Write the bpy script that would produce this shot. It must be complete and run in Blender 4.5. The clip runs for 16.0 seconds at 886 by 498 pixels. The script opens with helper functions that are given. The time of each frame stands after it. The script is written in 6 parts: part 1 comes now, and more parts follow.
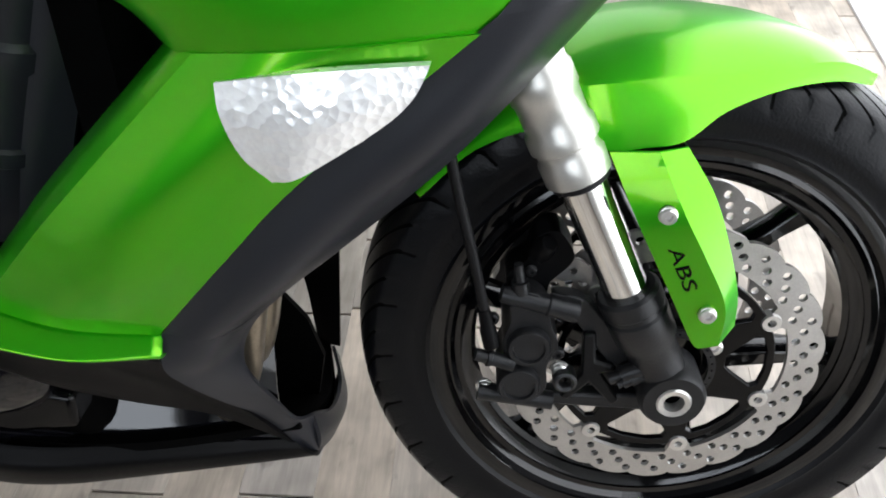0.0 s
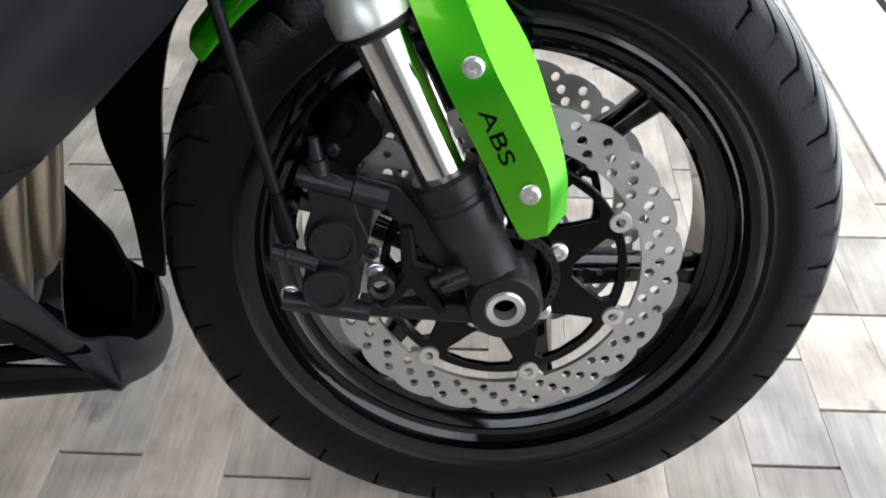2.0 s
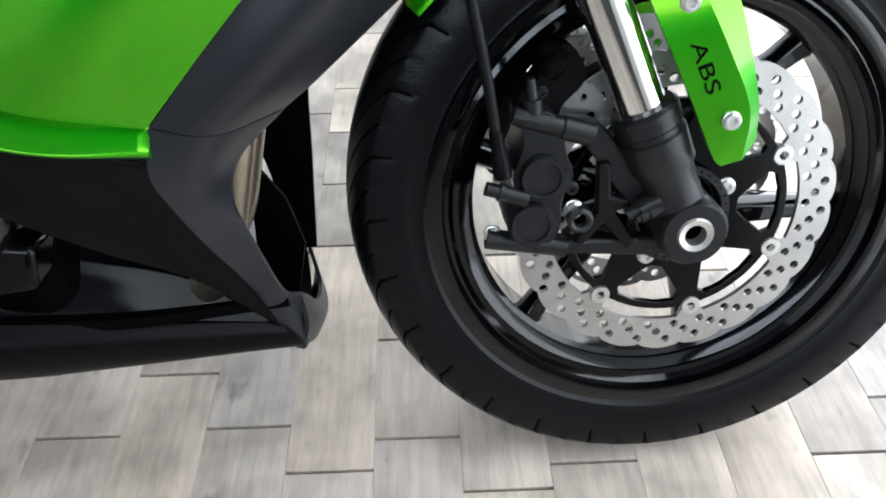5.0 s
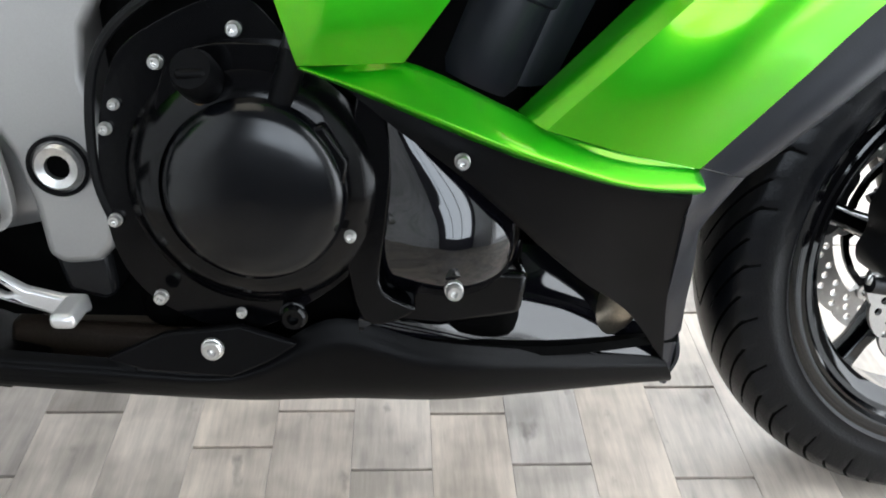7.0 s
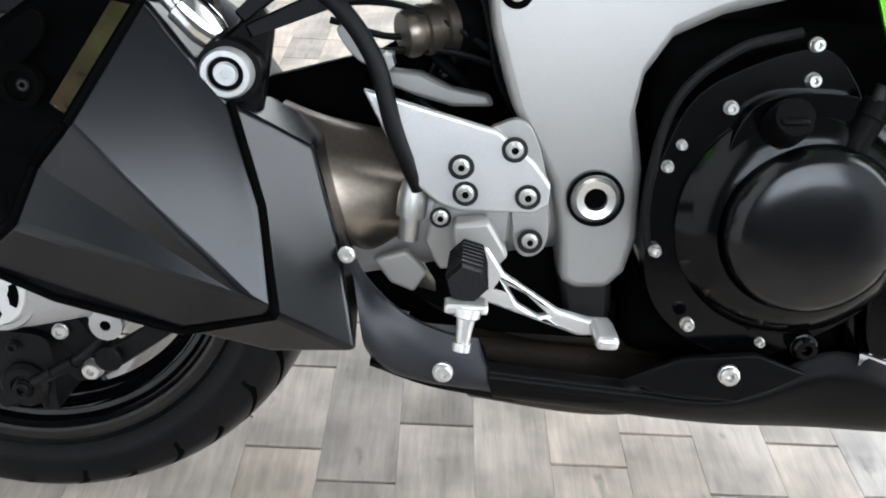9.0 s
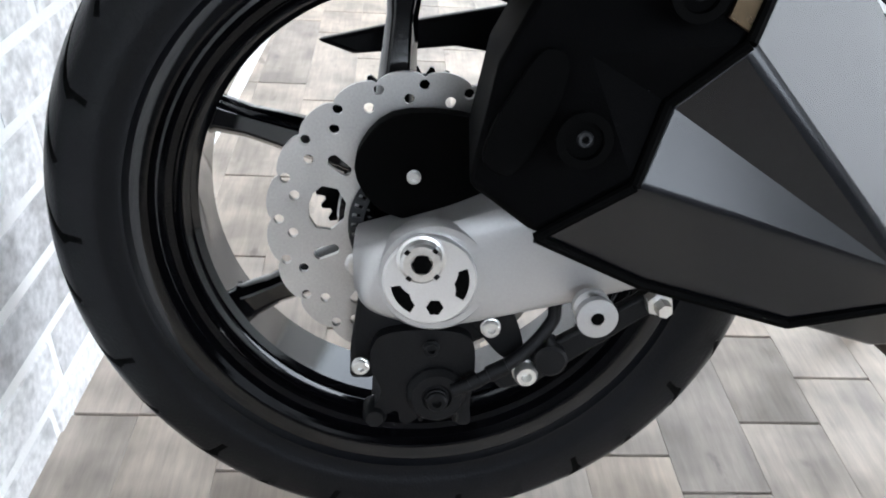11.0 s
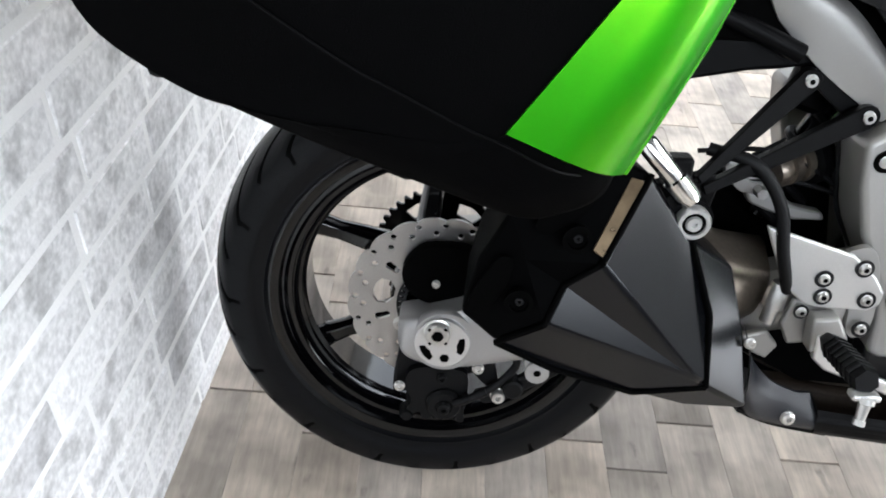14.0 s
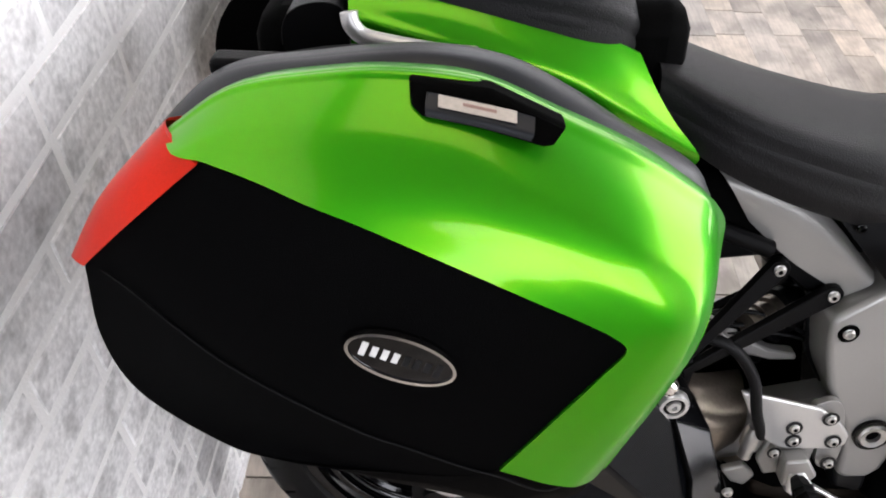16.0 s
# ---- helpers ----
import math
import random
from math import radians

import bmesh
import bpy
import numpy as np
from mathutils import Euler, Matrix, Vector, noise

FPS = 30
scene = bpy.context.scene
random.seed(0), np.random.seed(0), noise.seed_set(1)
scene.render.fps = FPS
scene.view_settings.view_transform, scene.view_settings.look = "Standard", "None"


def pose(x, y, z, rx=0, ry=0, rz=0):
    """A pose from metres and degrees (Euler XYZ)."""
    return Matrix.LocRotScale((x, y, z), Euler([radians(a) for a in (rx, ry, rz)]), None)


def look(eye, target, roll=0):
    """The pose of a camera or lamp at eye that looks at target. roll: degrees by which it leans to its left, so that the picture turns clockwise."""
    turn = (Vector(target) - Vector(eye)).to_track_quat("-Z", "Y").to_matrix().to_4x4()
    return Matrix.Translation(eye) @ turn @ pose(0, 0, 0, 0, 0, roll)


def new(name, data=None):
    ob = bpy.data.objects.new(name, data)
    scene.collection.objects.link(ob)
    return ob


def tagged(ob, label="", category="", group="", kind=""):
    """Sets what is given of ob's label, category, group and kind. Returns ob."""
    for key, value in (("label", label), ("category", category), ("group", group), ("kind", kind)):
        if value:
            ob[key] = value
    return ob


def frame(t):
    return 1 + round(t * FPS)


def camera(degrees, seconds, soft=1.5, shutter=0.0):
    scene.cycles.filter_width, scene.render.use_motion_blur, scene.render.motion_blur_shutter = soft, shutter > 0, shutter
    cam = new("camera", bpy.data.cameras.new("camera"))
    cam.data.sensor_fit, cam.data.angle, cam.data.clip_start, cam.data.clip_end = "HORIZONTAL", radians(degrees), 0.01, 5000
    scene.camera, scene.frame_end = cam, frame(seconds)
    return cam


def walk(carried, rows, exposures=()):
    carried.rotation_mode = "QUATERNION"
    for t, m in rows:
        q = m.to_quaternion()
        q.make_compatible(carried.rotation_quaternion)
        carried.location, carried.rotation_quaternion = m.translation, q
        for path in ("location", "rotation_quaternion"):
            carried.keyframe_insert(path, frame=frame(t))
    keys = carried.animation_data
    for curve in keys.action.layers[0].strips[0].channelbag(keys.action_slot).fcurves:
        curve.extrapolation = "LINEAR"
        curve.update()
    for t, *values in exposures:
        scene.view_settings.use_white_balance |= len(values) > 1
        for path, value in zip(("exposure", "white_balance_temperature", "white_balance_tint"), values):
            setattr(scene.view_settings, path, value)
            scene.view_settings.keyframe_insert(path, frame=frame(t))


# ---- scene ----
cam = camera(56.3, 16.0, soft=1.9)
PATH = [
    (0, (1.2967, -0.5155, 0.9409), (1.1785, 0.5618, -0.0961), -2.87),
    (0.5, (1.3550, -0.5324, 0.9149), (1.2222, 0.5587, -0.1058), -1.29),
    (1, (1.4117, -0.5082, 0.8532), (1.2933, 0.6072, -0.1428), -1.39),
    (1.5, (1.4314, -0.4977, 0.8163), (1.3416, 0.6365, -0.1612), -0.96),
    (2, (1.4214, -0.5088, 0.7892), (1.3685, 0.5989, -0.2208), -0.46),
    (2.5, (1.4251, -0.5220, 0.7667), (1.3873, 0.5576, -0.2740), -0.17),
    (3, (1.4285, -0.5229, 0.7638), (1.4005, 0.5438, -0.2904), 0.08),
    (3.2, (1.4281, -0.5246, 0.7628), (1.4019, 0.5426, -0.2909), 0.16),
    (5.3, (1.1720, -0.6191, 0.7626), (1.2261, 0.5570, -0.1668), -0.63),
    (5.5, (1.1429, -0.6327, 0.7795), (1.2111, 0.5616, -0.1256), -0.39),
    (6, (1.0615, -0.6467, 0.7818), (1.1276, 0.5741, -0.0873), 1.31),
    (6.5, (0.9391, -0.6530, 0.7771), (1.0275, 0.5807, -0.0716), 1.92),
    (7, (0.8227, -0.6632, 0.7717), (0.9068, 0.5715, -0.0758), 2.54),
    (7.5, (0.7279, -0.6969, 0.7738), (0.7962, 0.5459, -0.0634), 2.42),
    (8, (0.6215, -0.7031, 0.7712), (0.7004, 0.5511, -0.0478), 3.23),
    (8.5, (0.5097, -0.7121, 0.7674), (0.5861, 0.5350, -0.0626), 2.72),
    (9, (0.4136, -0.6904, 0.7871), (0.4365, 0.5663, -0.0316), 3.37),
    (9.5, (0.2727, -0.6750, 0.7634), (0.2357, 0.5926, -0.0378), 2.19),
    (10, (0.1038, -0.6506, 0.7289), (0.1667, 0.6089, -0.0833), 2.67),
    (10.2, (0.0583, -0.6329, 0.7138), (0.1347, 0.6276, -0.0956), 2.86),
    (12.3, (-0.0541, -0.5139, 0.6552), (0.0927, 0.6876, -0.2307), 6.41),
    (12.5, (-0.0537, -0.5372, 0.6850), (0.0732, 0.6775, -0.1859), 6.20),
    (13, (-0.0509, -0.6080, 0.8065), (0.0681, 0.5949, -0.0818), 5.30),
    (13.5, (-0.0345, -0.7125, 0.9378), (0.0472, 0.4930, 0.0489), 5.69),
    (14, (-0.0282, -0.8182, 1.0556), (0.0100, 0.3561, 0.1231), 5.84),
    (14.5, (-0.0119, -0.8708, 1.1832), (-0.0119, 0.2692, 0.2082), 4.57),
    (15, (-0.0054, -0.8605, 1.2860), (-0.0322, 0.2467, 0.2744), 5.60),
    (15.5, (-0.0326, -0.7713, 1.3435), (-0.0218, 0.2999, 0.2935), 1.76),
    (16, (-0.0422, -0.6685, 1.3681), (-0.0115, 0.3893, 0.3050), 2.92),
]
walk(cam, [(t, look(eye, target, roll)) for t, eye, target, roll in PATH],
     exposures=[(0.0, -0.56, 6200, 10), (3.0, -0.66, 5950, 9), (5.5, -0.08, 5900, 8), (8.0, 0.30, 6100, 8), (10.0, 0.54, 5900, 9), (12.5, 0.45, 5950, 9),
                (14.0, 0.22, 6100, 10), (15.0, 0.08, 6250, 12), (15.5, -0.04, 6400, 15), (16.0, -0.06, 6400, 16)])

# ---- light ----
world = bpy.data.worlds.new("daylight")
scene.world = world
world.use_nodes = True
wn = world.node_tree.nodes
sky = wn.new("ShaderNodeTexSky")
sky.sky_type, sky.sun_disc = "NISHITA", False
sky.sun_elevation, sky.sun_rotation = radians(40), radians(160)
wn["Background"].inputs["Strength"].default_value = 0.1
world.node_tree.links.new(sky.outputs["Color"], wn["Background"].inputs["Color"])


def window_light(name, x, y, z, size_x, size_y, target, watts, colour):
    lamp = bpy.data.lights.new(name, "AREA")
    lamp.shape, lamp.size, lamp.size_y = "RECTANGLE", size_x, size_y
    lamp.energy, lamp.color = watts, colour
    ob = new(name, lamp)
    ob.matrix_world = look((x, y, z), target)
    return ob


window_light("window_light", 0.95, -2.74, 1.70, 1.9, 1.35, (0.95, 0.0, 1.0), 54, (0.93, 0.97, 1.0))
window_light("window_light", 1.2, 3.10, 1.45, 2.2, 1.9, (1.0, 0.0, 0.6), 26, (1.0, 0.985, 0.96))
window_light("window_light", 2.06, 0.35, 1.12, 2.6, 2.1, (0.0, 0.3, 0.7), 62, (0.97, 0.985, 1.0))
window_light("ceiling_light", 0.15, 0.30, 2.62, 0.9, 1.8, (0.15, 0.30, 0.0), 9, (1.0, 0.90, 0.70))

# ---- tools ----
LEAN = 12.0      # the motorcycle rests on its side stand
STEER = 3.0     # the bars are turned a little to the left
AXLE_F, AXLE_R = (1.445, 0.300), (0.0, 0.311)
RAKE = radians(24.5)
STEER_AXIS = Vector((-math.sin(RAKE), 0, math.cos(RAKE)))
STEER_POINT = Vector((1.547, 0, 0))
STEERED = Matrix.Translation((0, 0, -0.007)) @ Matrix.Translation(STEER_POINT) @ Matrix.Rotation(radians(STEER), 4, STEER_AXIS) @ Matrix.Translation(-STEER_POINT)


def V(u, o, h):
    """Ahead, out to the right, up, in the motorcycle's own frame."""
    return Vector((u, -o, h))


def ease(a, b, x):
    x = min(1.0, max(0.0, (x - a) / (b - a)))
    return x * x * (3 - 2 * x)


def body_line(u, o, h):
    """The body draws in beside the engine and the foot controls."""
    r, q = h - 0.45, u - 0.53
    return (-0.012 - 0.004 * u + 0.017 * u * u - 0.037 * r + 0.022 * u * r,
            ease(-0.03, 0.06, o) * (-0.0215 + 0.185 * q * q - 0.003 * r),
            0.009 - 0.040 * u + 0.052 * u * u - 0.079 * r + 0.167 * u * r)


def fairing_line(u, o, h):
    """The fairing stands out past the engine, most of all low down at its nose."""
    w, s = ease(-0.03, 0.06, o), ease(0.66, 0.92, u)
    return (-0.012 * s, w * (-0.022 + 0.060 * s + 0.12 * s * max(0.0, 0.26 - h) + 0.02 * (1 - s) * ease(0.46, 0.54, h)),
            w * (0.014 * s + 0.10 * s * max(0.0, 0.43 - h)))


LINE = [None]


def part(name, bm, mat, parent, label="", steered=False, bevel=0.0, angle=38, segments=2):
    if steered:
        bm.transform(STEERED)
    elif LINE[0]:
        for v in bm.verts:
            du, do, dh = LINE[0](v.co.x, -v.co.y, v.co.z)
            v.co += V(du, do, dh)
    bmesh.ops.recalc_face_normals(bm, faces=bm.faces)
    me = bpy.data.meshes.new(name)
    bm.to_mesh(me)
    bm.free()
    me.materials.append(mat)
    for p in me.polygons:
        p.use_smooth = True
    me.set_sharp_from_angle(angle=radians(angle))
    ob = new(name, me)
    ob.parent = parent
    if bevel:
        mod = ob.modifiers.new("bevel", "BEVEL")
        mod.width, mod.segments, mod.limit_method, mod.angle_limit = bevel, segments, "ANGLE", radians(35)
        mod.harden_normals = False
    if label:
        ob["label"] = label
    return ob


def spline(points, n, closed=False):
    """n points on a Catmull-Rom curve through the points."""
    pts = [Vector(p) for p in points]
    k = len(pts)
    out = []
    spans = k if closed else k - 1
    for i in range(n):
        f = i * spans / (n if closed else n - 1)
        j = min(int(f), spans - 1)
        t = f - j
        if closed:
            p0, p1, p2, p3 = (pts[(j + d) % k] for d in (-1, 0, 1, 2))
        else:
            p1, p2 = pts[j], pts[j + 1]
            p0 = pts[j - 1] if j else p1 * 2 - p2
            p3 = pts[j + 2] if j + 2 < k else p2 * 2 - p1
        out.append(0.5 * (2 * p1 + (p2 - p0) * t + (2 * p0 - 5 * p1 + 4 * p2 - p3) * t * t + (3 * p1 - p0 - 3 * p2 + p3) * t ** 3))
    return out


def loft(rows, nu=16, nv=8, thick=0.004, smooth=True, inward=(0, 1, 0)):
    """A sheet through rows of points (all rows of one length), with thickness."""
    if smooth:
        rows = [spline(r, nu) for r in rows]
        cols = [spline([r[i] for r in rows], nv) for i in range(nu)]
    else:
        rows = [[Vector(p) for p in r] for r in rows]
        cols = [[r[i] for r in rows] for i in range(len(rows[0]))]
    bm = bmesh.new()
    a = [[bm.verts.new(p) for p in c] for c in cols]
    shift = Vector(inward) * thick
    b = [[bm.verts.new(p + shift) for p in c] for c in cols]
    m, n = len(a), len(a[0])
    for i in range(m - 1):
        for j in range(n - 1):
            bm.faces.new((a[i][j], a[i + 1][j], a[i + 1][j + 1], a[i][j + 1]))
            bm.faces.new((b[i][j], b[i][j + 1], b[i + 1][j + 1], b[i + 1][j]))
    for i in range(m - 1):
        for j in (0, n - 1):
            bm.faces.new((a[i][j], a[i + 1][j], b[i + 1][j], b[i][j]))
    for j in range(n - 1):
        for i in (0, m - 1):
            bm.faces.new((a[i][j], a[i][j + 1], b[i][j + 1], b[i][j]))
    return bm


def slab(outline, thick, holes=(), bm=None):
    """A plate: outline of (u, o, h) points on its outer side, with holes, thickened inwards."""
    bm = bm or bmesh.new()
    loops = [list(outline)] + [list(h) for h in holes]
    front, back, edges = [], [], []
    for lp in loops:
        vs = [bm.verts.new(V(*p)) for p in lp]
        front.append(vs)
        edges += [bm.edges.new((vs[i], vs[(i + 1) % len(vs)])) for i in range(len(vs))]
    made = bmesh.ops.triangle_fill(bm, use_beauty=True, use_dissolve=False, edges=edges)
    faces = [g for g in made["geom"] if isinstance(g, bmesh.types.BMFace)]
    twin = {}
    for lp in front:
        for v in lp:
            twin[v] = bm.verts.new(v.co + Vector((0, thick, 0)))
    for f in faces:
        bm.faces.new([twin[v] for v in reversed(f.verts)])
    for lp in front:
        for i in range(len(lp)):
            p, q = lp[i], lp[(i + 1) % len(lp)]
            bm.faces.new((p, q, twin[q], twin[p]))
    return bm


def flat(outline, o):
    return [(u, o, h) for u, h in outline]


def rounded(outline, n=40):
    """A smooth closed outline through (u, h) points."""
    return [(p.x, p.z) for p in spline([(u, 0, h) for u, h in outline], n, closed=True)]


def ring_of(cu, ch, r, n, o, start=0.0, squash=1.0):
    return [(cu + r * math.cos(start + 2 * math.pi * i / n), o, ch + squash * r * math.sin(start + 2 * math.pi * i / n)) for i in range(n)]


def lathe(profile, cu, ch, n=48, closed=True, bm=None):
    """(radius, o) pairs turned about a cross axis through (cu, ch)."""
    bm = bm or bmesh.new()
    rings = []
    for i in range(n):
        a = 2 * math.pi * i / n
        rings.append([bm.verts.new(V(cu + r * math.cos(a), o, ch + r * math.sin(a))) for r, o in profile])
    k = len(profile)
    for i in range(n):
        p, q = rings[i], rings[(i + 1) % n]
        for j in range(k if closed else k - 1):
            jj = (j + 1) % k
            bm.faces.new((p[j], q[j], q[jj], p[jj]))
    if not closed:
        for j in (0, k - 1):
            bm.faces.new([r[j] for r in rings])
    return bm


def tube(points, radius, n=10, steps=24, bm=None, ends=True):
    """A round bar along a curve; radius: one, or one for each end."""
    bm = bm or bmesh.new()
    pts = spline(points, steps) if len(points) > 2 else [Vector(points[0]), Vector(points[1])]
    r0, r1 = radius if isinstance(radius, tuple) else (radius, radius)
    last, first = None, None
    side = None
    for i, p in enumerate(pts):
        d = (pts[min(i + 1, len(pts) - 1)] - pts[max(i - 1, 0)]).normalized()
        if side is None:
            side = d.orthogonal().normalized()
        side = (side - d * side.dot(d)).normalized()
        up = d.cross(side)
        r = r0 + (r1 - r0) * i / (len(pts) - 1)
        ring = [bm.verts.new(p + r * (math.cos(2 * math.pi * k / n) * side + math.sin(2 * math.pi * k / n) * up)) for k in range(n)]
        if last:
            for k in range(n):
                bm.faces.new((last[k], last[(k + 1) % n], ring[(k + 1) % n], ring[k]))
        else:
            first = ring
        last = ring
    if ends:
        bm.faces.new(first)
        bm.faces.new(list(reversed(last)))
    return bm


def rod(p, q, radius, n=20, bm=None):
    return tube([p, q], radius, n, 2, bm)


def turned(p, q, profile, n=28, bm=None):
    """A turned body from p to q: profile of (share of the way, radius)."""
    bm = bm or bmesh.new()
    p, q = Vector(p), Vector(q)
    d = (q - p)
    axis = d.normalized()
    side = axis.orthogonal().normalized()
    up = axis.cross(side)
    last = None
    for s, r in profile:
        ring = [bm.verts.new(p + d * s + r * (math.cos(2 * math.pi * k / n) * side + math.sin(2 * math.pi * k / n) * up)) for k in range(n)]
        if last:
            for k in range(n):
                bm.faces.new((last[k], last[(k + 1) % n], ring[(k + 1) % n], ring[k]))
        else:
            bm.faces.new(ring)
        last = ring
    bm.faces.new(list(reversed(last)))
    return bm


def box(u0, u1, o0, o1, h0, h1, bm=None):
    bm = bm or bmesh.new()
    v = [bm.verts.new(V(u, o, h)) for u in (u0, u1) for o in (o0, o1) for h in (h0, h1)]
    for f in ((0, 1, 3, 2), (4, 6, 7, 5), (0, 4, 5, 1), (2, 3, 7, 6), (0, 2, 6, 4), (1, 5, 7, 3)):
        bm.faces.new([v[i] for i in f])
    return bm


def bolt_mesh(u, o, h, r, hollow=True, proud=0.5):
    """A round-headed screw with a socket, its head facing out."""
    t = r * proud * 1.6
    r *= 0.86
    pr = [(r * 1.12, o - t), (r * 1.12, o - t * 0.6), (r, o - t * 0.55), (r, o - t * 0.18), (r * 0.82, o)]
    pr += [(r * 0.45, o), (r * 0.40, o - t * 0.55)] if hollow else [(r * 0.4, o + r * 0.18)]
    return lathe(pr, u, h, 14, closed=False)


def text_mesh(words, size):
    cu = bpy.data.curves.new("lettering", "FONT")
    cu.body, cu.size, cu.extrude, cu.align_x, cu.align_y = words, size, 0.0006, "CENTER", "CENTER"
    ob = bpy.data.objects.new("lettering", cu)
    scene.collection.objects.link(ob)
    me = bpy.data.meshes.new_from_object(ob.evaluated_get(bpy.context.evaluated_depsgraph_get()))
    bpy.data.objects.remove(ob)
    bm = bmesh.new()
    bm.from_mesh(me)
    return bm

# ---- materials ----
def mat(name, colour, rough=0.5, metal=0.0, coat=0.0, spread=0.12, scale=40.0, fine=260.0, bump=0.02, rough_spread=0.12, spec=0.35, dirt=0.0, stretch=(1, 1, 1)):
    """A surface with mottling at two scales in colour, gloss and relief."""
    m = bpy.data.materials.new(name)
    m.use_nodes = True
    nt = m.node_tree
    n, link = nt.nodes, nt.links.new
    b = n["Principled BSDF"]
    tc = n.new("ShaderNodeTexCoord")
    mp = n.new("ShaderNodeMapping")
    mp.inputs["Scale"].default_value = stretch
    link(tc.outputs["Object"], mp.inputs["Vector"])
    big, small = n.new("ShaderNodeTexNoise"), n.new("ShaderNodeTexNoise")
    big.inputs["Scale"].default_value, small.inputs["Scale"].default_value = scale * 0.25, fine
    big.inputs["Detail"].default_value, small.inputs["Detail"].default_value = 4, 3
    link(mp.outputs["Vector"], big.inputs["Vector"])
    link(mp.outputs["Vector"], small.inputs["Vector"])
    mix = n.new("ShaderNodeMix")
    mix.data_type = "RGBA"
    lo = [max(0.0, c * (1 - spread)) for c in colour]
    hi = [min(1.0, c * (1 + spread) + dirt) for c in colour]
    mix.inputs[6].default_value, mix.inputs[7].default_value = (*lo, 1), (*hi, 1)
    ramp = n.new("ShaderNodeMapRange")
    ramp.inputs["From Min"].default_value, ramp.inputs["From Max"].default_value = 0.3, 0.7
    both = n.new("ShaderNodeMath")
    both.operation = "MULTIPLY_ADD"
    both.inputs[1].default_value = 0.4
    link(small.outputs["Fac"], both.inputs[0])
    half = n.new("ShaderNodeMath")
    half.operation = "MULTIPLY"
    half.inputs[1].default_value = 0.6
    link(big.outputs["Fac"], half.inputs[0])
    link(half.outputs[0], both.inputs[2])
    link(both.outputs[0], ramp.inputs["Value"])
    link(ramp.outputs["Result"], mix.inputs[0])
    link(mix.outputs[2], b.inputs["Base Color"])
    rr = n.new("ShaderNodeMapRange")
    rr.inputs["To Min"].default_value, rr.inputs["To Max"].default_value = max(0.02, rough * (1 - rough_spread)), min(1, rough * (1 + rough_spread))
    link(both.outputs[0], rr.inputs["Value"])
    link(rr.outputs["Result"], b.inputs["Roughness"])
    b.inputs["Metallic"].default_value = metal
    b.inputs["Specular IOR Level"].default_value = spec
    b.inputs["Coat Weight"].default_value = coat
    b.inputs["Coat Roughness"].default_value = 0.06
    if bump:
        bp = n.new("ShaderNodeBump")
        bp.inputs["Strength"].default_value, bp.inputs["Distance"].default_value = bump * 10, 0.0006
        link(small.outputs["Fac"], bp.inputs["Height"])
        link(bp.outputs["Normal"], b.inputs["Normal"])
    return m


def gold_flakes(m, share):
    """Metal flakes of a yellower tone under the clear coat, seen in the highlights."""
    n, link = m.node_tree.nodes, m.node_tree.links.new
    gold = n.new("ShaderNodeBsdfPrincipled")
    gold.inputs["Base Color"].default_value = (0.62, 0.60, 0.010, 1)
    gold.inputs["Metallic"].default_value, gold.inputs["Roughness"].default_value = 1.0, 0.20
    mix = n.new("ShaderNodeMixShader")
    mix.inputs[0].default_value = share
    link(n["Principled BSDF"].outputs[0], mix.inputs[1])
    link(gold.outputs[0], mix.inputs[2])
    link(mix.outputs[0], n["Material Output"].inputs["Surface"])
    return m


GREEN = gold_flakes(mat("green_metallic_paint", (0.019, 0.370, 0.0012), 0.40, 0.78, 0.35, 0.06, 10, 900, 0.0, 0.06), 0.11)
GREY = mat("dark_grey_plastic", (0.0105, 0.0115, 0.0150), 0.38, 0, 0, 0.15, 30, 900, 0.02, spec=0.30)
BLACK = mat("black_plastic", (0.0020, 0.0020, 0.0023), 0.40, 0, 0, 0.2, 30, 800, 0.04, spec=0.07)
BLACK_SOFT = mat("black_textured_plastic", (0.0010, 0.0010, 0.0011), 0.55, 0, 0, 0.2, 30, 1100, 0.08, spec=0.02)
GLOSS = mat("black_gloss_paint", (0.002, 0.002, 0.003), 0.045, 0, 0.10, 0.3, 30, 500, 0.002, spec=0.5)
ENGINE = mat("black_engine_paint", (0.0012, 0.0012, 0.0015), 0.14, 0, 0.0, 0.25, 40, 200, 0.008, spec=0.18)
# near-black of deep-set parts; also paints the shade in gaps, bores and slots
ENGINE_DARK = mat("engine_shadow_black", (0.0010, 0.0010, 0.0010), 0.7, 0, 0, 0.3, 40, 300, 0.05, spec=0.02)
WHEEL = mat("black_wheel_lacquer", (0.0012, 0.0012, 0.0016), 0.07, 0, 0.0, 0.25, 30, 500, 0.004, spec=0.42)
ALU = mat("silver_painted_alloy", (0.335, 0.326, 0.312), 0.38, 0.45, 0.05, 0.06, 25, 700, 0.010)
ALU_BRIGHT = mat("brushed_alloy", (0.61, 0.605, 0.60), 0.30, 0.7, 0, 0.08, 30, 600, 0.02)
STEEL = mat("brake_disc_steel", (0.40, 0.39, 0.375), 0.34, 0.85, 0, 0.16, 60, 500, 0.03, 0.25)
DRUM = mat("satin_black_cover", (0.0015, 0.0017, 0.0024), 0.20, 0, 0.0, 0.25, 30, 120, 0.003, spec=0.36)
CHROME = mat("chrome", (0.78, 0.77, 0.75), 0.10, 1.0, 0, 0.05, 30, 300, 0.004, 0.3)
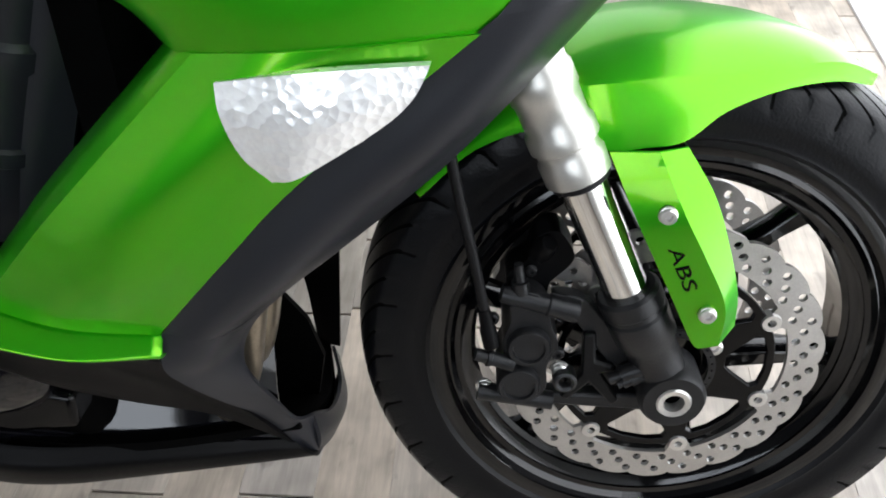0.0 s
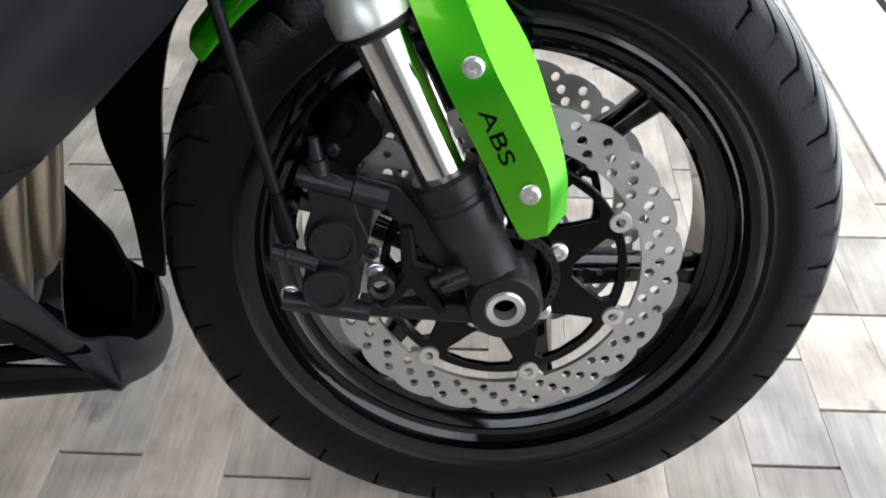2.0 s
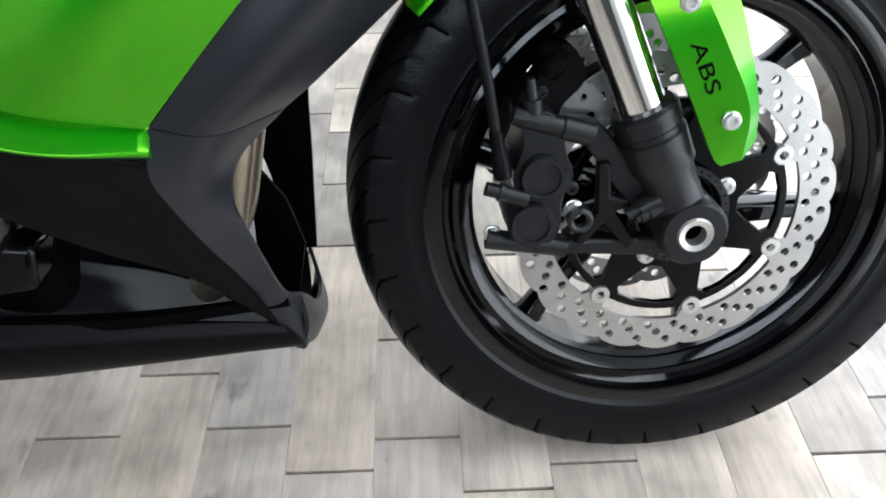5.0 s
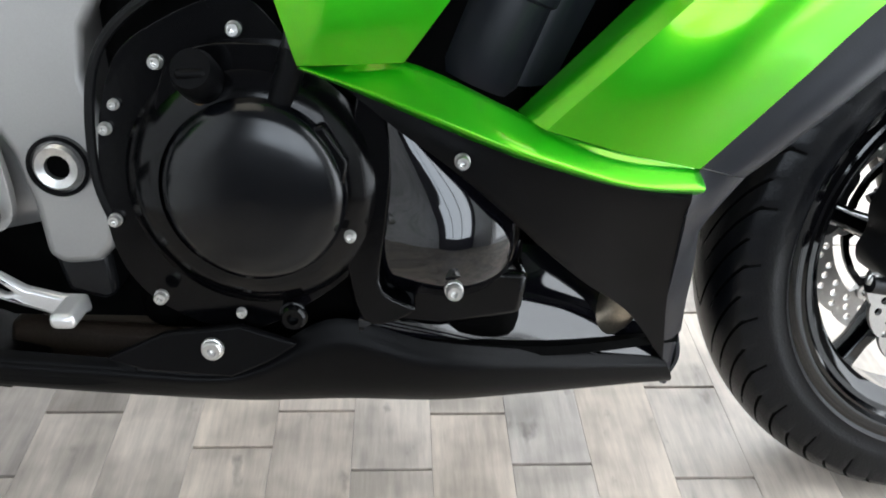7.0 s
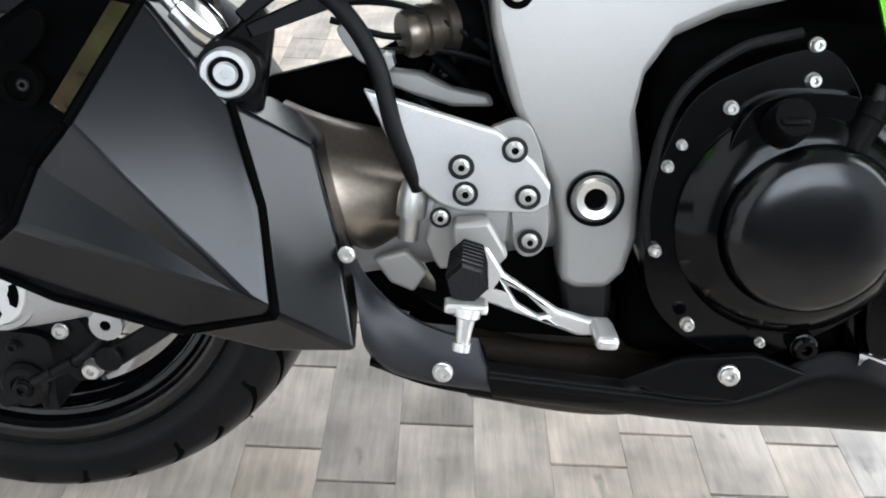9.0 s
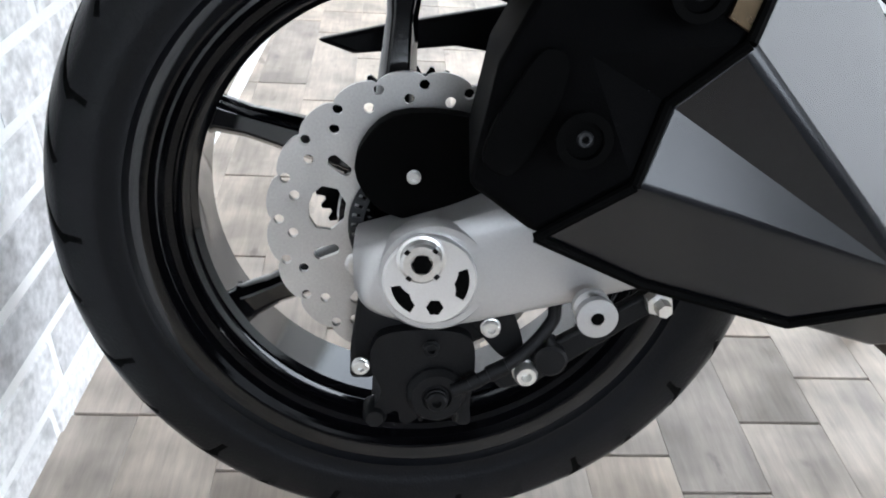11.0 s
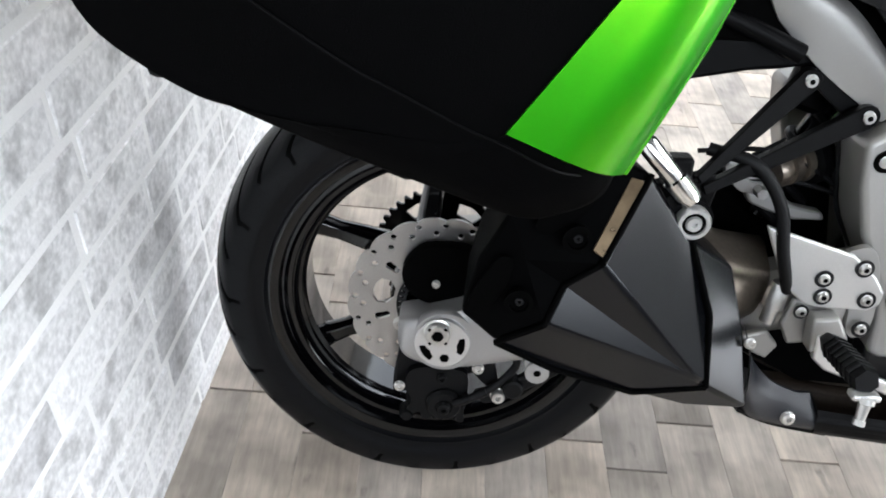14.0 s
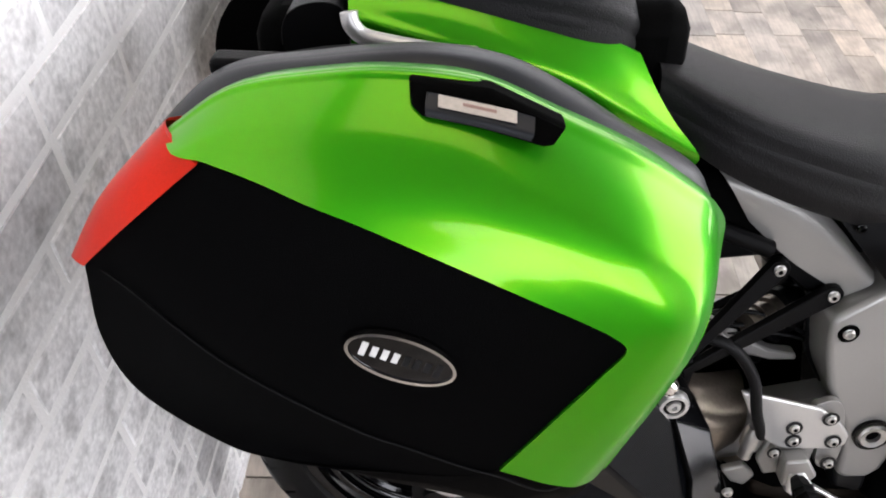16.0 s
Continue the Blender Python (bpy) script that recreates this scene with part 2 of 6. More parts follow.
BOLT = mat("zinc_plated_screw", (0.58, 0.57, 0.55), 0.30, 0.85, 0, 0.15, 80, 500, 0.02)
FORK = mat("anodised_fork_tube", (0.46, 0.45, 0.42), 0.32, 0.75, 0, 0.08, 30, 500, 0.02)
SWING = mat("cast_swingarm_alloy", (0.36, 0.355, 0.35), 0.38, 0.6, 0, 0.08, 30, 500, 0.02)
CHAMBER = mat("browned_exhaust_chamber", (0.22, 0.188, 0.155), 0.34, 0.9, 0, 0.25, 20, 200, 0.02)
CALIPER = mat("cast_grey_caliper", (0.0105, 0.0108, 0.0118), 0.34, 0.2, 0, 0.25, 60, 500, 0.05, spec=0.30)
REAR_CAST = mat("black_rear_casting", (0.0050, 0.0051, 0.0055), 0.44, 0.2, 0, 0.25, 60, 500, 0.06, spec=0.14)
EXHAUST = mat("satin_black_exhaust", (0.0028, 0.0031, 0.0042), 0.22, 0.0, 0, 0.10, 25, 90, 0.0, spec=0.36)
HEADER = mat("heat_tinted_steel", (0.29, 0.25, 0.195), 0.30, 0.9, 0, 0.30, 60, 400, 0.02)
BAND = mat("browned_steel_band", (0.135, 0.098, 0.060), 0.28, 0.9, 0, 0.40, 60, 60, 0.0)
COLLECTOR = mat("rusty_collector", (0.034, 0.024, 0.017), 0.6, 0.3, 0, 0.5, 60, 300, 0.1)
SEAT = mat("black_seat_vinyl", (0.005, 0.005, 0.0057), 0.48, 0, 0, 0.15, 30, 600, 0.12, spec=0.2)
RUBBER = mat("black_rubber", (0.003, 0.003, 0.0035), 0.5, 0, 0, 0.2, 40, 500, 0.05, spec=0.16)
RED = mat("red_reflector", (0.62, 0.018, 0.003), 0.30, 0, 0, 0.12, 60, 400, 0.02, spec=0.10)
WHITE = mat("white_wall_paint", (0.80, 0.80, 0.79), 0.55, 0, 0, 0.03, 6, 200, 0.03)
# for the unseen south wall and ceiling, dark to keep reflections down
DIM = mat("unseen_dark_surround", (0.10, 0.10, 0.105), 0.7, 0, 0, 0.05, 6, 200, 0.03)
LABEL = mat("white_label", (0.70, 0.70, 0.68), 0.5, 0, 0, 0.05, 60, 300, 0.01)
LABEL_AGED = mat("aged_pale_label", (0.50, 0.44, 0.38), 0.45, 0, 0, 0.2, 60, 300, 0.01)
LABEL_PRINT = mat("faded_label_print", (0.30, 0.19, 0.16), 0.5, 0, 0, 0.2, 60, 300, 0.01)
MORTAR = mat("white_mortar", (0.95, 0.95, 0.945), 0.75, 0, 0, 0.04, 30, 300, 0.12)


def clear_lens():
    m = mat("clear_indicator_lens", (0.84, 0.85, 0.85), 0.26, 0.55, 1.0, 0.12, 120, 260, 0.0)
    n, link = m.node_tree.nodes, m.node_tree.links.new
    b = n["Principled BSDF"]
    tc, cell, bump = n.new("ShaderNodeTexCoord"), n.new("ShaderNodeTexVoronoi"), n.new("ShaderNodeBump")
    cell.inputs["Scale"].default_value = 150
    bump.inputs["Strength"].default_value, bump.inputs["Distance"].default_value = 0.35, 0.003
    link(tc.outputs["Object"], cell.inputs["Vector"])
    link(cell.outputs["Distance"], bump.inputs["Height"])
    link(bump.outputs["Normal"], b.inputs["Normal"])
    return m


LENS = clear_lens()


TYRE = mat("tyre_rubber", (0.0022, 0.0025, 0.0034), 0.31, 0, 0, 0.25, 40, 420, 0.05, spec=0.16)
# the tyre's rubber again, darkened: shade painted into the tread grooves
GROOVE_SHADE = mat("tyre_groove_shade", (0.0012, 0.0012, 0.0012), 0.8, 0, 0, 0.2, 40, 420, 0.04, spec=0.03)


def plank_material():
    m = bpy.data.materials.new("wood_effect_plank")
    m.use_nodes = True
    nt = m.node_tree
    n, link = nt.nodes, nt.links.new
    b = n["Principled BSDF"]
    tc, info = n.new("ShaderNodeTexCoord"), n.new("ShaderNodeObjectInfo")
    geo = n.new("ShaderNodeNewGeometry")
    seed = n.new("ShaderNodeMath")
    seed.operation = "ADD"
    link(info.outputs["Random"], seed.inputs[0])
    link(geo.outputs["Random Per Island"], seed.inputs[1])
    fr = n.new("ShaderNodeMath")
    fr.operation = "FRACT"
    link(seed.outputs[0], fr.inputs[0])
    add = n.new("ShaderNodeVectorMath")
    add.operation = "MULTIPLY_ADD"
    add.inputs[1].default_value = (37, 19, 0)
    comb = n.new("ShaderNodeCombineXYZ")
    for i in range(3):
        link(fr.outputs[0], comb.inputs[i])
    link(comb.outputs[0], add.inputs[0])
    pos = n.new("ShaderNodeNewGeometry")
    link(pos.outputs["Position"], add.inputs[2])
    mp = n.new("ShaderNodeMapping")
    mp.inputs["Scale"].default_value = (1.0, 0.10, 1.0)
    link(add.outputs[0], mp.inputs["Vector"])
    grain, cloud = n.new("ShaderNodeTexNoise"), n.new("ShaderNodeTexNoise")
    grain.inputs["Scale"].default_value, grain.inputs["Detail"].default_value, grain.inputs["Roughness"].default_value = 95, 6, 0.65
    cloud.inputs["Scale"].default_value, cloud.inputs["Detail"].default_value = 9, 3
    link(mp.outputs[0], grain.inputs["Vector"])
    link(add.outputs[0], cloud.inputs["Vector"])
    tone = n.new("ShaderNodeValToRGB")
    e = tone.color_ramp.elements
    e[0].position, e[0].color = 0.0, (0.355, 0.305, 0.258, 1)
    e[1].position, e[1].color = 1.0, (0.60, 0.515, 0.425, 1)
    for at, c in ((0.25, (0.41, 0.37, 0.33, 1)), (0.5, (0.56, 0.475, 0.39, 1)), (0.75, (0.485, 0.43, 0.375, 1))):
        x = e.new(at)
        x.color = c
    link(fr.outputs[0], tone.inputs[0])
    streak = n.new("ShaderNodeMapRange")
    streak.inputs["From Min"].default_value, streak.inputs["From Max"].default_value = 0.30, 0.72
    streak.inputs["To Min"].default_value, streak.inputs["To Max"].default_value = 0.74, 1.12
    link(grain.outputs["Fac"], streak.inputs["Value"])
    patch = n.new("ShaderNodeMapRange")
    patch.inputs["From Min"].default_value, patch.inputs["From Max"].default_value = 0.36, 0.62
    patch.inputs["To Min"].default_value, patch.inputs["To Max"].default_value = 0.70, 1.16
    link(cloud.outputs["Fac"], patch.inputs["Value"])
    mul = n.new("ShaderNodeMath")
    mul.operation = "MULTIPLY"
    link(streak.outputs[0], mul.inputs[0])
    link(patch.outputs[0], mul.inputs[1])
    # knots and dark flecks
    kmap = n.new("ShaderNodeMapping")
    kmap.inputs["Scale"].default_value = (1.0, 0.45, 1.0)
    link(add.outputs[0], kmap.inputs["Vector"])
    knot = n.new("ShaderNodeTexNoise")
    knot.inputs["Scale"].default_value, knot.inputs["Detail"].default_value = 30, 5
    link(kmap.outputs[0], knot.inputs["Vector"])
    kr = n.new("ShaderNodeMapRange")
    kr.inputs["From Min"].default_value, kr.inputs["From Max"].default_value = 0.64, 0.76
    kr.inputs["To Min"].default_value, kr.inputs["To Max"].default_value = 1.0, 0.50
    link(knot.outputs["Fac"], kr.inputs["Value"])
    mul2 = n.new("ShaderNodeMath")
    mul2.operation = "MULTIPLY"
    link(mul.outputs[0], mul2.inputs[0])
    link(kr.outputs[0], mul2.inputs[1])
    sc = n.new("ShaderNodeVectorMath")
    sc.operation = "SCALE"
    link(tone.outputs["Color"], sc.inputs[0])
    link(mul2.outputs[0], sc.inputs["Scale"])
    link(sc.outputs[0], b.inputs["Base Color"])
    rr = n.new("ShaderNodeMapRange")
    rr.inputs["To Min"].default_value, rr.inputs["To Max"].default_value = 0.34, 0.55
    link(grain.outputs["Fac"], rr.inputs["Value"])
    link(rr.outputs[0], b.inputs["Roughness"])
    bp = n.new("ShaderNodeBump")
    bp.inputs["Strength"].default_value, bp.inputs["Distance"].default_value = 0.25, 0.001
    link(grain.outputs["Fac"], bp.inputs["Height"])
    link(bp.outputs["Normal"], b.inputs["Normal"])
    return m


def brick_material():
    m = bpy.data.materials.new("whitewashed_brick")
    m.use_nodes = True
    nt = m.node_tree
    n, link = nt.nodes, nt.links.new
    b = n["Principled BSDF"]
    info, geo = n.new("ShaderNodeObjectInfo"), n.new("ShaderNodeNewGeometry")
    seed = n.new("ShaderNodeMath")
    seed.operation = "ADD"
    link(info.outputs["Random"], seed.inputs[0])
    link(geo.outputs["Random Per Island"], seed.inputs[1])
    fr = n.new("ShaderNodeMath")
    fr.operation = "FRACT"
    link(seed.outputs[0], fr.inputs[0])
    cloud, fleck = n.new("ShaderNodeTexNoise"), n.new("ShaderNodeTexNoise")
    cloud.inputs["Scale"].default_value, cloud.inputs["Detail"].default_value = 24, 7
    fleck.inputs["Scale"].default_value, fleck.inputs["Detail"].default_value = 120, 5
    link(geo.outputs["Position"], cloud.inputs["Vector"])
    link(geo.outputs["Position"], fleck.inputs["Vector"])
    base = n.new("ShaderNodeValToRGB")
    e = base.color_ramp.elements
    e[0].position, e[0].color = 0.0, (0.60, 0.60, 0.61, 1)
    e[1].position, e[1].color = 1.0, (0.86, 0.86, 0.865, 1)
    x = e.new(0.3)
    x.color = (0.77, 0.77, 0.775, 1)
    link(fr.outputs[0], base.inputs[0])
    a = n.new("ShaderNodeMapRange")
    a.inputs["From Min"].default_value, a.inputs["From Max"].default_value = 0.34, 0.50
    a.inputs["To Min"].default_value, a.inputs["To Max"].default_value = 0.72, 1.08
    link(cloud.outputs["Fac"], a.inputs["Value"])
    c = n.new("ShaderNodeMapRange")
    c.inputs["From Min"].default_value, c.inputs["From Max"].default_value = 0.3, 0.7
    c.inputs["To Min"].default_value, c.inputs["To Max"].default_value = 0.78, 1.12
    link(fleck.outputs["Fac"], c.inputs["Value"])
    mul = n.new("ShaderNodeMath")
    mul.operation = "MULTIPLY"
    link(a.outputs[0], mul.inputs[0])
    link(c.outputs[0], mul.inputs[1])
    sc = n.new("ShaderNodeVectorMath")
    sc.operation = "SCALE"
    link(base.outputs["Color"], sc.inputs[0])
    link(mul.outputs[0], sc.inputs["Scale"])
    link(sc.outputs[0], b.inputs["Base Color"])
    b.inputs["Roughness"].default_value = 0.7
    bp = n.new("ShaderNodeBump")
    bp.inputs["Strength"].default_value, bp.inputs["Distance"].default_value = 0.5, 0.0015
    link(fleck.outputs["Fac"], bp.inputs["Height"])
    link(bp.outputs["Normal"], b.inputs["Normal"])
    return m


PLANK = plank_material()
BRICK = brick_material()


def daylight():
    m = bpy.data.materials.new("daylight_outside")
    m.use_nodes = True
    b = m.node_tree.nodes["Principled BSDF"]
    b.inputs["Base Color"].default_value = (0.8, 0.8, 0.8, 1)
    b.inputs["Emission Color"].default_value = (1.0, 1.0, 1.0, 1)
    b.inputs["Emission Strength"].default_value = 1.6
    return m


DAY = daylight()

# ---- the room ----
X_BRICK, X_WHITE, Y_NEAR, Y_FAR, TOP = -0.364, 2.08, -2.6, 3.2, 2.7


def world_box(name, x0, x1, y0, y1, z0, z1, material, kind="structure", bevel=0.0):
    return part(name, box(x0, x1, -y1, -y0, z0, z1), material, None, bevel=bevel)


# the brick wall stands a little askew and leans back
WALL = Matrix.Translation((X_BRICK, 0, 0)) @ Matrix.Rotation(radians(-3.0), 4, "Y") @ Matrix.Rotation(radians(-3.0), 4, "Z")


def room():
    tagged(world_box("floor", X_BRICK - 0.5, X_WHITE + 0.2, Y_NEAR - 0.2, Y_FAR + 0.2, -0.12, -0.006, COLLECTOR),
           "floor of narrow grey-brown wood-effect planks", "floor", kind="structure")
    bm = box(-0.16, -0.0016, -Y_FAR - 0.1, -Y_NEAR + 0.1, -0.008, TOP)
    bm.transform(WALL)
    tagged(part("wall_west", bm, MORTAR, None),
           "whitewashed brick-effect wall with pale mortar joints", "wall", kind="structure")
    bm = box(X_WHITE, X_WHITE + 0.15, -Y_FAR, -1.75, -0.008, TOP)
    box(X_WHITE, X_WHITE + 0.15, 1.05, -Y_NEAR, -0.008, TOP, bm)
    box(X_WHITE, X_WHITE + 0.15, -1.75, 1.05, 2.25, TOP, bm)
    tagged(part("wall_east", bm, WHITE, None), "white wall with a wide glazed doorway open to daylight", "wall", kind="structure")
    tagged(world_box("backdrop", X_WHITE + 0.30, X_WHITE + 0.31, -1.6, 2.3, -0.1, 2.7, DAY), "plain bright daylight outside the doorway", "backdrop", kind="structure")
    tagged(world_box("door_sill", X_WHITE - 0.02, X_WHITE + 0.17, -1.05, 1.75, -0.05, 0.006, WHITE, bevel=0.003), "flat white door sill", "sill", kind="structure")
    # the two unseen end walls, each with a wide window opening
    for name, y0, y1, a, b, c, d in (("wall_south", Y_NEAR - 0.15, Y_NEAR, 0.0, 1.90, 1.02, 2.38), ("wall_north", Y_FAR, Y_FAR + 0.15, 0.1, 1.9, 0.5, 2.4)):
        bm = box(X_BRICK - 0.45, a, -y1, -y0, -0.008, TOP)
        box(b, X_WHITE + 0.15, -y1, -y0, -0.008, TOP, bm)
        box(a, b, -y1, -y0, -0.008, c, bm)
        box(a, b, -y1, -y0, d, TOP, bm)
        # the south wall is made dark so that black parts reflect little light
        tagged(part(name, bm, DIM if "south" in name else WHITE, None), "unseen end wall with a wide window opening", "wall", kind="structure")
    w = tagged(new("window_1"), "wide white-framed window with slender bars", "window", kind="structure")
    for x0, x1, z0, z1 in ((0.0, 1.90, 1.02, 1.07), (0.0, 1.90, 2.33, 2.38), (0.0, 0.05, 1.07, 2.33), (1.85, 1.90, 1.07, 2.33)):
        part("window_frame", box(x0, x1, 2.63, 2.69, z0, z1), WHITE, w, bevel=0.004)
    for x in (0.65, 1.25):
        part("glazing_bar", box(x - 0.022, x + 0.022, 2.64, 2.68, 1.07, 2.33), WHITE, w, bevel=0.003)
    part("glazing_bar", box(0.05, 1.85, 2.645, 2.675, 1.93, 1.97), WHITE, w, bevel=0.003)
    # unseen ceiling, darkened to cut the light that black parts mirror
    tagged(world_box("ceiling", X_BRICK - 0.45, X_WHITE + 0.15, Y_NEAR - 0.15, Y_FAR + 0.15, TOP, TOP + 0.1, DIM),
           "unseen ceiling kept dark grey to dim reflections", "ceiling", kind="structure")


room()

# ---- the motorcycle ----
bike = tagged(new("motorcycle"), "green and black sports tourer leaning on its side stand", "motorcycle")
bike.rotation_euler = (radians(-LEAN), 0, 0)


def tyre_mesh(cu, ch, radius, half, pitches, lead, way):
    """Road tyre: the columns of the mesh slant with the tread, so that grooves can be cut along them."""
    prof = []
    for s in (1, -1):
        fall = half * 0.52
        side = [(0.219, half * 0.80), (0.226, half * 0.86), (0.230, half * 0.93), (0.2335, half * 0.92), (0.243, half * 0.975), (0.252, half), (0.262, half * 0.975)]
        side += [(radius - fall * (1 - math.sqrt(1 - x * x)), half * x) for x in (0.95, 0.91, 0.86, 0.8, 0.73, 0.66, 0.58, 0.5, 0.42, 0.33, 0.24, 0.16, 0.08, 0.0)]
        prof += [(r, s * o) for r, o in (side if s > 0 else reversed(side[:-1]))]
    prof += [(0.212, -half * 0.6), (0.212, half * 0.6)]
    bm = bmesh.new()
    steps = (0.0, 0.03, 0.13, 0.16, 0.44, 0.72)
    rings = []
    for i in range(pitches):
        lo, hi = ((0.10, 0.93), (0.30, 0.97), (0.06, 0.92), (0.42, 0.96))[i % 4]
        for k, st in enumerate(steps):
            col = []
            for r, o in prof:
                x = abs(o) / half
                a = 2 * math.pi * (i + st) / pitches + way * lead * min(abs(o), 0.97 * half)
                cut = r > 0.250 and lo < x < hi and k in (1, 2)
                d = 0.0045 if cut else 0.0
                v = bm.verts.new(V(cu + (r - d) * math.cos(a), o, ch + (r - d) * math.sin(a)))
                col.append((v, cut))
            rings.append(col)
    n, m = len(rings), len(prof)
    for i in range(n):
        p, q = rings[i], rings[(i + 1) % n]
        for j in range(m):
            jj = (j + 1) % m
            f = bm.faces.new((p[j][0], q[j][0], q[jj][0], p[jj][0]))
            if sum(x[1] for x in (p[j], q[j], q[jj], p[jj])) >= 2:
                f.material_index = 1
    return bm


def wheel(name, cu, ch, radius, half, rim_half, steered, tyre_mat, spoke_start, spoke_w, tread):
    """Cast six-spoke wheel with its tyre."""
    r0 = 0.226
    rim = lathe([(r0, rim_half + 0.004), (r0 + 0.002, rim_half), (r0 - 0.012, rim_half - 0.004), (0.196, rim_half * 0.55), (0.194, -rim_half * 0.55),
                 (r0 - 0.012, -rim_half + 0.004), (r0 + 0.002, -rim_half), (r0, -rim_half - 0.004), (r0 - 0.007, -rim_half - 0.004), (0.202, -rim_half + 0.012),
                 (0.192, -rim_half * 0.62), (0.183, -rim_half * 0.5), (0.181, rim_half * 0.5), (0.1865, rim_half * 0.56), (0.1855, rim_half * 0.66), (0.1915, rim_half * 0.70), (0.1965, rim_half - 0.011), (0.1960, rim_half - 0.0075), (0.2015, rim_half - 0.0065), (0.2060, rim_half - 0.001), (0.2110, rim_half - 0.0025), (0.2125, rim_half + 0.0030), (r0 - 0.007, rim_half + 0.0045)], cu, ch, 96)
    w = part(name, rim, WHEEL, bike, "glossy black cast wheel", steered)
    tyre = tyre_mesh(cu, ch, radius, half, *tread)
    t = part("tyre", tyre, tyre_mat, w, "black road tyre with slanting grooves", steered, angle=50)
    t.data.materials.append(GROOVE_SHADE)
    for i in range(6):
        axis, s = spoke_start + (i // 2) * 2 * math.pi / 3, 1 if i % 2 else -1
        rim_a, hub_a = axis + s * radians(32), axis + s * radians(14)
        p0 = Vector((0.060 * math.cos(hub_a), 0.060 * math.sin(hub_a)))
        p1 = Vector((0.193 * math.cos(rim_a), 0.193 * math.sin(rim_a)))
        d = (p1 - p0).normalized()
        n = Vector((-d.y, d.x))
        long = (p1 - p0).length
        bm = bmesh.new()
        rows = []
        for k, wd, th in ((-0.15, spoke_w * 1.5, 0.032), (0.2, spoke_w * 1.15, 0.024), (0.72, spoke_w * 0.85, 0.015), (0.9, spoke_w * 1.0, 0.016), (1.0, spoke_w * 1.6, 0.019)):
            c = p0 + d * (long * k)
            rows.append([bm.verts.new(V(cu + c.x + n.x * x, o, ch + c.y + n.y * x)) for x, o in ((-wd / 2, th * 0.4), (-wd * 0.28, th), (wd * 0.28, th), (wd / 2, th * 0.4), (wd / 2, -th * 0.4), (wd * 0.28, -th), (-wd * 0.28, -th), (-wd / 2, -th * 0.4))])
        for p, q in zip(rows, rows[1:]):
            for k in range(8):
                bm.faces.new((p[k], p[(k + 1) % 8], q[(k + 1) % 8], q[k]))
        bm.faces.new(rows[0])
        bm.faces.new(rows[-1])
        part("spoke", bm, WHEEL, w, steered=steered, bevel=0.0015)
    part("hub", lathe([(0.060, 0.045), (0.066, 0.030), (0.060, 0.0), (0.066, -0.030), (0.060, -0.045), (0.016, -0.050), (0.016, 0.050)], cu, ch, 48), WHEEL, w, steered=steered)
    return w


def brake_disc(w, name, cu, ch, o, R, band, bobbins, b_start, b_r, lobes, rows, n_holes, steered, hole_r, carrier_mat, th=0.005):
    """Petal brake disc: wavy outer edge, drilled band, dark carrier and floating buttons."""
    n = lobes * 12
    edge = []
    for i in range(n):
        a = 2 * math.pi * i / n
        wave = abs(math.sin(lobes * a / 2)) ** 0.6
        r = R - 0.0045 + 0.0045 * wave
        edge.append((cu + r * math.cos(a), o, ch + r * math.sin(a)))
    inner = []
    for i in range(140):
        a = 2 * math.pi * i / 140
        k = ((a - b_start) / (2 * math.pi) * bobbins) % 1.0
        k = min(k, 1 - k)
        r = band - (0.010 if k < 0.10 else 0.0)
        inner.append((cu + r * math.cos(a), o, ch + r * math.sin(a)))
    holes = [inner]
    for j, r in enumerate(rows):
        for i in range(n_holes):
            a = 2 * math.pi * (i + (j * 0.36)) / n_holes
            holes.append(ring_of(cu + r * math.cos(a), ch + r * math.sin(a), hole_r, 10, o))
    d = part(name, slab(edge, th, holes), STEEL, w, "drilled wavy steel brake disc", steered)
    # carrier
    outer = ring_of(cu, ch, b_r - 0.001, 84, o + 0.001)
    cut = [ring_of(cu, ch, 0.036, 40, o + 0.001)]
    for i in range(bobbins):
        a0 = b_start + (i + 0.12) * 2 * math.pi / bobbins
        a1 = b_start + (i + 0.88) * 2 * math.pi / bobbins
        am = (a0 + a1) / 2
        ro, ri = b_r - 0.009, b_r * 0.56
        cut.append([(cu + r * math.cos(a), o + 0.001, ch + r * math.sin(a)) for r, a in ((ro, a0 + 0.05), (ro + 0.001, am - 0.12), (ro + 0.001, am + 0.12), (ro, a1 - 0.05), (ro - 0.006, a1), (ri + 0.008, am + 0.20), (ri, am + 0.10), (ri, am - 0.10), (ri + 0.008, am - 0.20), (ro - 0.006, a0))])
    part("disc_carrier", slab(outer, th + 0.002, cut), carrier_mat, d, "black disc carrier", steered, bevel=0.0008)
    for i in range(bobbins):
        a = b_start + i * 2 * math.pi / bobbins
        u, h = cu + b_r * math.cos(a), ch + b_r * math.sin(a)
        part("disc_button", lathe([(0.0042, o + 0.0035), (0.0088, o + 0.0035), (0.0095, o + 0.002), (0.0095, o - th - 0.003), (0.0042, o - th - 0.003)], u, h, 18), BOLT, d, steered=steered)
    return d


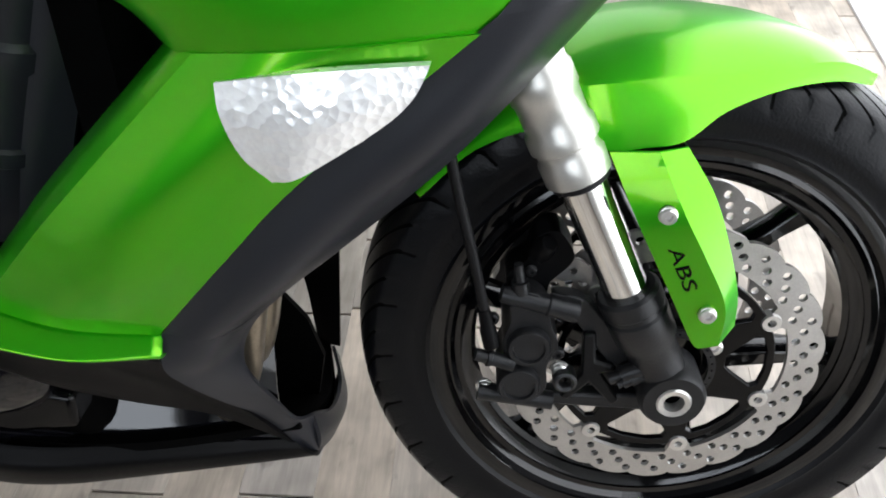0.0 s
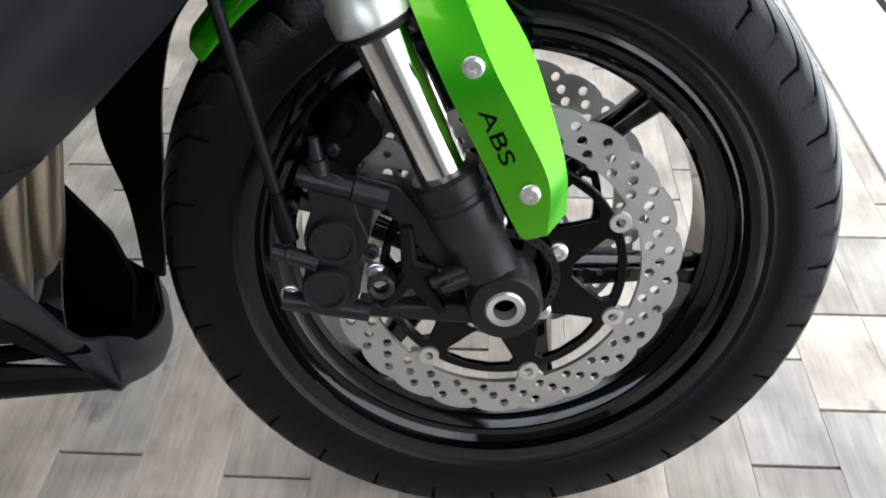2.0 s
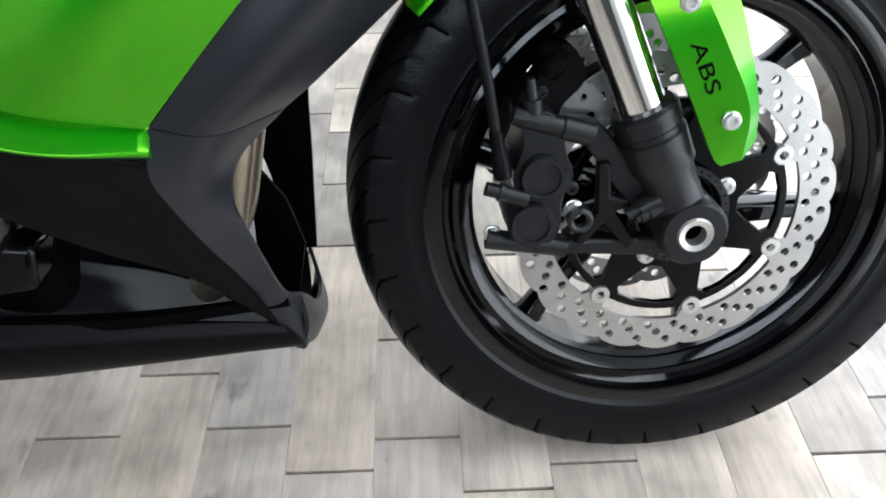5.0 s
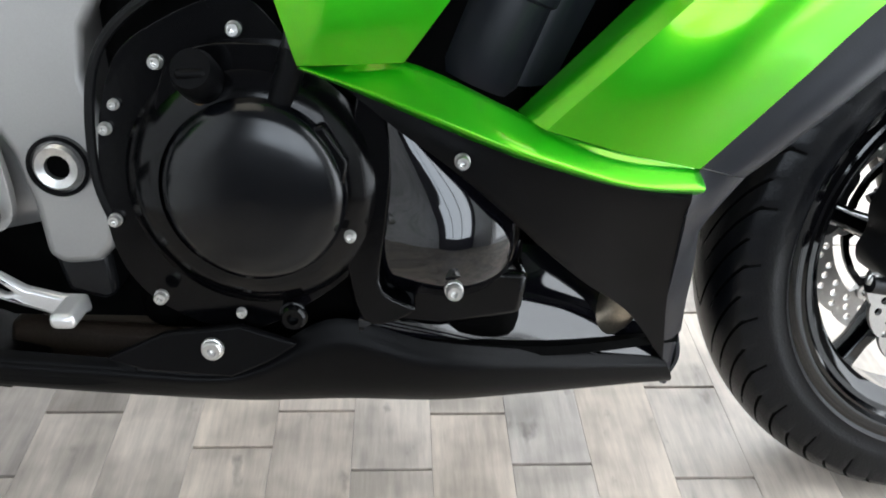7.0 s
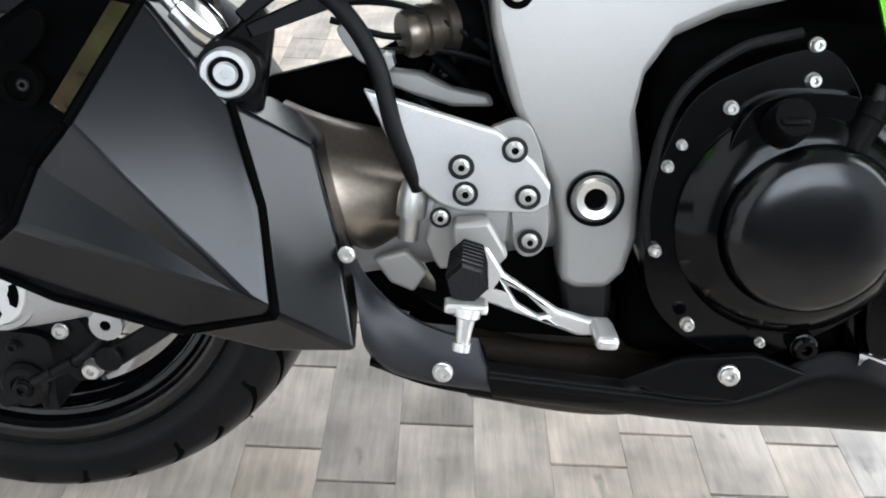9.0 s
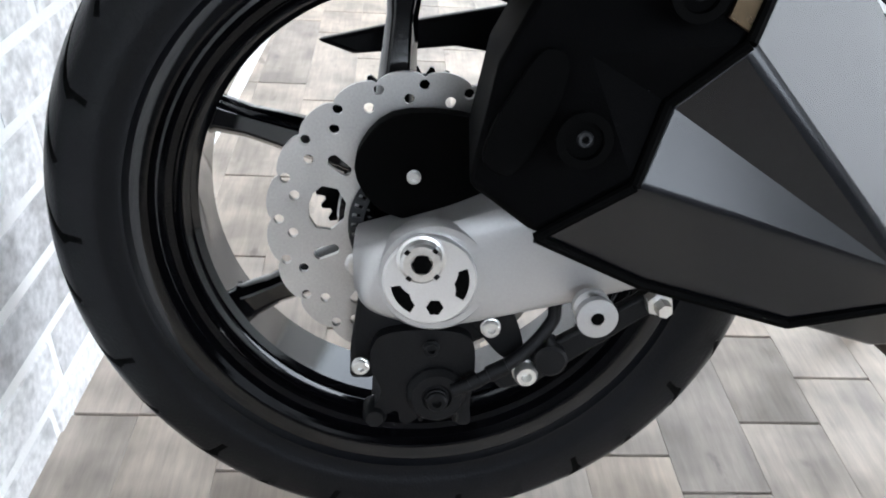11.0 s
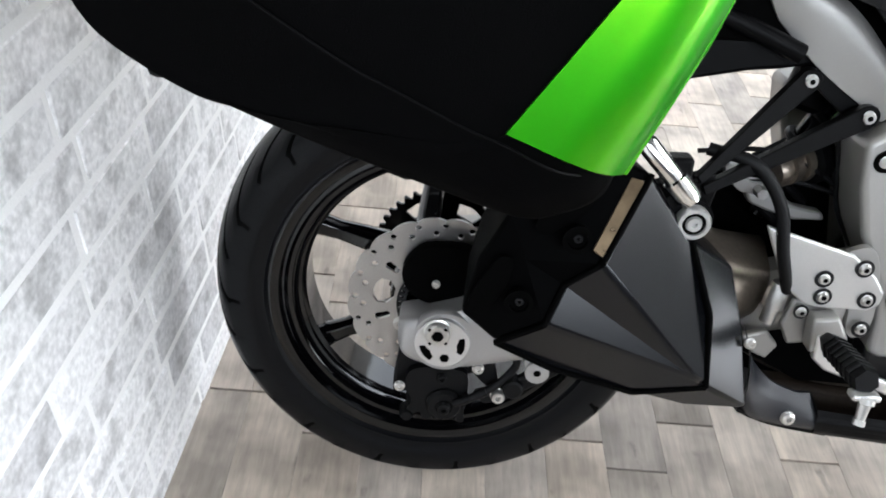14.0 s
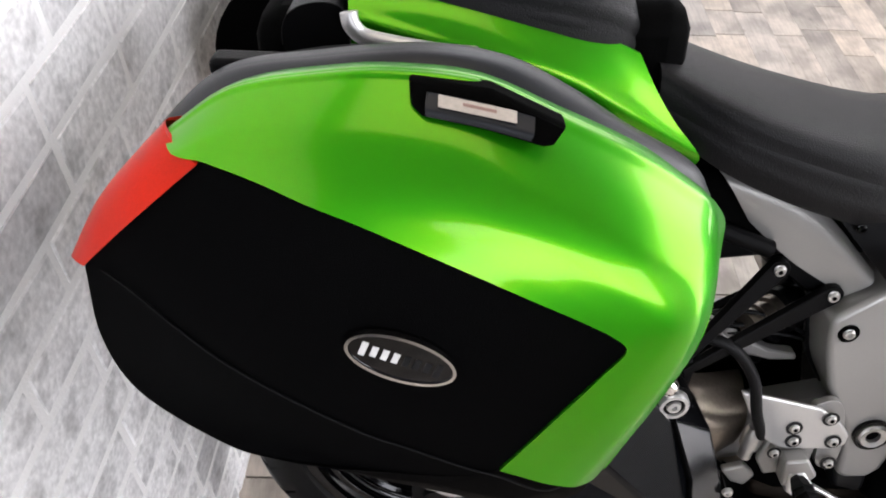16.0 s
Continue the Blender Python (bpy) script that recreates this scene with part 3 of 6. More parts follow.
front = wheel("front_wheel", *AXLE_F, 0.300, 0.060, 0.048, True, TYRE, radians(78), 0.026, (56, 6.0, -1))
for o in (0.066, -0.061):
    brake_disc(front, "front_brake_disc", *AXLE_F, o, 0.151, 0.117, 7, radians(-24), 0.106, 22, (0.124, 0.132, 0.1405), 30, True, 0.0043, ENGINE)
for i in range(5):
    a = radians(26 + 72 * i)
    part("disc_screw", bolt_mesh(AXLE_F[0] + 0.050 * math.cos(a), 0.074, AXLE_F[1] + 0.050 * math.sin(a), 0.0085), BOLT, front, steered=True)
part("sensor_ring", slab(ring_of(*AXLE_F, 0.047, 60, 0.078), 0.003, [ring_of(*AXLE_F, 0.040, 40, 0.078)] + [ring_of(AXLE_F[0] + 0.0435 * math.cos(a), AXLE_F[1] + 0.0435 * math.sin(a), 0.0013, 6, 0.078) for a in (2 * math.pi * k / 32 for k in range(32))]), CALIPER, front, steered=True)

rear = wheel("rear_wheel", *AXLE_R, 0.306, 0.082, 0.067, False, TYRE, radians(126.5), 0.030, (30, 6.0, 1))
edge = []
for i in range(240):
    a = 2 * math.pi * i / 240
    r = 0.1165 + 0.005 * abs(math.sin(10 * a)) ** 0.6
    edge.append((r * math.cos(a), 0.070, AXLE_R[1] + r * math.sin(a)))


def polar(a, r, o=0.070):
    return (r * math.cos(a), o, AXLE_R[1] + r * math.sin(a))


cuts = [ring_of(*AXLE_R, 0.050, 40, 0.070)]
for i in range(20):
    for r, d in ((0.1110, 0.0), (0.1005, 0.35)):
        a = 2 * math.pi * (i + d) / 20
        cuts.append(ring_of(*polar(a, r)[::2], 0.0042, 10, 0.070))
for i in range(4):
    a = radians(127 + 90 * i)
    for d in (-0.30, 0.30):
        cuts.append([polar(a + d + x, r) for x, r in ((-0.060, 0.070), (-0.060, 0.086), (-0.02, 0.0885), (0.02, 0.0885), (0.060, 0.086), (0.060, 0.070), (0.02, 0.0675), (-0.02, 0.0675))])
    cuts.append([polar(a + 0.785 + x, r) for x, r in ((-0.25, 0.070), (-0.22, 0.082), (-0.12, 0.087), (0.0, 0.0885), (0.12, 0.087), (0.22, 0.082), (0.25, 0.070), (0.12, 0.060), (-0.12, 0.060))])
rd = part("rear_brake_disc", slab(edge, 0.005, cuts), STEEL, rear, "drilled wavy steel brake disc")
part("disc_backing", lathe([(0.046, 0.062), (0.064, 0.062), (0.066, 0.055), (0.046, 0.050)], *AXLE_R, 60), WHEEL, rear, "dark disc mount behind the slots")
for i in range(4):
    a = radians(127 + 90 * i)
    part("disc_screw", bolt_mesh(*[(u, 0.076, h) for u, o, h in (polar(a, 0.061),)][0], 0.0105), BOLT, rd)
part("sensor_ring", slab(ring_of(*AXLE_R, 0.056, 60, 0.078), 0.003, [ring_of(*AXLE_R, 0.044, 40, 0.078)] + [
    [(AXLE_R[0] + r * math.cos(a + da), 0.078, AXLE_R[1] + r * math.sin(a + da)) for r, da in ((0.047, -0.03), (0.047, 0.03), (0.0535, 0.03), (0.0535, -0.03))] for a in (2 * math.pi * k / 40 for k in range(40))]), CALIPER, rear)
sprocket = ring_of(*AXLE_R, 0.118, 40, -0.085)
teeth = []
for i in range(41 * 4):
    a = 2 * math.pi * i / (41 * 4)
    r = 0.092 + (0.007 if i % 4 in (1, 2) else 0)
    teeth.append((r * math.cos(a), -0.085, AXLE_R[1] + r * math.sin(a)))
part("sprocket", slab(teeth, 0.006, [ring_of(*AXLE_R, 0.05, 32, -0.085)] + [[(r * math.cos(a + d), -0.085, AXLE_R[1] + r * math.sin(a + d)) for r, d in ((0.062, -0.22), (0.080, -0.25), (0.082, 0), (0.080, 0.25), (0.062, 0.22))] for a in (math.pi * k / 3 for k in range(6))]), ENGINE, rear, "black chain sprocket")

# front end: fork, caliper, mudguard


def fork_u(h):
    return 1.396 + (0.406 - h) * 0.44


def fork():
    for side in (0.105, -0.105):
        P = lambda h: V(fork_u(h), side, h)
        low = part("fork_leg", turned(P(0.412), P(0.312), [(0, 0.0255), (0.03, 0.0285), (0.16, 0.0285), (0.18, 0.0265), (0.22, 0.0265), (0.24, 0.0285), (0.5, 0.0275), (0.56, 0.0235), (0.78, 0.0235), (1.0, 0.0215)], 36), CALIPER, bike, "cast dark grey lower fork leg", True)
        part("axle_clamp", lathe([(0.015, side + 0.024), (0.027, side + 0.024), (0.0305, side + 0.018), (0.0305, side - 0.022), (0.016, side - 0.022)], AXLE_F[0] - 0.003, AXLE_F[1] + 0.004, 40), CALIPER, low, steered=True)
        part("axle", lathe([(0.0095, side + 0.025), (0.0145, side + 0.026), (0.0168, side + 0.023), (0.0168, side + 0.012), (0.0085, side + 0.012)], AXLE_F[0] - 0.003, AXLE_F[1] + 0.004, 6 * 6), BOLT, low, "hollow steel axle end", True)
        # flat dark disc paints the shade inside the hollow axle
        part("axle_bore", lathe([(0.0100, side + 0.014), (0.0, side + 0.014)], AXLE_F[0] - 0.003, AXLE_F[1] + 0.004, 24, closed=False), ENGINE_DARK, low, steered=True)
        part("fork_slider", rod(P(0.40), P(0.535), 0.0200, 40), CHROME, bike, "polished chrome fork slider", True)
        part("fork_tube", turned(P(0.518), P(0.86), [(0, 0.0230), (0.008, 0.0275), (0.058, 0.0275), (0.066, 0.0252), (0.085, 0.0252), (0.092, 0.0285), (0.125, 0.0285), (0.135, 0.0258), (0.20, 0.0258), (0.208, 0.0275), (0.25, 0.0275), (0.26, 0.0252), (1, 0.0252)], 40), FORK, bike, "silver-grey upper fork tube with collars", True)
        part("dust_seal", turned(P(0.513), P(0.520), [(0, 0.0212), (0.3, 0.0245), (1, 0.0245)], 36), RUBBER, bike, steered=True)
        part("pinch_screw", turned(V(AXLE_F[0] - 0.060, side + 0.010, AXLE_F[1] + 0.020), V(AXLE_F[0] - 0.018, side + 0.010, AXLE_F[1] + 0.040), [(0, 0.0055), (0.25, 0.0055), (0.26, 0.0080), (1, 0.0095)], 14), CALIPER, low, steered=True)


def front_caliper():
    out = rounded([(1.294, 0.408), (1.312, 0.414), (1.326, 0.402), (1.330, 0.380), (1.337, 0.358), (1.328, 0.336), (1.328, 0.310), (1.312, 0.293), (1.290, 0.300), (1.283, 0.318), (1.290, 0.338), (1.288, 0.362), (1.295, 0.385)], 52)
    c = part("front_caliper", slab(flat(out, 0.117), 0.066), CALIPER, bike, "dark grey four-piston brake caliper", True, 0.004)
    for u, h in ((1.311, 0.360), (1.303, 0.318)):
        part("piston_cap", lathe([(0.0195, 0.115), (0.0195, 0.123), (0.0178, 0.126), (0.0145, 0.126), (0.0138, 0.1235), (0.004, 0.1235)], u, h, 32, closed=False), CALIPER, c, steered=True)
    part("lug", turned(V(1.286, 0.112, 0.411), V(1.352, 0.112, 0.392), [(0, 0.0075), (0.1, 0.0090), (0.6, 0.0090), (0.62, 0.0105), (1, 0.0105)], 18), CALIPER, c, steered=True)
    part("lug", rod(V(1.266, 0.110, 0.302), V(1.335, 0.110, 0.290), 0.0088, 18), CALIPER, c, steered=True)
    part("bracket", slab(flat(rounded([(1.330, 0.402), (1.356, 0.400), (1.376, 0.380), (1.400, 0.345), (1.432, 0.320), (1.420, 0.308), (1.385, 0.330), (1.362, 0.362), (1.345, 0.384)], 30), 0.104), 0.016), CALIPER, c, steered=True, bevel=0.004)
    part("bracket", slab(flat([(1.325, 0.296), (1.350, 0.292), (1.438, 0.292), (1.448, 0.276), (1.430, 0.272), (1.332, 0.280)], 0.104), 0.016), CALIPER, c, steered=True, bevel=0.003)
    # three-armed inner mount
    part("mount_arm", slab(flat([(1.360, 0.366), (1.371, 0.366), (1.373, 0.335), (1.389, 0.331), (1.391, 0.325), (1.377, 0.320), (1.397, 0.289), (1.391, 0.283), (1.368, 0.310), (1.349, 0.289), (1.342, 0.293), (1.361, 0.321)], 0.110), 0.014), REAR_CAST, c, "three-armed cast mount", True, bevel=0.003)
    for u, h, r in ((1.272, 0.304, 0.0085), (1.341, 0.324, 0.0088), (1.338, 0.344, 0.0065), (1.279, 0.382, 0.0065), (1.292, 0.406, 0.006)):
        part("caliper_screw", bolt_mesh(u, 0.112, h, r), BOLT if (u, h) in ((1.272, 0.304), (1.341, 0.324)) else CALIPER, c, steered=True)
    part("banjo_fitting", turned(V(1.264, 0.122, 0.353), V(1.298, 0.122, 0.342), [(0, 0.0060), (0.3, 0.0060), (0.31, 0.0080), (0.42, 0.0080), (0.43, 0.0066), (1, 0.0072)], 16), CALIPER, c, steered=True)
    part("bush_ring", lathe([(0.0060, 0.112), (0.0060, 0.119), (0.0085, 0.1205), (0.0110, 0.119), (0.0110, 0.104)], 1.345, 0.318, 24), CALIPER, c, "bare-edged bush in the caliper bracket", True)
    part("wheel_sensor", turned(V(1.414, 0.116, 0.327), V(1.392, 0.119, 0.317), [(0, 0.0075), (0.5, 0.0075), (0.51, 0.0060), (0.8, 0.0060), (0.81, 0.0042), (1, 0.0042)], 14), CALIPER, c, "dull clamp bolt", True)
    part("bleed_nipple", turned(V(1.303, 0.112, 0.412), V(1.300, 0.112, 0.440), [(0, 0.008), (0.4, 0.008), (0.42, 0.005), (1, 0.004)], 12), CALIPER, c, steered=True)
    part("pad_block", slab(flat(rounded([(1.294, 0.421), (1.309, 0.434), (1.315, 0.454), (1.334, 0.461), (1.348, 0.441), (1.346, 0.428), (1.330, 0.411), (1.324, 0.397), (1.298, 0.402), (1.291, 0.410)], 36), 0.094), 0.034), BLACK, c, steered=True, bevel=0.004)
    part("block_cap", turned(V(1.318, 0.094, 0.440), V(1.326, 0.104, 0.456), [(0, 0.010), (0.6, 0.010), (1, 0.007)], 14), BLACK, c, steered=True)
    part("block_screw", bolt_mesh(1.312, 0.100, 0.424, 0.0055), CALIPER, c, steered=True)
    part("pad_plate", slab(flat([(1.330, 0.409), (1.338, 0.414), (1.342, 0.423), (1.349, 0.427), (1.358, 0.424), (1.368, 0.414), (1.368, 0.399), (1.352, 0.404), (1.341, 0.402)], 0.080), 0.004, [ring_of(1.351, 0.413, 0.0034, 12, 0.080)]), STEEL, c, "bright steel pad plate", True)
    part("front_caliper", slab(flat(out, -0.045), 0.070), CALIPER, bike, "dark grey four-piston brake caliper", True, 0.004)
    part("brake_hose", tube([V(1.226, 0.128, 0.68), V(1.238, 0.128, 0.59), V(1.251, 0.126, 0.51), V(1.264, 0.125, 0.445), V(1.273, 0.122, 0.390), V(1.277, 0.120, 0.360)], 0.0046, 10, 40), RUBBER, bike, "black brake hose", True)
    part("hose_ferrule", turned(V(1.271, 0.123, 0.402), V(1.278, 0.121, 0.362), [(0, 0.0055), (0.5, 0.0062), (0.55, 0.0075), (1, 0.0075)], 14), BLACK, bike, steered=True)


def mudguard():
    # each station: angle, half width, crest, shoulder and lower edge radii
    rows = []
    for deg, wide, crest, sh, low in ((60, 0.022, 0.312, 0.310, 0.306), (68, 0.045, 0.317, 0.308, 0.299), (78, 0.072, 0.320, 0.297, 0.286), (87, 0.090, 0.322, 0.292, 0.270), (94, 0.100, 0.324, 0.294, 0.250),
                                      (101, 0.104, 0.326, 0.298, 0.250), (109, 0.104, 0.327, 0.306, 0.258), (116, 0.088, 0.324, 0.308, 0.284), (128, 0.076, 0.320, 0.306, 0.294), (141, 0.070, 0.316, 0.304, 0.294)):
        a = radians(deg)
        d = (math.cos(a), math.sin(a))
        half = [(wide * 1.02, low), (wide * 1.0, (low * 0.6 + sh * 0.4)), (wide * 0.93, sh), (wide * 0.90, sh + 0.003), (wide * 0.70, crest - (crest - sh) * 0.42), (wide * 0.40, crest - (crest - sh) * 0.10), (0.0, crest)]
        line = half + [(-o, r) for o, r in reversed(half[:-1])]
        rows.append([V(AXLE_F[0] + r * d[0], o, AXLE_F[1] + r * d[1]) for o, r in line])
    cols = [spline([r[i] for r in rows], 46) for i in range(len(rows[0]))]
    g = part("front_mudguard", loft(cols, 46, 0, 0.003, smooth=False, inward=(0, 0, -1)), GREEN, bike, "metallic green front mudguard", True, angle=32)
    for side in (1, -1):
        if side > 0:
            left = [(1.368, 0.540), (1.394, 0.483), (1.422, 0.427), (1.447, 0.375), (1.455, 0.366)]
            ridge = [(1.406, 0.542), (1.426, 0.499), (1.446, 0.462), (1.468, 0.416), (1.470, 0.372)]
            right = [(1.430, 0.542), (1.453, 0.505), (1.471, 0.458), (1.483, 0.416), (1.485, 0.385)]
            L = spline([V(u, o, h) for (u, h), o in zip(left, (0.108, 0.126, 0.130, 0.131, 0.130))], 20)
            M = spline([V(u, o, h) for (u, h), o in zip(ridge, (0.114, 0.136, 0.140, 0.140, 0.134))], 20)
            R = spline([V(u, o, h) for (u, h), o in zip(right, (0.104, 0.118, 0.120, 0.121, 0.122))], 20)
            inner_l = [p + Vector((0.004, 0.022, 0)) for p in L]
            inner_r = [p + Vector((-0.002, 0.030, 0)) for p in R]
            fill = [[p + (q - p) * k for p, q in zip(L, M)] for k in (0.33, 0.66)]
            top = [[p + (q - p) * k + Vector((0, 0.0, 0)) for p, q in zip(M, R)] for k in (0.35, 0.7)]
            lg = part("mudguard_stay", loft([inner_l, L, *fill, M, *top, R, inner_r], 20, 0, 0.003, smooth=False), GREEN, g, "green fork cover carrying small dark lettering", True, angle=24, bevel=0.003)
            for u, o, h in ((1.413, 0.139, 0.498), (1.455, 0.1425, 0.407)):
                part("stay_screw", bolt_mesh(u, o, h, 0.0080), BOLT, lg, "bright socket screw", True)
            bm = text_mesh("ABS", 0.0165)
            bm.transform(Matrix.Scale(1.6, 4, (1, 0, 0)))
            # lettering runs down the cover
            along = (Vector(V(1.455, 0.1352, 0.407)) - Vector(V(1.413, 0.1312, 0.498))).normalized()
            out_n = Vector((-0.30, -0.93, -0.16))
            out_n = (out_n - along * out_n.dot(along)).normalized()
            up = out_n.cross(along)
            turn = Matrix((along, up, out_n)).transposed().to_4x4()
            bm.transform(Matrix.Translation(V(1.430, 0.1345, 0.4485)) @ turn)
            part("lettering", bm, BLACK, lg, "dark letters ABS", True)
        else:
            leg = [(1.372, 0.545), (1.405, 0.560), (1.440, 0.535), (1.447, 0.520), (1.463, 0.490), (1.482, 0.440), (1.485, 0.385), (1.455, 0.366), (1.396, 0.480)]
            part("mudguard_stay", slab([(u, -0.12, h) for u, h in leg], 0.005), GREEN, g, steered=True)


fork()
front_caliper()
mudguard()

# fairing


def fairing():
    f = part("side_fairing", loft([
        [V(0.938, 0.214, 0.462), V(0.998, 0.216, 0.446), V(1.056, 0.200, 0.431)],
        [V(0.985, 0.226, 0.512), V(1.050, 0.230, 0.500), V(1.116, 0.205, 0.498)],
        [V(1.030, 0.228, 0.557), V(1.100, 0.232, 0.560), V(1.176, 0.203, 0.560)],
        [V(1.126, 0.216, 0.648), V(1.200, 0.222, 0.652), V(1.290, 0.196, 0.654)]], 24, 24, 0.004), GREEN, bike, "metallic green side fairing panel")
    part("upper_fairing", loft([
        [V(1.085, 0.196, 0.668), V(1.126, 0.213, 0.643), V(1.200, 0.219, 0.646), V(1.290, 0.191, 0.648)],
        [V(1.060, 0.214, 0.700), V(1.126, 0.222, 0.690), V(1.210, 0.222, 0.690), V(1.320, 0.190, 0.690)],
        [V(1.020, 0.220, 0.780), V(1.120, 0.226, 0.780), V(1.240, 0.215, 0.780), V(1.380, 0.170, 0.780)],
        [V(0.980, 0.215, 0.860), V(1.110, 0.220, 0.860), V(1.250, 0.205, 0.860), V(1.400, 0.150, 0.860)]], 28, 20, 0.004), GREEN, f, "green upper fairing")
    part("fairing_return", loft([
        [V(1.126, 0.216, 0.648), V(1.030, 0.228, 0.557), V(0.985, 0.226, 0.512), V(0.938, 0.214, 0.462)],
        [V(1.112, 0.204, 0.650), V(1.017, 0.214, 0.559), V(0.973, 0.212, 0.514), V(0.927, 0.202, 0.466)],
        [V(1.104, 0.182, 0.651), V(1.009, 0.190, 0.560), V(0.966, 0.188, 0.515), V(0.922, 0.182, 0.468)]], 24, 10, 0.003, inward=(1, 0, 0)), GREEN, f, "turned-in green edge of the panel")
    # rolled lower lip
    part("fairing_lip", loft([
        [V(0.772, 0.212, 0.5085), V(0.835, 0.205, 0.507), V(0.909, 0.205, 0.476), V(0.938, 0.206, 0.4625), V(1.000, 0.206, 0.444), V(1.056, 0.195, 0.431)],
        [V(0.764, 0.226, 0.5085), V(0.835, 0.229, 0.488), V(0.902, 0.230, 0.463), V(0.938, 0.229, 0.449), V(1.000, 0.224, 0.430), V(1.058, 0.208, 0.421)],
        [V(0.758, 0.229, 0.508), V(0.832, 0.234, 0.483), V(0.898, 0.235, 0.458), V(0.936, 0.233, 0.444), V(0.999, 0.227, 0.425), V(1.058, 0.209, 0.415)],
        [V(0.758, 0.218, 0.505), V(0.830, 0.224, 0.478), V(0.895, 0.225, 0.453), V(0.934, 0.222, 0.439), V(0.998, 0.216, 0.420), V(1.056, 0.199, 0.409)]], 40, 18, 0.005), GREEN, f, "bright green rolled lower lip", angle=70)
    # short strut of the fairing behind the opening
    part("fairing_strut", loft([
        [V(0.757, 0.224, 0.509), V(0.776, 0.226, 0.509), V(0.836, 0.214, 0.508)],
        [V(0.743, 0.222, 0.552), V(0.785, 0.228, 0.556), V(0.873, 0.214, 0.555)],
        [V(0.715, 0.215, 0.630), V(0.790, 0.226, 0.635), V(0.940, 0.214, 0.640)],
        [V(0.690, 0.205, 0.740), V(0.800, 0.222, 0.745), V(1.000, 0.214, 0.745)]], 24, 20, 0.004), GREEN, f, "green fairing strut beside the engine")
    part("upper_bridge", loft([
        [V(0.93, 0.205, 0.700), V(1.02, 0.208, 0.700), V(1.100, 0.206, 0.690)],
        [V(0.90, 0.215, 0.78), V(1.00, 0.220, 0.78), V(1.09, 0.215, 0.78)],
        [V(0.88, 0.21, 0.86), V(0.98, 0.215, 0.86), V(1.08, 0.21, 0.86)]], 12, 12, 0.004), GREEN, f)
    lens = part("indicator_lens", loft([
        [V(1.139, 0.2245, 0.634), V(1.200, 0.231, 0.643), V(1.262, 0.212, 0.641)],
        [V(1.141, 0.229, 0.615), V(1.198, 0.236, 0.618), V(1.254, 0.216, 0.625)],
        [V(1.150, 0.229, 0.590), V(1.192, 0.234, 0.596), V(1.242, 0.218, 0.612)],
        [V(1.166, 0.228, 0.573), V(1.184, 0.232, 0.578), V(1.222, 0.222, 0.598)]], 20, 16, 0.008), LENS, f, "clear faceted indicator lens")
    # dark grey leading strip
    part("leading_strip", loft([
        [V(1.300, 0.194, 0.664), V(1.338, 0.182, 0.668), V(1.374, 0.150, 0.672)],
        [V(1.232, 0.199, 0.609), V(1.272, 0.192, 0.590), V(1.304, 0.138, 0.586)],
        [V(1.175, 0.200, 0.559), V(1.210, 0.194, 0.534), V(1.250, 0.120, 0.522)],
        [V(1.115, 0.202, 0.497), V(1.150, 0.194, 0.474), V(1.185, 0.108, 0.460)],
        [V(1.058, 0.199, 0.432), V(1.096, 0.188, 0.421), V(1.128, 0.100, 0.408)]], 18, 30, 0.005), GREY, f, "matt dark grey leading edge of the fairing")
    part("leading_strip", loft([
        [V(1.300, 0.194, 0.664), V(1.338, 0.182, 0.668), V(1.374, 0.150, 0.672)],
        [V(1.360, 0.180, 0.740), V(1.390, 0.165, 0.742), V(1.420, 0.130, 0.740)],
        [V(1.390, 0.160, 0.830), V(1.420, 0.145, 0.832), V(1.450, 0.110, 0.830)]], 14, 12, 0.005), GREY, f)
    part("chin_panel", loft([
        [V(1.057, 0.198, 0.431), V(1.096, 0.187, 0.420), V(1.128, 0.100, 0.407)],
        [V(1.052, 0.199, 0.397), V(1.082, 0.180, 0.390), V(1.096, 0.120, 0.376)],
        [V(1.056, 0.184, 0.365), V(1.074, 0.165, 0.357), V(1.088, 0.135, 0.345)],
        [V(1.067, 0.145, 0.305), V(1.081, 0.132, 0.302), V(1.094, 0.120, 0.298)],
        [V(1.084, 0.088, 0.225), V(1.095, 0.084, 0.223), V(1.106, 0.079, 0.221)],
        [V(1.098, 0.055, 0.165), V(1.110, 0.052, 0.176), V(1.117, 0.046, 0.196)],
        [V(1.107, 0.040, 0.132), V(1.116, 0.036, 0.134), V(1.121, 0.026, 0.180)]], 16, 36, 0.005), GREY, f, "matt grey chin panel")
    # rounded nose of the belly pan and the far wing beyond it
    part("pan_nose", loft([
        [V(1.117, 0.046, 0.196), V(1.121, 0.044, 0.165), V(1.114, 0.036, 0.133)],
        [V(1.124, 0.015, 0.176), V(1.128, 0.012, 0.155), V(1.118, 0.008, 0.128)],
        [V(1.120, -0.025, 0.180), V(1.124, -0.028, 0.155), V(1.114, -0.024, 0.128)],
        [V(1.108, -0.055, 0.205), V(1.112, -0.060, 0.172), V(1.102, -0.050, 0.134)]], 14, 20, 0.004, inward=(-1, 0, 0)), GREY, f, "rounded grey nose of the belly pan")
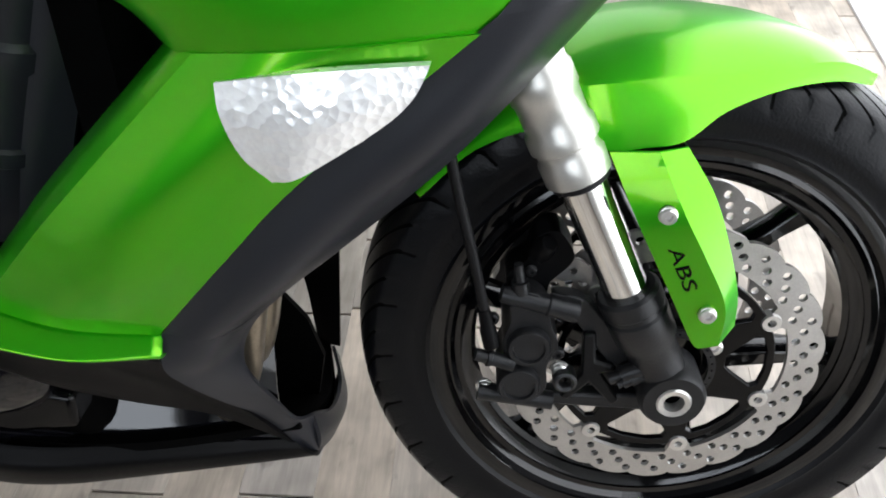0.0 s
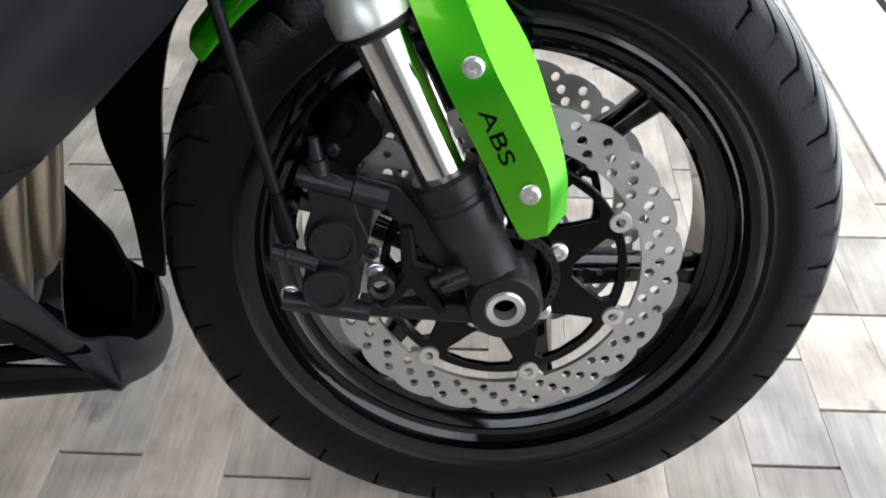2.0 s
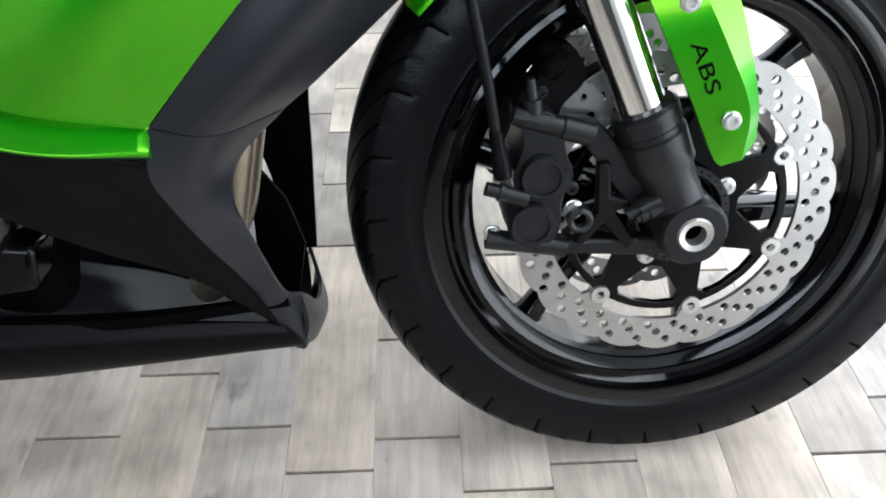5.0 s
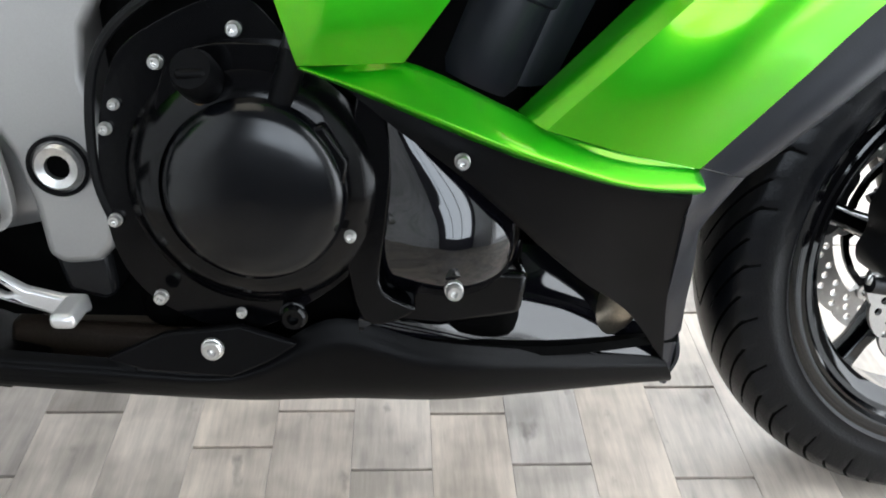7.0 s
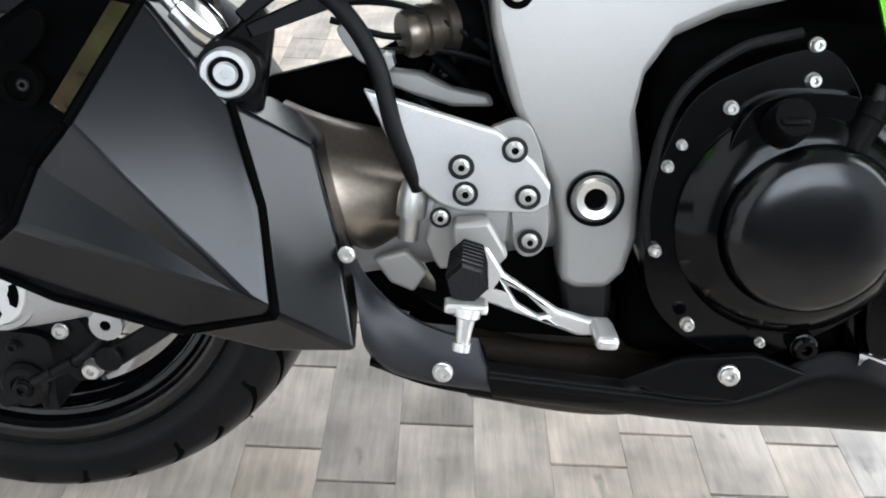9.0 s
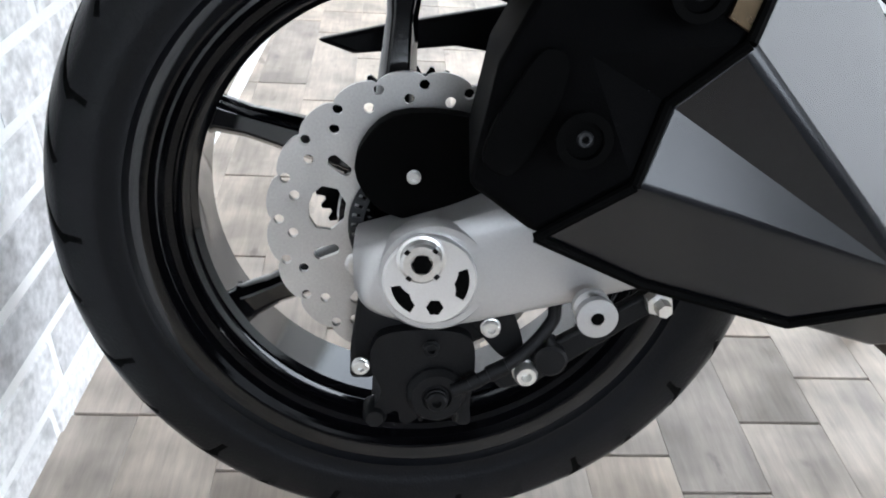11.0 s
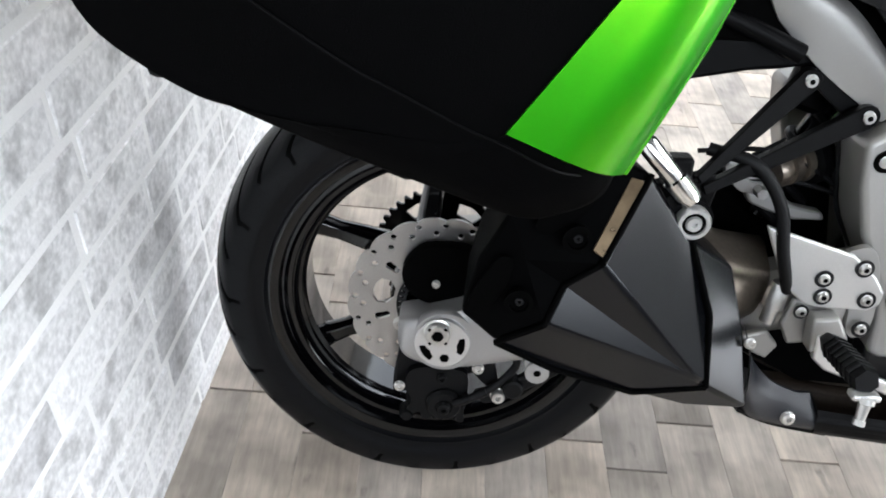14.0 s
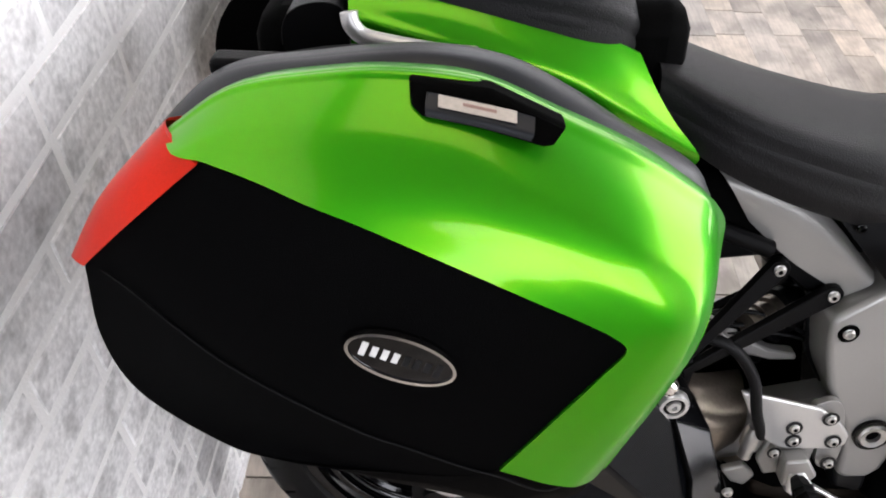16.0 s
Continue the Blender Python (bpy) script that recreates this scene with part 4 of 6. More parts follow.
    part("far_wing", loft([
        [V(1.114, -0.055, 0.205), V(1.100, -0.066, 0.198), V(1.082, -0.080, 0.190)],
        [V(1.112, -0.100, 0.290), V(1.086, -0.110, 0.276), V(1.062, -0.118, 0.262)],
        [V(1.112, -0.145, 0.385), V(1.074, -0.145, 0.355), V(1.035, -0.142, 0.330)],
        [V(1.140, -0.180, 0.460), V(1.084, -0.185, 0.430), V(1.027, -0.186, 0.400)],
        [V(1.270, -0.180, 0.560), V(1.160, -0.190, 0.535), V(1.062, -0.192, 0.500)]], 12, 24, 0.005), BLACK, f, "black inner side of the far chin panel")
    part("far_inner_panel", loft([
        [V(0.90, -0.185, 0.300), V(0.970, -0.185, 0.312), V(1.014, -0.183, 0.342)],
        [V(0.90, -0.190, 0.420), V(1.000, -0.190, 0.420), V(1.100, -0.188, 0.445)],
        [V(0.95, -0.192, 0.520), V(1.060, -0.192, 0.520), V(1.210, -0.185, 0.535)]], 12, 12, 0.004), BLACK, f)
    part("far_pan", loft([
        [V(1.104, -0.052, 0.200), V(0.990, -0.110, 0.215), V(0.900, -0.145, 0.275), V(0.700, -0.200, 0.290)],
        [V(1.104, -0.050, 0.150), V(0.980, -0.100, 0.160), V(0.870, -0.130, 0.175), V(0.700, -0.170, 0.200)],
        [V(1.104, -0.015, 0.127), V(0.980, -0.020, 0.130), V(0.880, -0.020, 0.140), V(0.700, -0.020, 0.166)]], 24, 16, 0.004), BLACK, f)
    # dark sheet added inside the pan, where only shade shows
    part("pan_gap_fill", loft([
        [V(1.108, 0.066, 0.205), V(1.112, 0.0, 0.178), V(1.102, -0.060, 0.205)],
        [V(0.960, 0.122, 0.222), V(0.960, 0.0, 0.195), V(0.960, -0.130, 0.235)],
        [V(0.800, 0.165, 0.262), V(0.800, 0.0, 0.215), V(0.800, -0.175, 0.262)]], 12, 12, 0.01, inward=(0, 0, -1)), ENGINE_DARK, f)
    # dark plate added to hide the floor beyond, in place of shade
    part("keel_gap_fill", slab(flat([(0.84, 0.200), (0.84, 0.360), (0.990, 0.370), (1.062, 0.336), (1.098, 0.285), (1.112, 0.235), (1.100, 0.172), (0.950, 0.165)], 0.0), 0.006), ENGINE_DARK, f)
    # black inner panel below the lip
    part("inner_panel", loft([
        [V(0.790, 0.214, 0.492), V(0.860, 0.216, 0.466), V(0.930, 0.214, 0.441), V(1.000, 0.208, 0.421), V(1.054, 0.199, 0.408)],
        [V(0.830, 0.216, 0.462), V(0.880, 0.216, 0.440), V(0.938, 0.206, 0.412), V(1.003, 0.198, 0.400), V(1.053, 0.198, 0.397)],
        [V(0.875, 0.212, 0.430), V(0.915, 0.205, 0.398), V(0.960, 0.185, 0.360), V(1.020, 0.160, 0.340), V(1.067, 0.142, 0.305)],
        [V(0.915, 0.198, 0.390), V(0.950, 0.180, 0.350), V(0.990, 0.150, 0.305), V(1.045, 0.110, 0.250), V(1.098, 0.058, 0.168)]], 30, 20, 0.005), BLACK, f, "satin black inner fairing panel")
    part("panel_screw", bolt_mesh(0.879, 0.232, 0.442, 0.006, proud=0.9), BOLT, f)
    # belly pan: side sheet with a rounded keel
    b = part("belly_pan", loft([
        [V(0.470, 0.214, 0.268), V(0.600, 0.216, 0.257), V(0.690, 0.212, 0.250), V(0.775, 0.192, 0.284), V(0.860, 0.165, 0.248), V(0.960, 0.122, 0.214), V(1.095, 0.060, 0.170)],
        [V(0.470, 0.222, 0.258), V(0.600, 0.222, 0.245), V(0.690, 0.216, 0.238), V(0.780, 0.196, 0.255), V(0.865, 0.168, 0.224), V(0.965, 0.124, 0.196), V(1.104, 0.058, 0.160)],
        [V(0.478, 0.206, 0.232), V(0.600, 0.198, 0.216), V(0.700, 0.184, 0.201), V(0.790, 0.160, 0.190), V(0.875, 0.132, 0.172), V(0.970, 0.098, 0.158), V(1.115, 0.042, 0.136)],
        [V(0.490, 0.120, 0.212), V(0.600, 0.110, 0.192), V(0.700, 0.095, 0.172), V(0.790, 0.080, 0.158), V(0.880, 0.060, 0.143), V(0.975, 0.040, 0.132), V(1.110, 0.010, 0.128)],
        [V(0.490, -0.02, 0.205), V(0.600, -0.02, 0.185), V(0.700, -0.02, 0.165), V(0.790, -0.02, 0.150), V(0.880, -0.02, 0.138), V(0.975, -0.02, 0.128), V(1.100, -0.02, 0.125)]], 50, 26, 0.004, inward=(0, 0.6, 0.8)), BLACK, bike, "satin black belly pan")
    LINE[0] = None
    lip = [(0.770, 0.198, 0.296), (0.792, 0.197, 0.302), (0.850, 0.178, 0.279), (0.910, 0.158, 0.255), (1.000, 0.132, 0.230), (1.074, 0.109, 0.209)]
    part("pan_lining", loft([
        [V(u, o + 0.002, h - 0.012) for u, o, h in lip[1:]],
        [V(u, o, h) for u, o, h in lip[1:]],
        [V(u, o - 0.010, h + 0.022) for u, o, h in lip[1:]],
        [V(u - 0.005, o - 0.024, h + 0.052) for u, o, h in lip[1:]],
        [V(u - 0.01, o - 0.050, h + 0.085) for u, o, h in lip[1:]]], 32, 20, 0.003), GLOSS, b, "glossy black inner side of the belly pan")
    part("pan_edge", tube([V(u, o + 0.001, h + 0.001) for u, o, h in lip[1:]], 0.0022, 8, 40), GLOSS, b, "bright rolled edge of the belly pan")
    LINE[0] = fairing_line
    # left half, mirrored in plain form
    part("far_fairing", loft([
        [V(0.76, -0.20, 0.50), V(0.90, -0.205, 0.45), V(0.98, -0.20, 0.43), V(1.04, -0.19, 0.42)],
        [V(0.80, -0.22, 0.60), V(0.95, -0.225, 0.56), V(1.04, -0.215, 0.54), V(1.12, -0.20, 0.53)],
        [V(0.90, -0.22, 0.75), V(1.10, -0.22, 0.72), V(1.28, -0.19, 0.68), V(1.36, -0.12, 0.66)]], 16, 12, 0.004), GREEN, bike, "metallic green side fairing panel")


LINE[0] = fairing_line
fairing()

# engine


def engine():
    e = part("engine_block", box(0.60, 0.93, -0.16, 0.165, 0.26, 0.56), ENGINE_DARK, bike, "black engine casing", bevel=0.02, segments=3)
    part("cylinder_head", box(0.74, 0.96, -0.15, 0.15, 0.50, 0.70), ENGINE_DARK, e, bevel=0.02)
    part("sump", box(0.64, 0.90, -0.10, 0.12, 0.18, 0.30), ENGINE_DARK, e, bevel=0.03)
    # clutch side: stepped casing, ring and drum cover
    case = rounded([(0.602, 0.430), (0.622, 0.500), (0.662, 0.530), (0.715, 0.545), (0.745, 0.520), (0.770, 0.470), (0.800, 0.440), (0.806, 0.385), (0.795, 0.345), (0.752, 0.310), (0.700, 0.286), (0.640, 0.305), (0.606, 0.350)], 64)
    c = part("clutch_cover", slab(flat(case, 0.205), 0.06), ENGINE, e, "black clutch cover", bevel=0.006, segments=3)
    part("cover_ring", lathe([(0.096, 0.204), (0.096, 0.210), (0.088, 0.218), (0.076, 0.226), (0.067, 0.228), (0.067, 0.204)], 0.718, 0.410, 72), ENGINE, c)
    part("drum_cover", lathe([(0.068, 0.210), (0.068, 0.230), (0.0645, 0.239), (0.057, 0.2435), (0.04, 0.2465), (0.02, 0.248), (0.0, 0.2485)], 0.722, 0.411, 72, closed=False), DRUM, c, "smooth round black cover", angle=50)
    part("cover_lug", slab(flat([(0.757, 0.455), (0.775, 0.462), (0.792, 0.435), (0.786, 0.405), (0.775, 0.405)], 0.236), 0.03), ENGINE, c, bevel=0.003)
    for u, o, h, r in ((0.609, 0.214, 0.381, 0.0072), (0.640, 0.227, 0.322, 0.0078), (0.791, 0.241, 0.380, 0.0062), (0.654, 0.212, 0.500, 0.0078), (0.712, 0.212, 0.522, 0.0080),
                       (0.710, 0.212, 0.548, 0.0076), (0.611, 0.212, 0.452, 0.0068), (0.620, 0.212, 0.470, 0.0058), (0.702, 0.226, 0.310, 0.0056), (0.606, 0.205, 0.41, 0.005)):
        part("cover_screw", bolt_mesh(u, o, h, r * 0.76, proud=0.9), BOLT, c, "bright plated screw")
    part("filler_housing", slab(flat(rounded([(0.655, 0.455), (0.662, 0.496), (0.686, 0.512), (0.722, 0.514), (0.750, 0.508), (0.762, 0.478), (0.750, 0.446), (0.70, 0.440)], 36), 0.219), 0.02), ENGINE, c, "raised black housing under the filler cap", bevel=0.002)
    part("filler_neck", turned(V(0.688, 0.214, 0.468), V(0.690, 0.222, 0.496), [(0, 0.0115), (1, 0.0115)], 24), BAND, c, "tarnished oil filler neck")
    cap = part("filler_cap", turned(V(0.690, 0.216, 0.486), V(0.688, 0.246, 0.502), [(0, 0.014), (0.2, 0.0165), (0.75, 0.0165), (1, 0.014)], 20), BLACK, c, "black oil filler cap")
    part("cap_grip", box(0.677, 0.699, 0.236, 0.250, 0.495, 0.502), BLACK, cap, bevel=0.003)
    part("sensor", turned(V(0.742, 0.222, 0.470), V(0.758, 0.222, 0.510), [(0, 0.010), (0.7, 0.010), (0.71, 0.012), (1, 0.012)], 16), BLACK, c)
    part("sensor_screw", turned(V(0.752, 0.226, 0.505), V(0.756, 0.226, 0.522), [(0, 0.006), (1, 0.006)], 12), CALIPER, c)
    # front cover with a high gloss
    g = part("pulse_cover", loft([
        [V(0.790, 0.196, 0.500), V(0.808, 0.206, 0.496), V(0.830, 0.196, 0.486), V(0.845, 0.16, 0.475)],
        [V(0.802, 0.206, 0.450), V(0.835, 0.216, 0.446), V(0.868, 0.202, 0.440), V(0.885, 0.16, 0.430)],
        [V(0.812, 0.210, 0.400), V(0.860, 0.224, 0.400), V(0.905, 0.205, 0.402), V(0.926, 0.15, 0.396)],
        [V(0.812, 0.212, 0.365), V(0.865, 0.232, 0.368), V(0.912, 0.208, 0.372), V(0.932, 0.15, 0.372)],
        [V(0.816, 0.208, 0.338), V(0.866, 0.222, 0.338), V(0.910, 0.200, 0.342), V(0.928, 0.15, 0.346)],
        [V(0.825, 0.190, 0.318), V(0.868, 0.198, 0.318), V(0.900, 0.184, 0.322), V(0.915, 0.14, 0.330)]], 24, 32, 0.006), GLOSS, e, "glossy black generator cover", angle=70)
    part("cover_screw", bolt_mesh(0.868, 0.238, 0.337, 0.0075, proud=0.9), BOLT, g)
    part("cover_step", slab(flat(rounded([(0.806, 0.500), (0.822, 0.440), (0.818, 0.380), (0.812, 0.330), (0.84, 0.312), (0.80, 0.300), (0.785, 0.360), (0.790, 0.440)], 36), 0.214), 0.05), ENGINE, e, bevel=0.006)
    part("lower_case", slab(flat([(0.78, 0.345), (0.93, 0.335), (0.925, 0.30), (0.86, 0.286), (0.79, 0.290)], 0.19), 0.05), ENGINE, e, bevel=0.006)
    part("drain_plug", bolt_mesh(0.742, 0.222, 0.305, 0.012, proud=0.6), ENGINE, e)
    br = part("pan_bracket", slab(flat([(0.590, 0.268), (0.640, 0.292), (0.700, 0.300), (0.745, 0.285), (0.72, 0.268), (0.690, 0.254), (0.62, 0.258)], 0.226), 0.008), BLACK, e, "black belly pan bracket", bevel=0.002)
    part("bracket_screw", bolt_mesh(0.678, 0.236, 0.282, 0.0095), BOLT, br, "large bright socket screw")
    # exhaust headers under the opening
    for o, du in ((0.088, 0.0), (0.036, 0.0), (-0.03, -0.075), (-0.085, -0.075)):
        part("header_pipe", tube([V(1.066 + du, o, 0.480), V(1.078 + du, o, 0.450), V(1.070 + du, o, 0.400), V(1.058 + du, o, 0.350), V(1.042 + du, o * 0.95, 0.295), V(1.012 + du, o * 0.85, 0.245), V(0.90, o * 0.7, 0.205), V(0.78, o * 0.5, 0.185)], 0.019, 16, 48), HEADER, e, "heat-tinted exhaust header pipe")
    part("collector", loft([
        [V(0.46, 0.10, 0.165), V(0.60, 0.11, 0.16), V(0.74, 0.08, 0.17)],
        [V(0.46, 0.12, 0.20), V(0.60, 0.13, 0.20), V(0.74, 0.10, 0.20)],
        [V(0.46, 0.11, 0.24), V(0.60, 0.12, 0.24), V(0.74, 0.09, 0.24)]], 16, 10, 0.16), COLLECTOR, e, "rust-brown exhaust collector", bevel=0.012)
    # radiator and ducts seen in the fairing's opening
    part("radiator", box(1.00, 1.035, -0.17, 0.17, 0.40, 0.78), ENGINE_DARK, bike, "black radiator core")
    part("air_duct", turned(V(0.885, 0.150, 0.475), V(0.975, 0.150, 0.680), [(0, 0.030), (0.04, 0.034), (0.30, 0.034), (0.31, 0.037), (0.36, 0.037), (0.37, 0.034), (0.62, 0.036), (0.64, 0.039), (0.70, 0.039), (0.72, 0.035), (1, 0.035)], 28), GREY, bike, "ribbed black duct in the fairing opening")
    part("duct_shield", loft([
        [V(0.855, 0.12, 0.50), V(0.91, 0.165, 0.475), V(0.945, 0.15, 0.470)],
        [V(0.90, 0.12, 0.60), V(0.955, 0.168, 0.575), V(0.99, 0.15, 0.565)],
        [V(0.95, 0.12, 0.72), V(1.00, 0.165, 0.69), V(1.04, 0.15, 0.68)]], 14, 16, 0.004), GREY, bike, "curved black duct shield")
    # added black sheet: paints the dark depth behind the fairing opening
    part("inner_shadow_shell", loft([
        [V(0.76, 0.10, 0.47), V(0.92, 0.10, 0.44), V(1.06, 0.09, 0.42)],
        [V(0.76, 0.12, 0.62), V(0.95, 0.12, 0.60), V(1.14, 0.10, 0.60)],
        [V(0.76, 0.12, 0.86), V(0.98, 0.12, 0.86), V(1.22, 0.10, 0.86)]], 8, 8, 0.01), ENGINE_DARK, bike, "added black sheet standing in for the dark behind the opening")
    part("clutch_cable", tube([V(0.61, 0.20, 0.36), V(0.598, 0.205, 0.42), V(0.610, 0.206, 0.50), V(0.650, 0.206, 0.542), V(0.70, 0.20, 0.556)], 0.004, 8, 40), RUBBER, bike, "thin black cable")


LINE[0] = body_line
engine()

# frame, foot controls, exhaust, swingarm


def frame_and_pegs():
    out = [(0.462, 0.600), (0.470, 0.545), (0.487, 0.490), (0.510, 0.450), (0.524, 0.424), (0.534, 0.380), (0.537, 0.336), (0.550, 0.328), (0.580, 0.330), (0.594, 0.346), (0.602, 0.380), (0.600, 0.440), (0.589, 0.490), (0.593, 0.518),
           (0.612, 0.548), (0.650, 0.566), (0.710, 0.580), (0.760, 0.640), (0.700, 0.720), (0.600, 0.680), (0.515, 0.640)]
    f = part("frame", slab(flat(out, 0.176), 0.09), ALU, bike, "silver-painted cast alloy frame", bevel=0.012, segments=4)
    part("frame_foot", slab(flat([(0.536, 0.345), (0.585, 0.345), (0.588, 0.300), (0.575, 0.292), (0.545, 0.300)], 0.168), 0.05), CALIPER, f, bevel=0.006)
    part("pivot_ring", lathe([(0.0245, 0.176), (0.0245, 0.182), (0.0210, 0.182), (0.0210, 0.176)], 0.561, 0.415, 40), ENGINE, f)
    part("pivot_nut", lathe([(0.0100, 0.174), (0.0100, 0.184), (0.0165, 0.186), (0.0190, 0.183), (0.0190, 0.174)], 0.561, 0.415, 32), BOLT, f, "large hollow pivot nut")
    # flat dark disc for the shade in the nut's hole
    part("pivot_hole", lathe([(0.0108, 0.178), (0.0, 0.178)], 0.561, 0.415, 24, closed=False), ENGINE_DARK, f)
    part("screw_recess", lathe([(0.0130, 0.1755), (0.0130, 0.1775), (0.0, 0.1775)], 0.486, 0.581, 28, closed=False), ENGINE_DARK, f)
    part("frame_screw", bolt_mesh(0.486, 0.182, 0.581, 0.0075), BOLT, f)
    part("far_frame", slab([(u, -0.10, h) for u, h in out], 0.06), ALU, bike, "silver-painted cast alloy frame", bevel=0.01)
    # seat rail cover
    part("rail_cover", loft([
        [V(0.294, 0.128, 0.798), V(0.414, 0.142, 0.746), V(0.510, 0.144, 0.650)],
        [V(0.312, 0.146, 0.778), V(0.410, 0.155, 0.728), V(0.505, 0.157, 0.640)],
        [V(0.348, 0.140, 0.722), V(0.405, 0.148, 0.670), V(0.482, 0.150, 0.618)]], 24, 12, 0.006), ALU, bike, "silver seat rail cover")
    # footrest hanger
    p = part("footrest_hanger", slab(flat([(0.366, 0.505), (0.475, 0.474), (0.508, 0.447), (0.521, 0.430), (0.520, 0.412), (0.508, 0.404), (0.446, 0.404), (0.430, 0.408), (0.402, 0.430)], 0.196), 0.008), ALU_BRIGHT, bike, "brushed alloy footrest hanger plate", bevel=0.003, segments=3)
    part("hanger_arm", slab(flat(rounded([(0.468, 0.470), (0.478, 0.478), (0.492, 0.482), (0.505, 0.472), (0.516, 0.440), (0.522, 0.400), (0.520, 0.372), (0.506, 0.362), (0.494, 0.372), (0.488, 0.410), (0.470, 0.440)], 36), 0.188), 0.010), ALU, p, bevel=0.003)
    part("hanger_arm", slab(flat([(0.425, 0.408), (0.490, 0.404), (0.488, 0.372), (0.470, 0.352), (0.430, 0.345), (0.416, 0.372)], 0.186), 0.010), ALU, p, bevel=0.003)
    for u, h, r in ((0.489, 0.459, 0.0095), (0.446, 0.443, 0.0090), (0.450, 0.420, 0.0095), (0.502, 0.419, 0.0095), (0.506, 0.380, 0.0090), (0.430, 0.398, 0.0085)):
        part("hanger_screw_seat", lathe([(0.0108 if r > 0.0088 else 0.0092, 0.1965), (0.0108 if r > 0.0088 else 0.0092, 0.1980), (r * 0.8, 0.1980), (r * 0.8, 0.1965)], u, h, 24), CALIPER, p)
        sc = part("hanger_screw", bolt_mesh(u, 0.2015, h, r * 0.76), BOLT, p, "bright socket screw")
        # dark plate on the head, painted shade of its socket
        part("screw_socket", slab(ring_of(u, h, r * 0.34, 6, 0.2020), 0.001), ENGINE_DARK, sc)
    # brake pedal
    ped = part("brake_pedal", slab(flat([(0.448, 0.378), (0.470, 0.380), (0.485, 0.356), (0.532, 0.325), (0.560, 0.318), (0.578, 0.318), (0.580, 0.304), (0.550, 0.302), (0.506, 0.317), (0.468, 0.330), (0.450, 0.345)], 0.216), 0.010, [flat([(0.487, 0.346), (0.504, 0.338), (0.524, 0.320), (0.515, 0.319), (0.497, 0.329)], 0.216)]), ALU_BRIGHT, bike, "cast alloy rear brake pedal", bevel=0.003)
    part("pedal_tip", box(0.560, 0.580, 0.209, 0.248, 0.305, 0.318), ALU_BRIGHT, ped, bevel=0.005, segments=3)
    # folding footrest: hinge, ribbed rubber, end plate and feeler
    a, b = Vector((0.454, 0.226, 0.380)), Vector((0.449, 0.332, 0.395))
    r = part("footrest", turned(V(*a), V(*b), [(0, 0.009), (0.1, 0.0130), (0.9, 0.0150), (1.0, 0.0135)], 6), RUBBER, bike, "black ribbed rubber footrest")
    for k in range(7):
        p = a + (b - a) * (0.2 + 0.11 * k)
        part("rubber_rib", turned(V(*p), V(*(p + (b - a) * 0.045)), [(0, 0.0155), (1, 0.0160)], 6), RUBBER, r)
    part("footrest_end", box(0.434, 0.464, 0.326, 0.342, 0.377, 0.384), ALU_BRIGHT, r, bevel=0.002)
    part("feeler_bolt", turned(V(0.450, 0.338, 0.381), V(0.446, 0.345, 0.351), [(0, 0.0095), (0.2, 0.0095), (0.25, 0.0065), (0.8, 0.005), (0.81, 0.0065), (1, 0.0065)], 14), BOLT, r, "steel feeler bolt under the footrest")
    part("footrest_bracket", slab(flat([(0.440, 0.398), (0.470, 0.402), (0.488, 0.372), (0.470, 0.350), (0.444, 0.352)], 0.214), 0.024), ALU, r, bevel=0.004)
    # brake switch and spring fittings
    s = part("brake_switch", turned(V(0.408, 0.176, 0.424), V(0.402, 0.176, 0.370), [(0, 0.010), (0.25, 0.013), (0.6, 0.013), (0.62, 0.009), (1, 0.009)], 18), BOLT, bike, "plated rear brake switch")
    part("brake_switch_lever", slab(flat([(0.372, 0.352), (0.402, 0.362), (0.420, 0.342), (0.408, 0.322), (0.388, 0.330)], 0.186), 0.012), ALU, s, bevel=0.003)
    part("reservoir_hose", tube([V(0.29, 0.17, 0.585), V(0.34, 0.190, 0.575), V(0.375, 0.196, 0.530), V(0.392, 0.196, 0.470), V(0.412, 0.188, 0.420)], 0.0075, 12, 36), RUBBER, bike, "black fluid hose")
    for k, (a, b, c, d) in enumerate((((0.33, 0.548), (0.39, 0.535), (0.46, 0.555), (0.52, 0.59)), ((0.35, 0.520), (0.42, 0.525), (0.47, 0.515), (0.50, 0.50)), ((0.30, 0.560), (0.38, 0.565), (0.44, 0.545), (0.48, 0.520)), ((0.455, 0.60), (0.468, 0.55), (0.480, 0.50), (0.510, 0.45)))):
        part("wiring", tube([V(u, 0.10 + 0.004 * k, h) for u, h in (a, b, c, d)], 0.0032, 8, 24), RUBBER, bike, "thin black cable")
    # struts that carry the case and the passenger footrest
    def strut(p, q, po, qo, wide, narrow):
        d = Vector((q[0] - p[0], q[1] - p[1])).normalized()
        n = Vector((-d.y, d.x))
        eye = [(p[0] + wide * (-d.x * math.cos(a) + n.x * math.sin(a)), po, p[1] + wide * (-d.y * math.cos(a) + n.y * math.sin(a))) for a in (radians(k) for k in (90, 60, 30, 0, -30, -60, -90))]
        tip = [(q[0] + n.x * narrow * s, qo, q[1] + n.y * narrow * s) for s in (-1, 1)]
        st = part("case_strut", slab(eye + tip, 0.012), BLACK, bike, "flat black steel case strut", bevel=0.002)
        ss = part("strut_screw", bolt_mesh(p[0], po + 0.005, p[1], 0.0080), BOLT, st, "bright socket screw")
        # the socket's shade as a dark plate on the screw head
        part("screw_socket", slab(ring_of(p[0], p[1], 0.0032, 6, po + 0.0055), 0.001), ENGINE_DARK, ss)

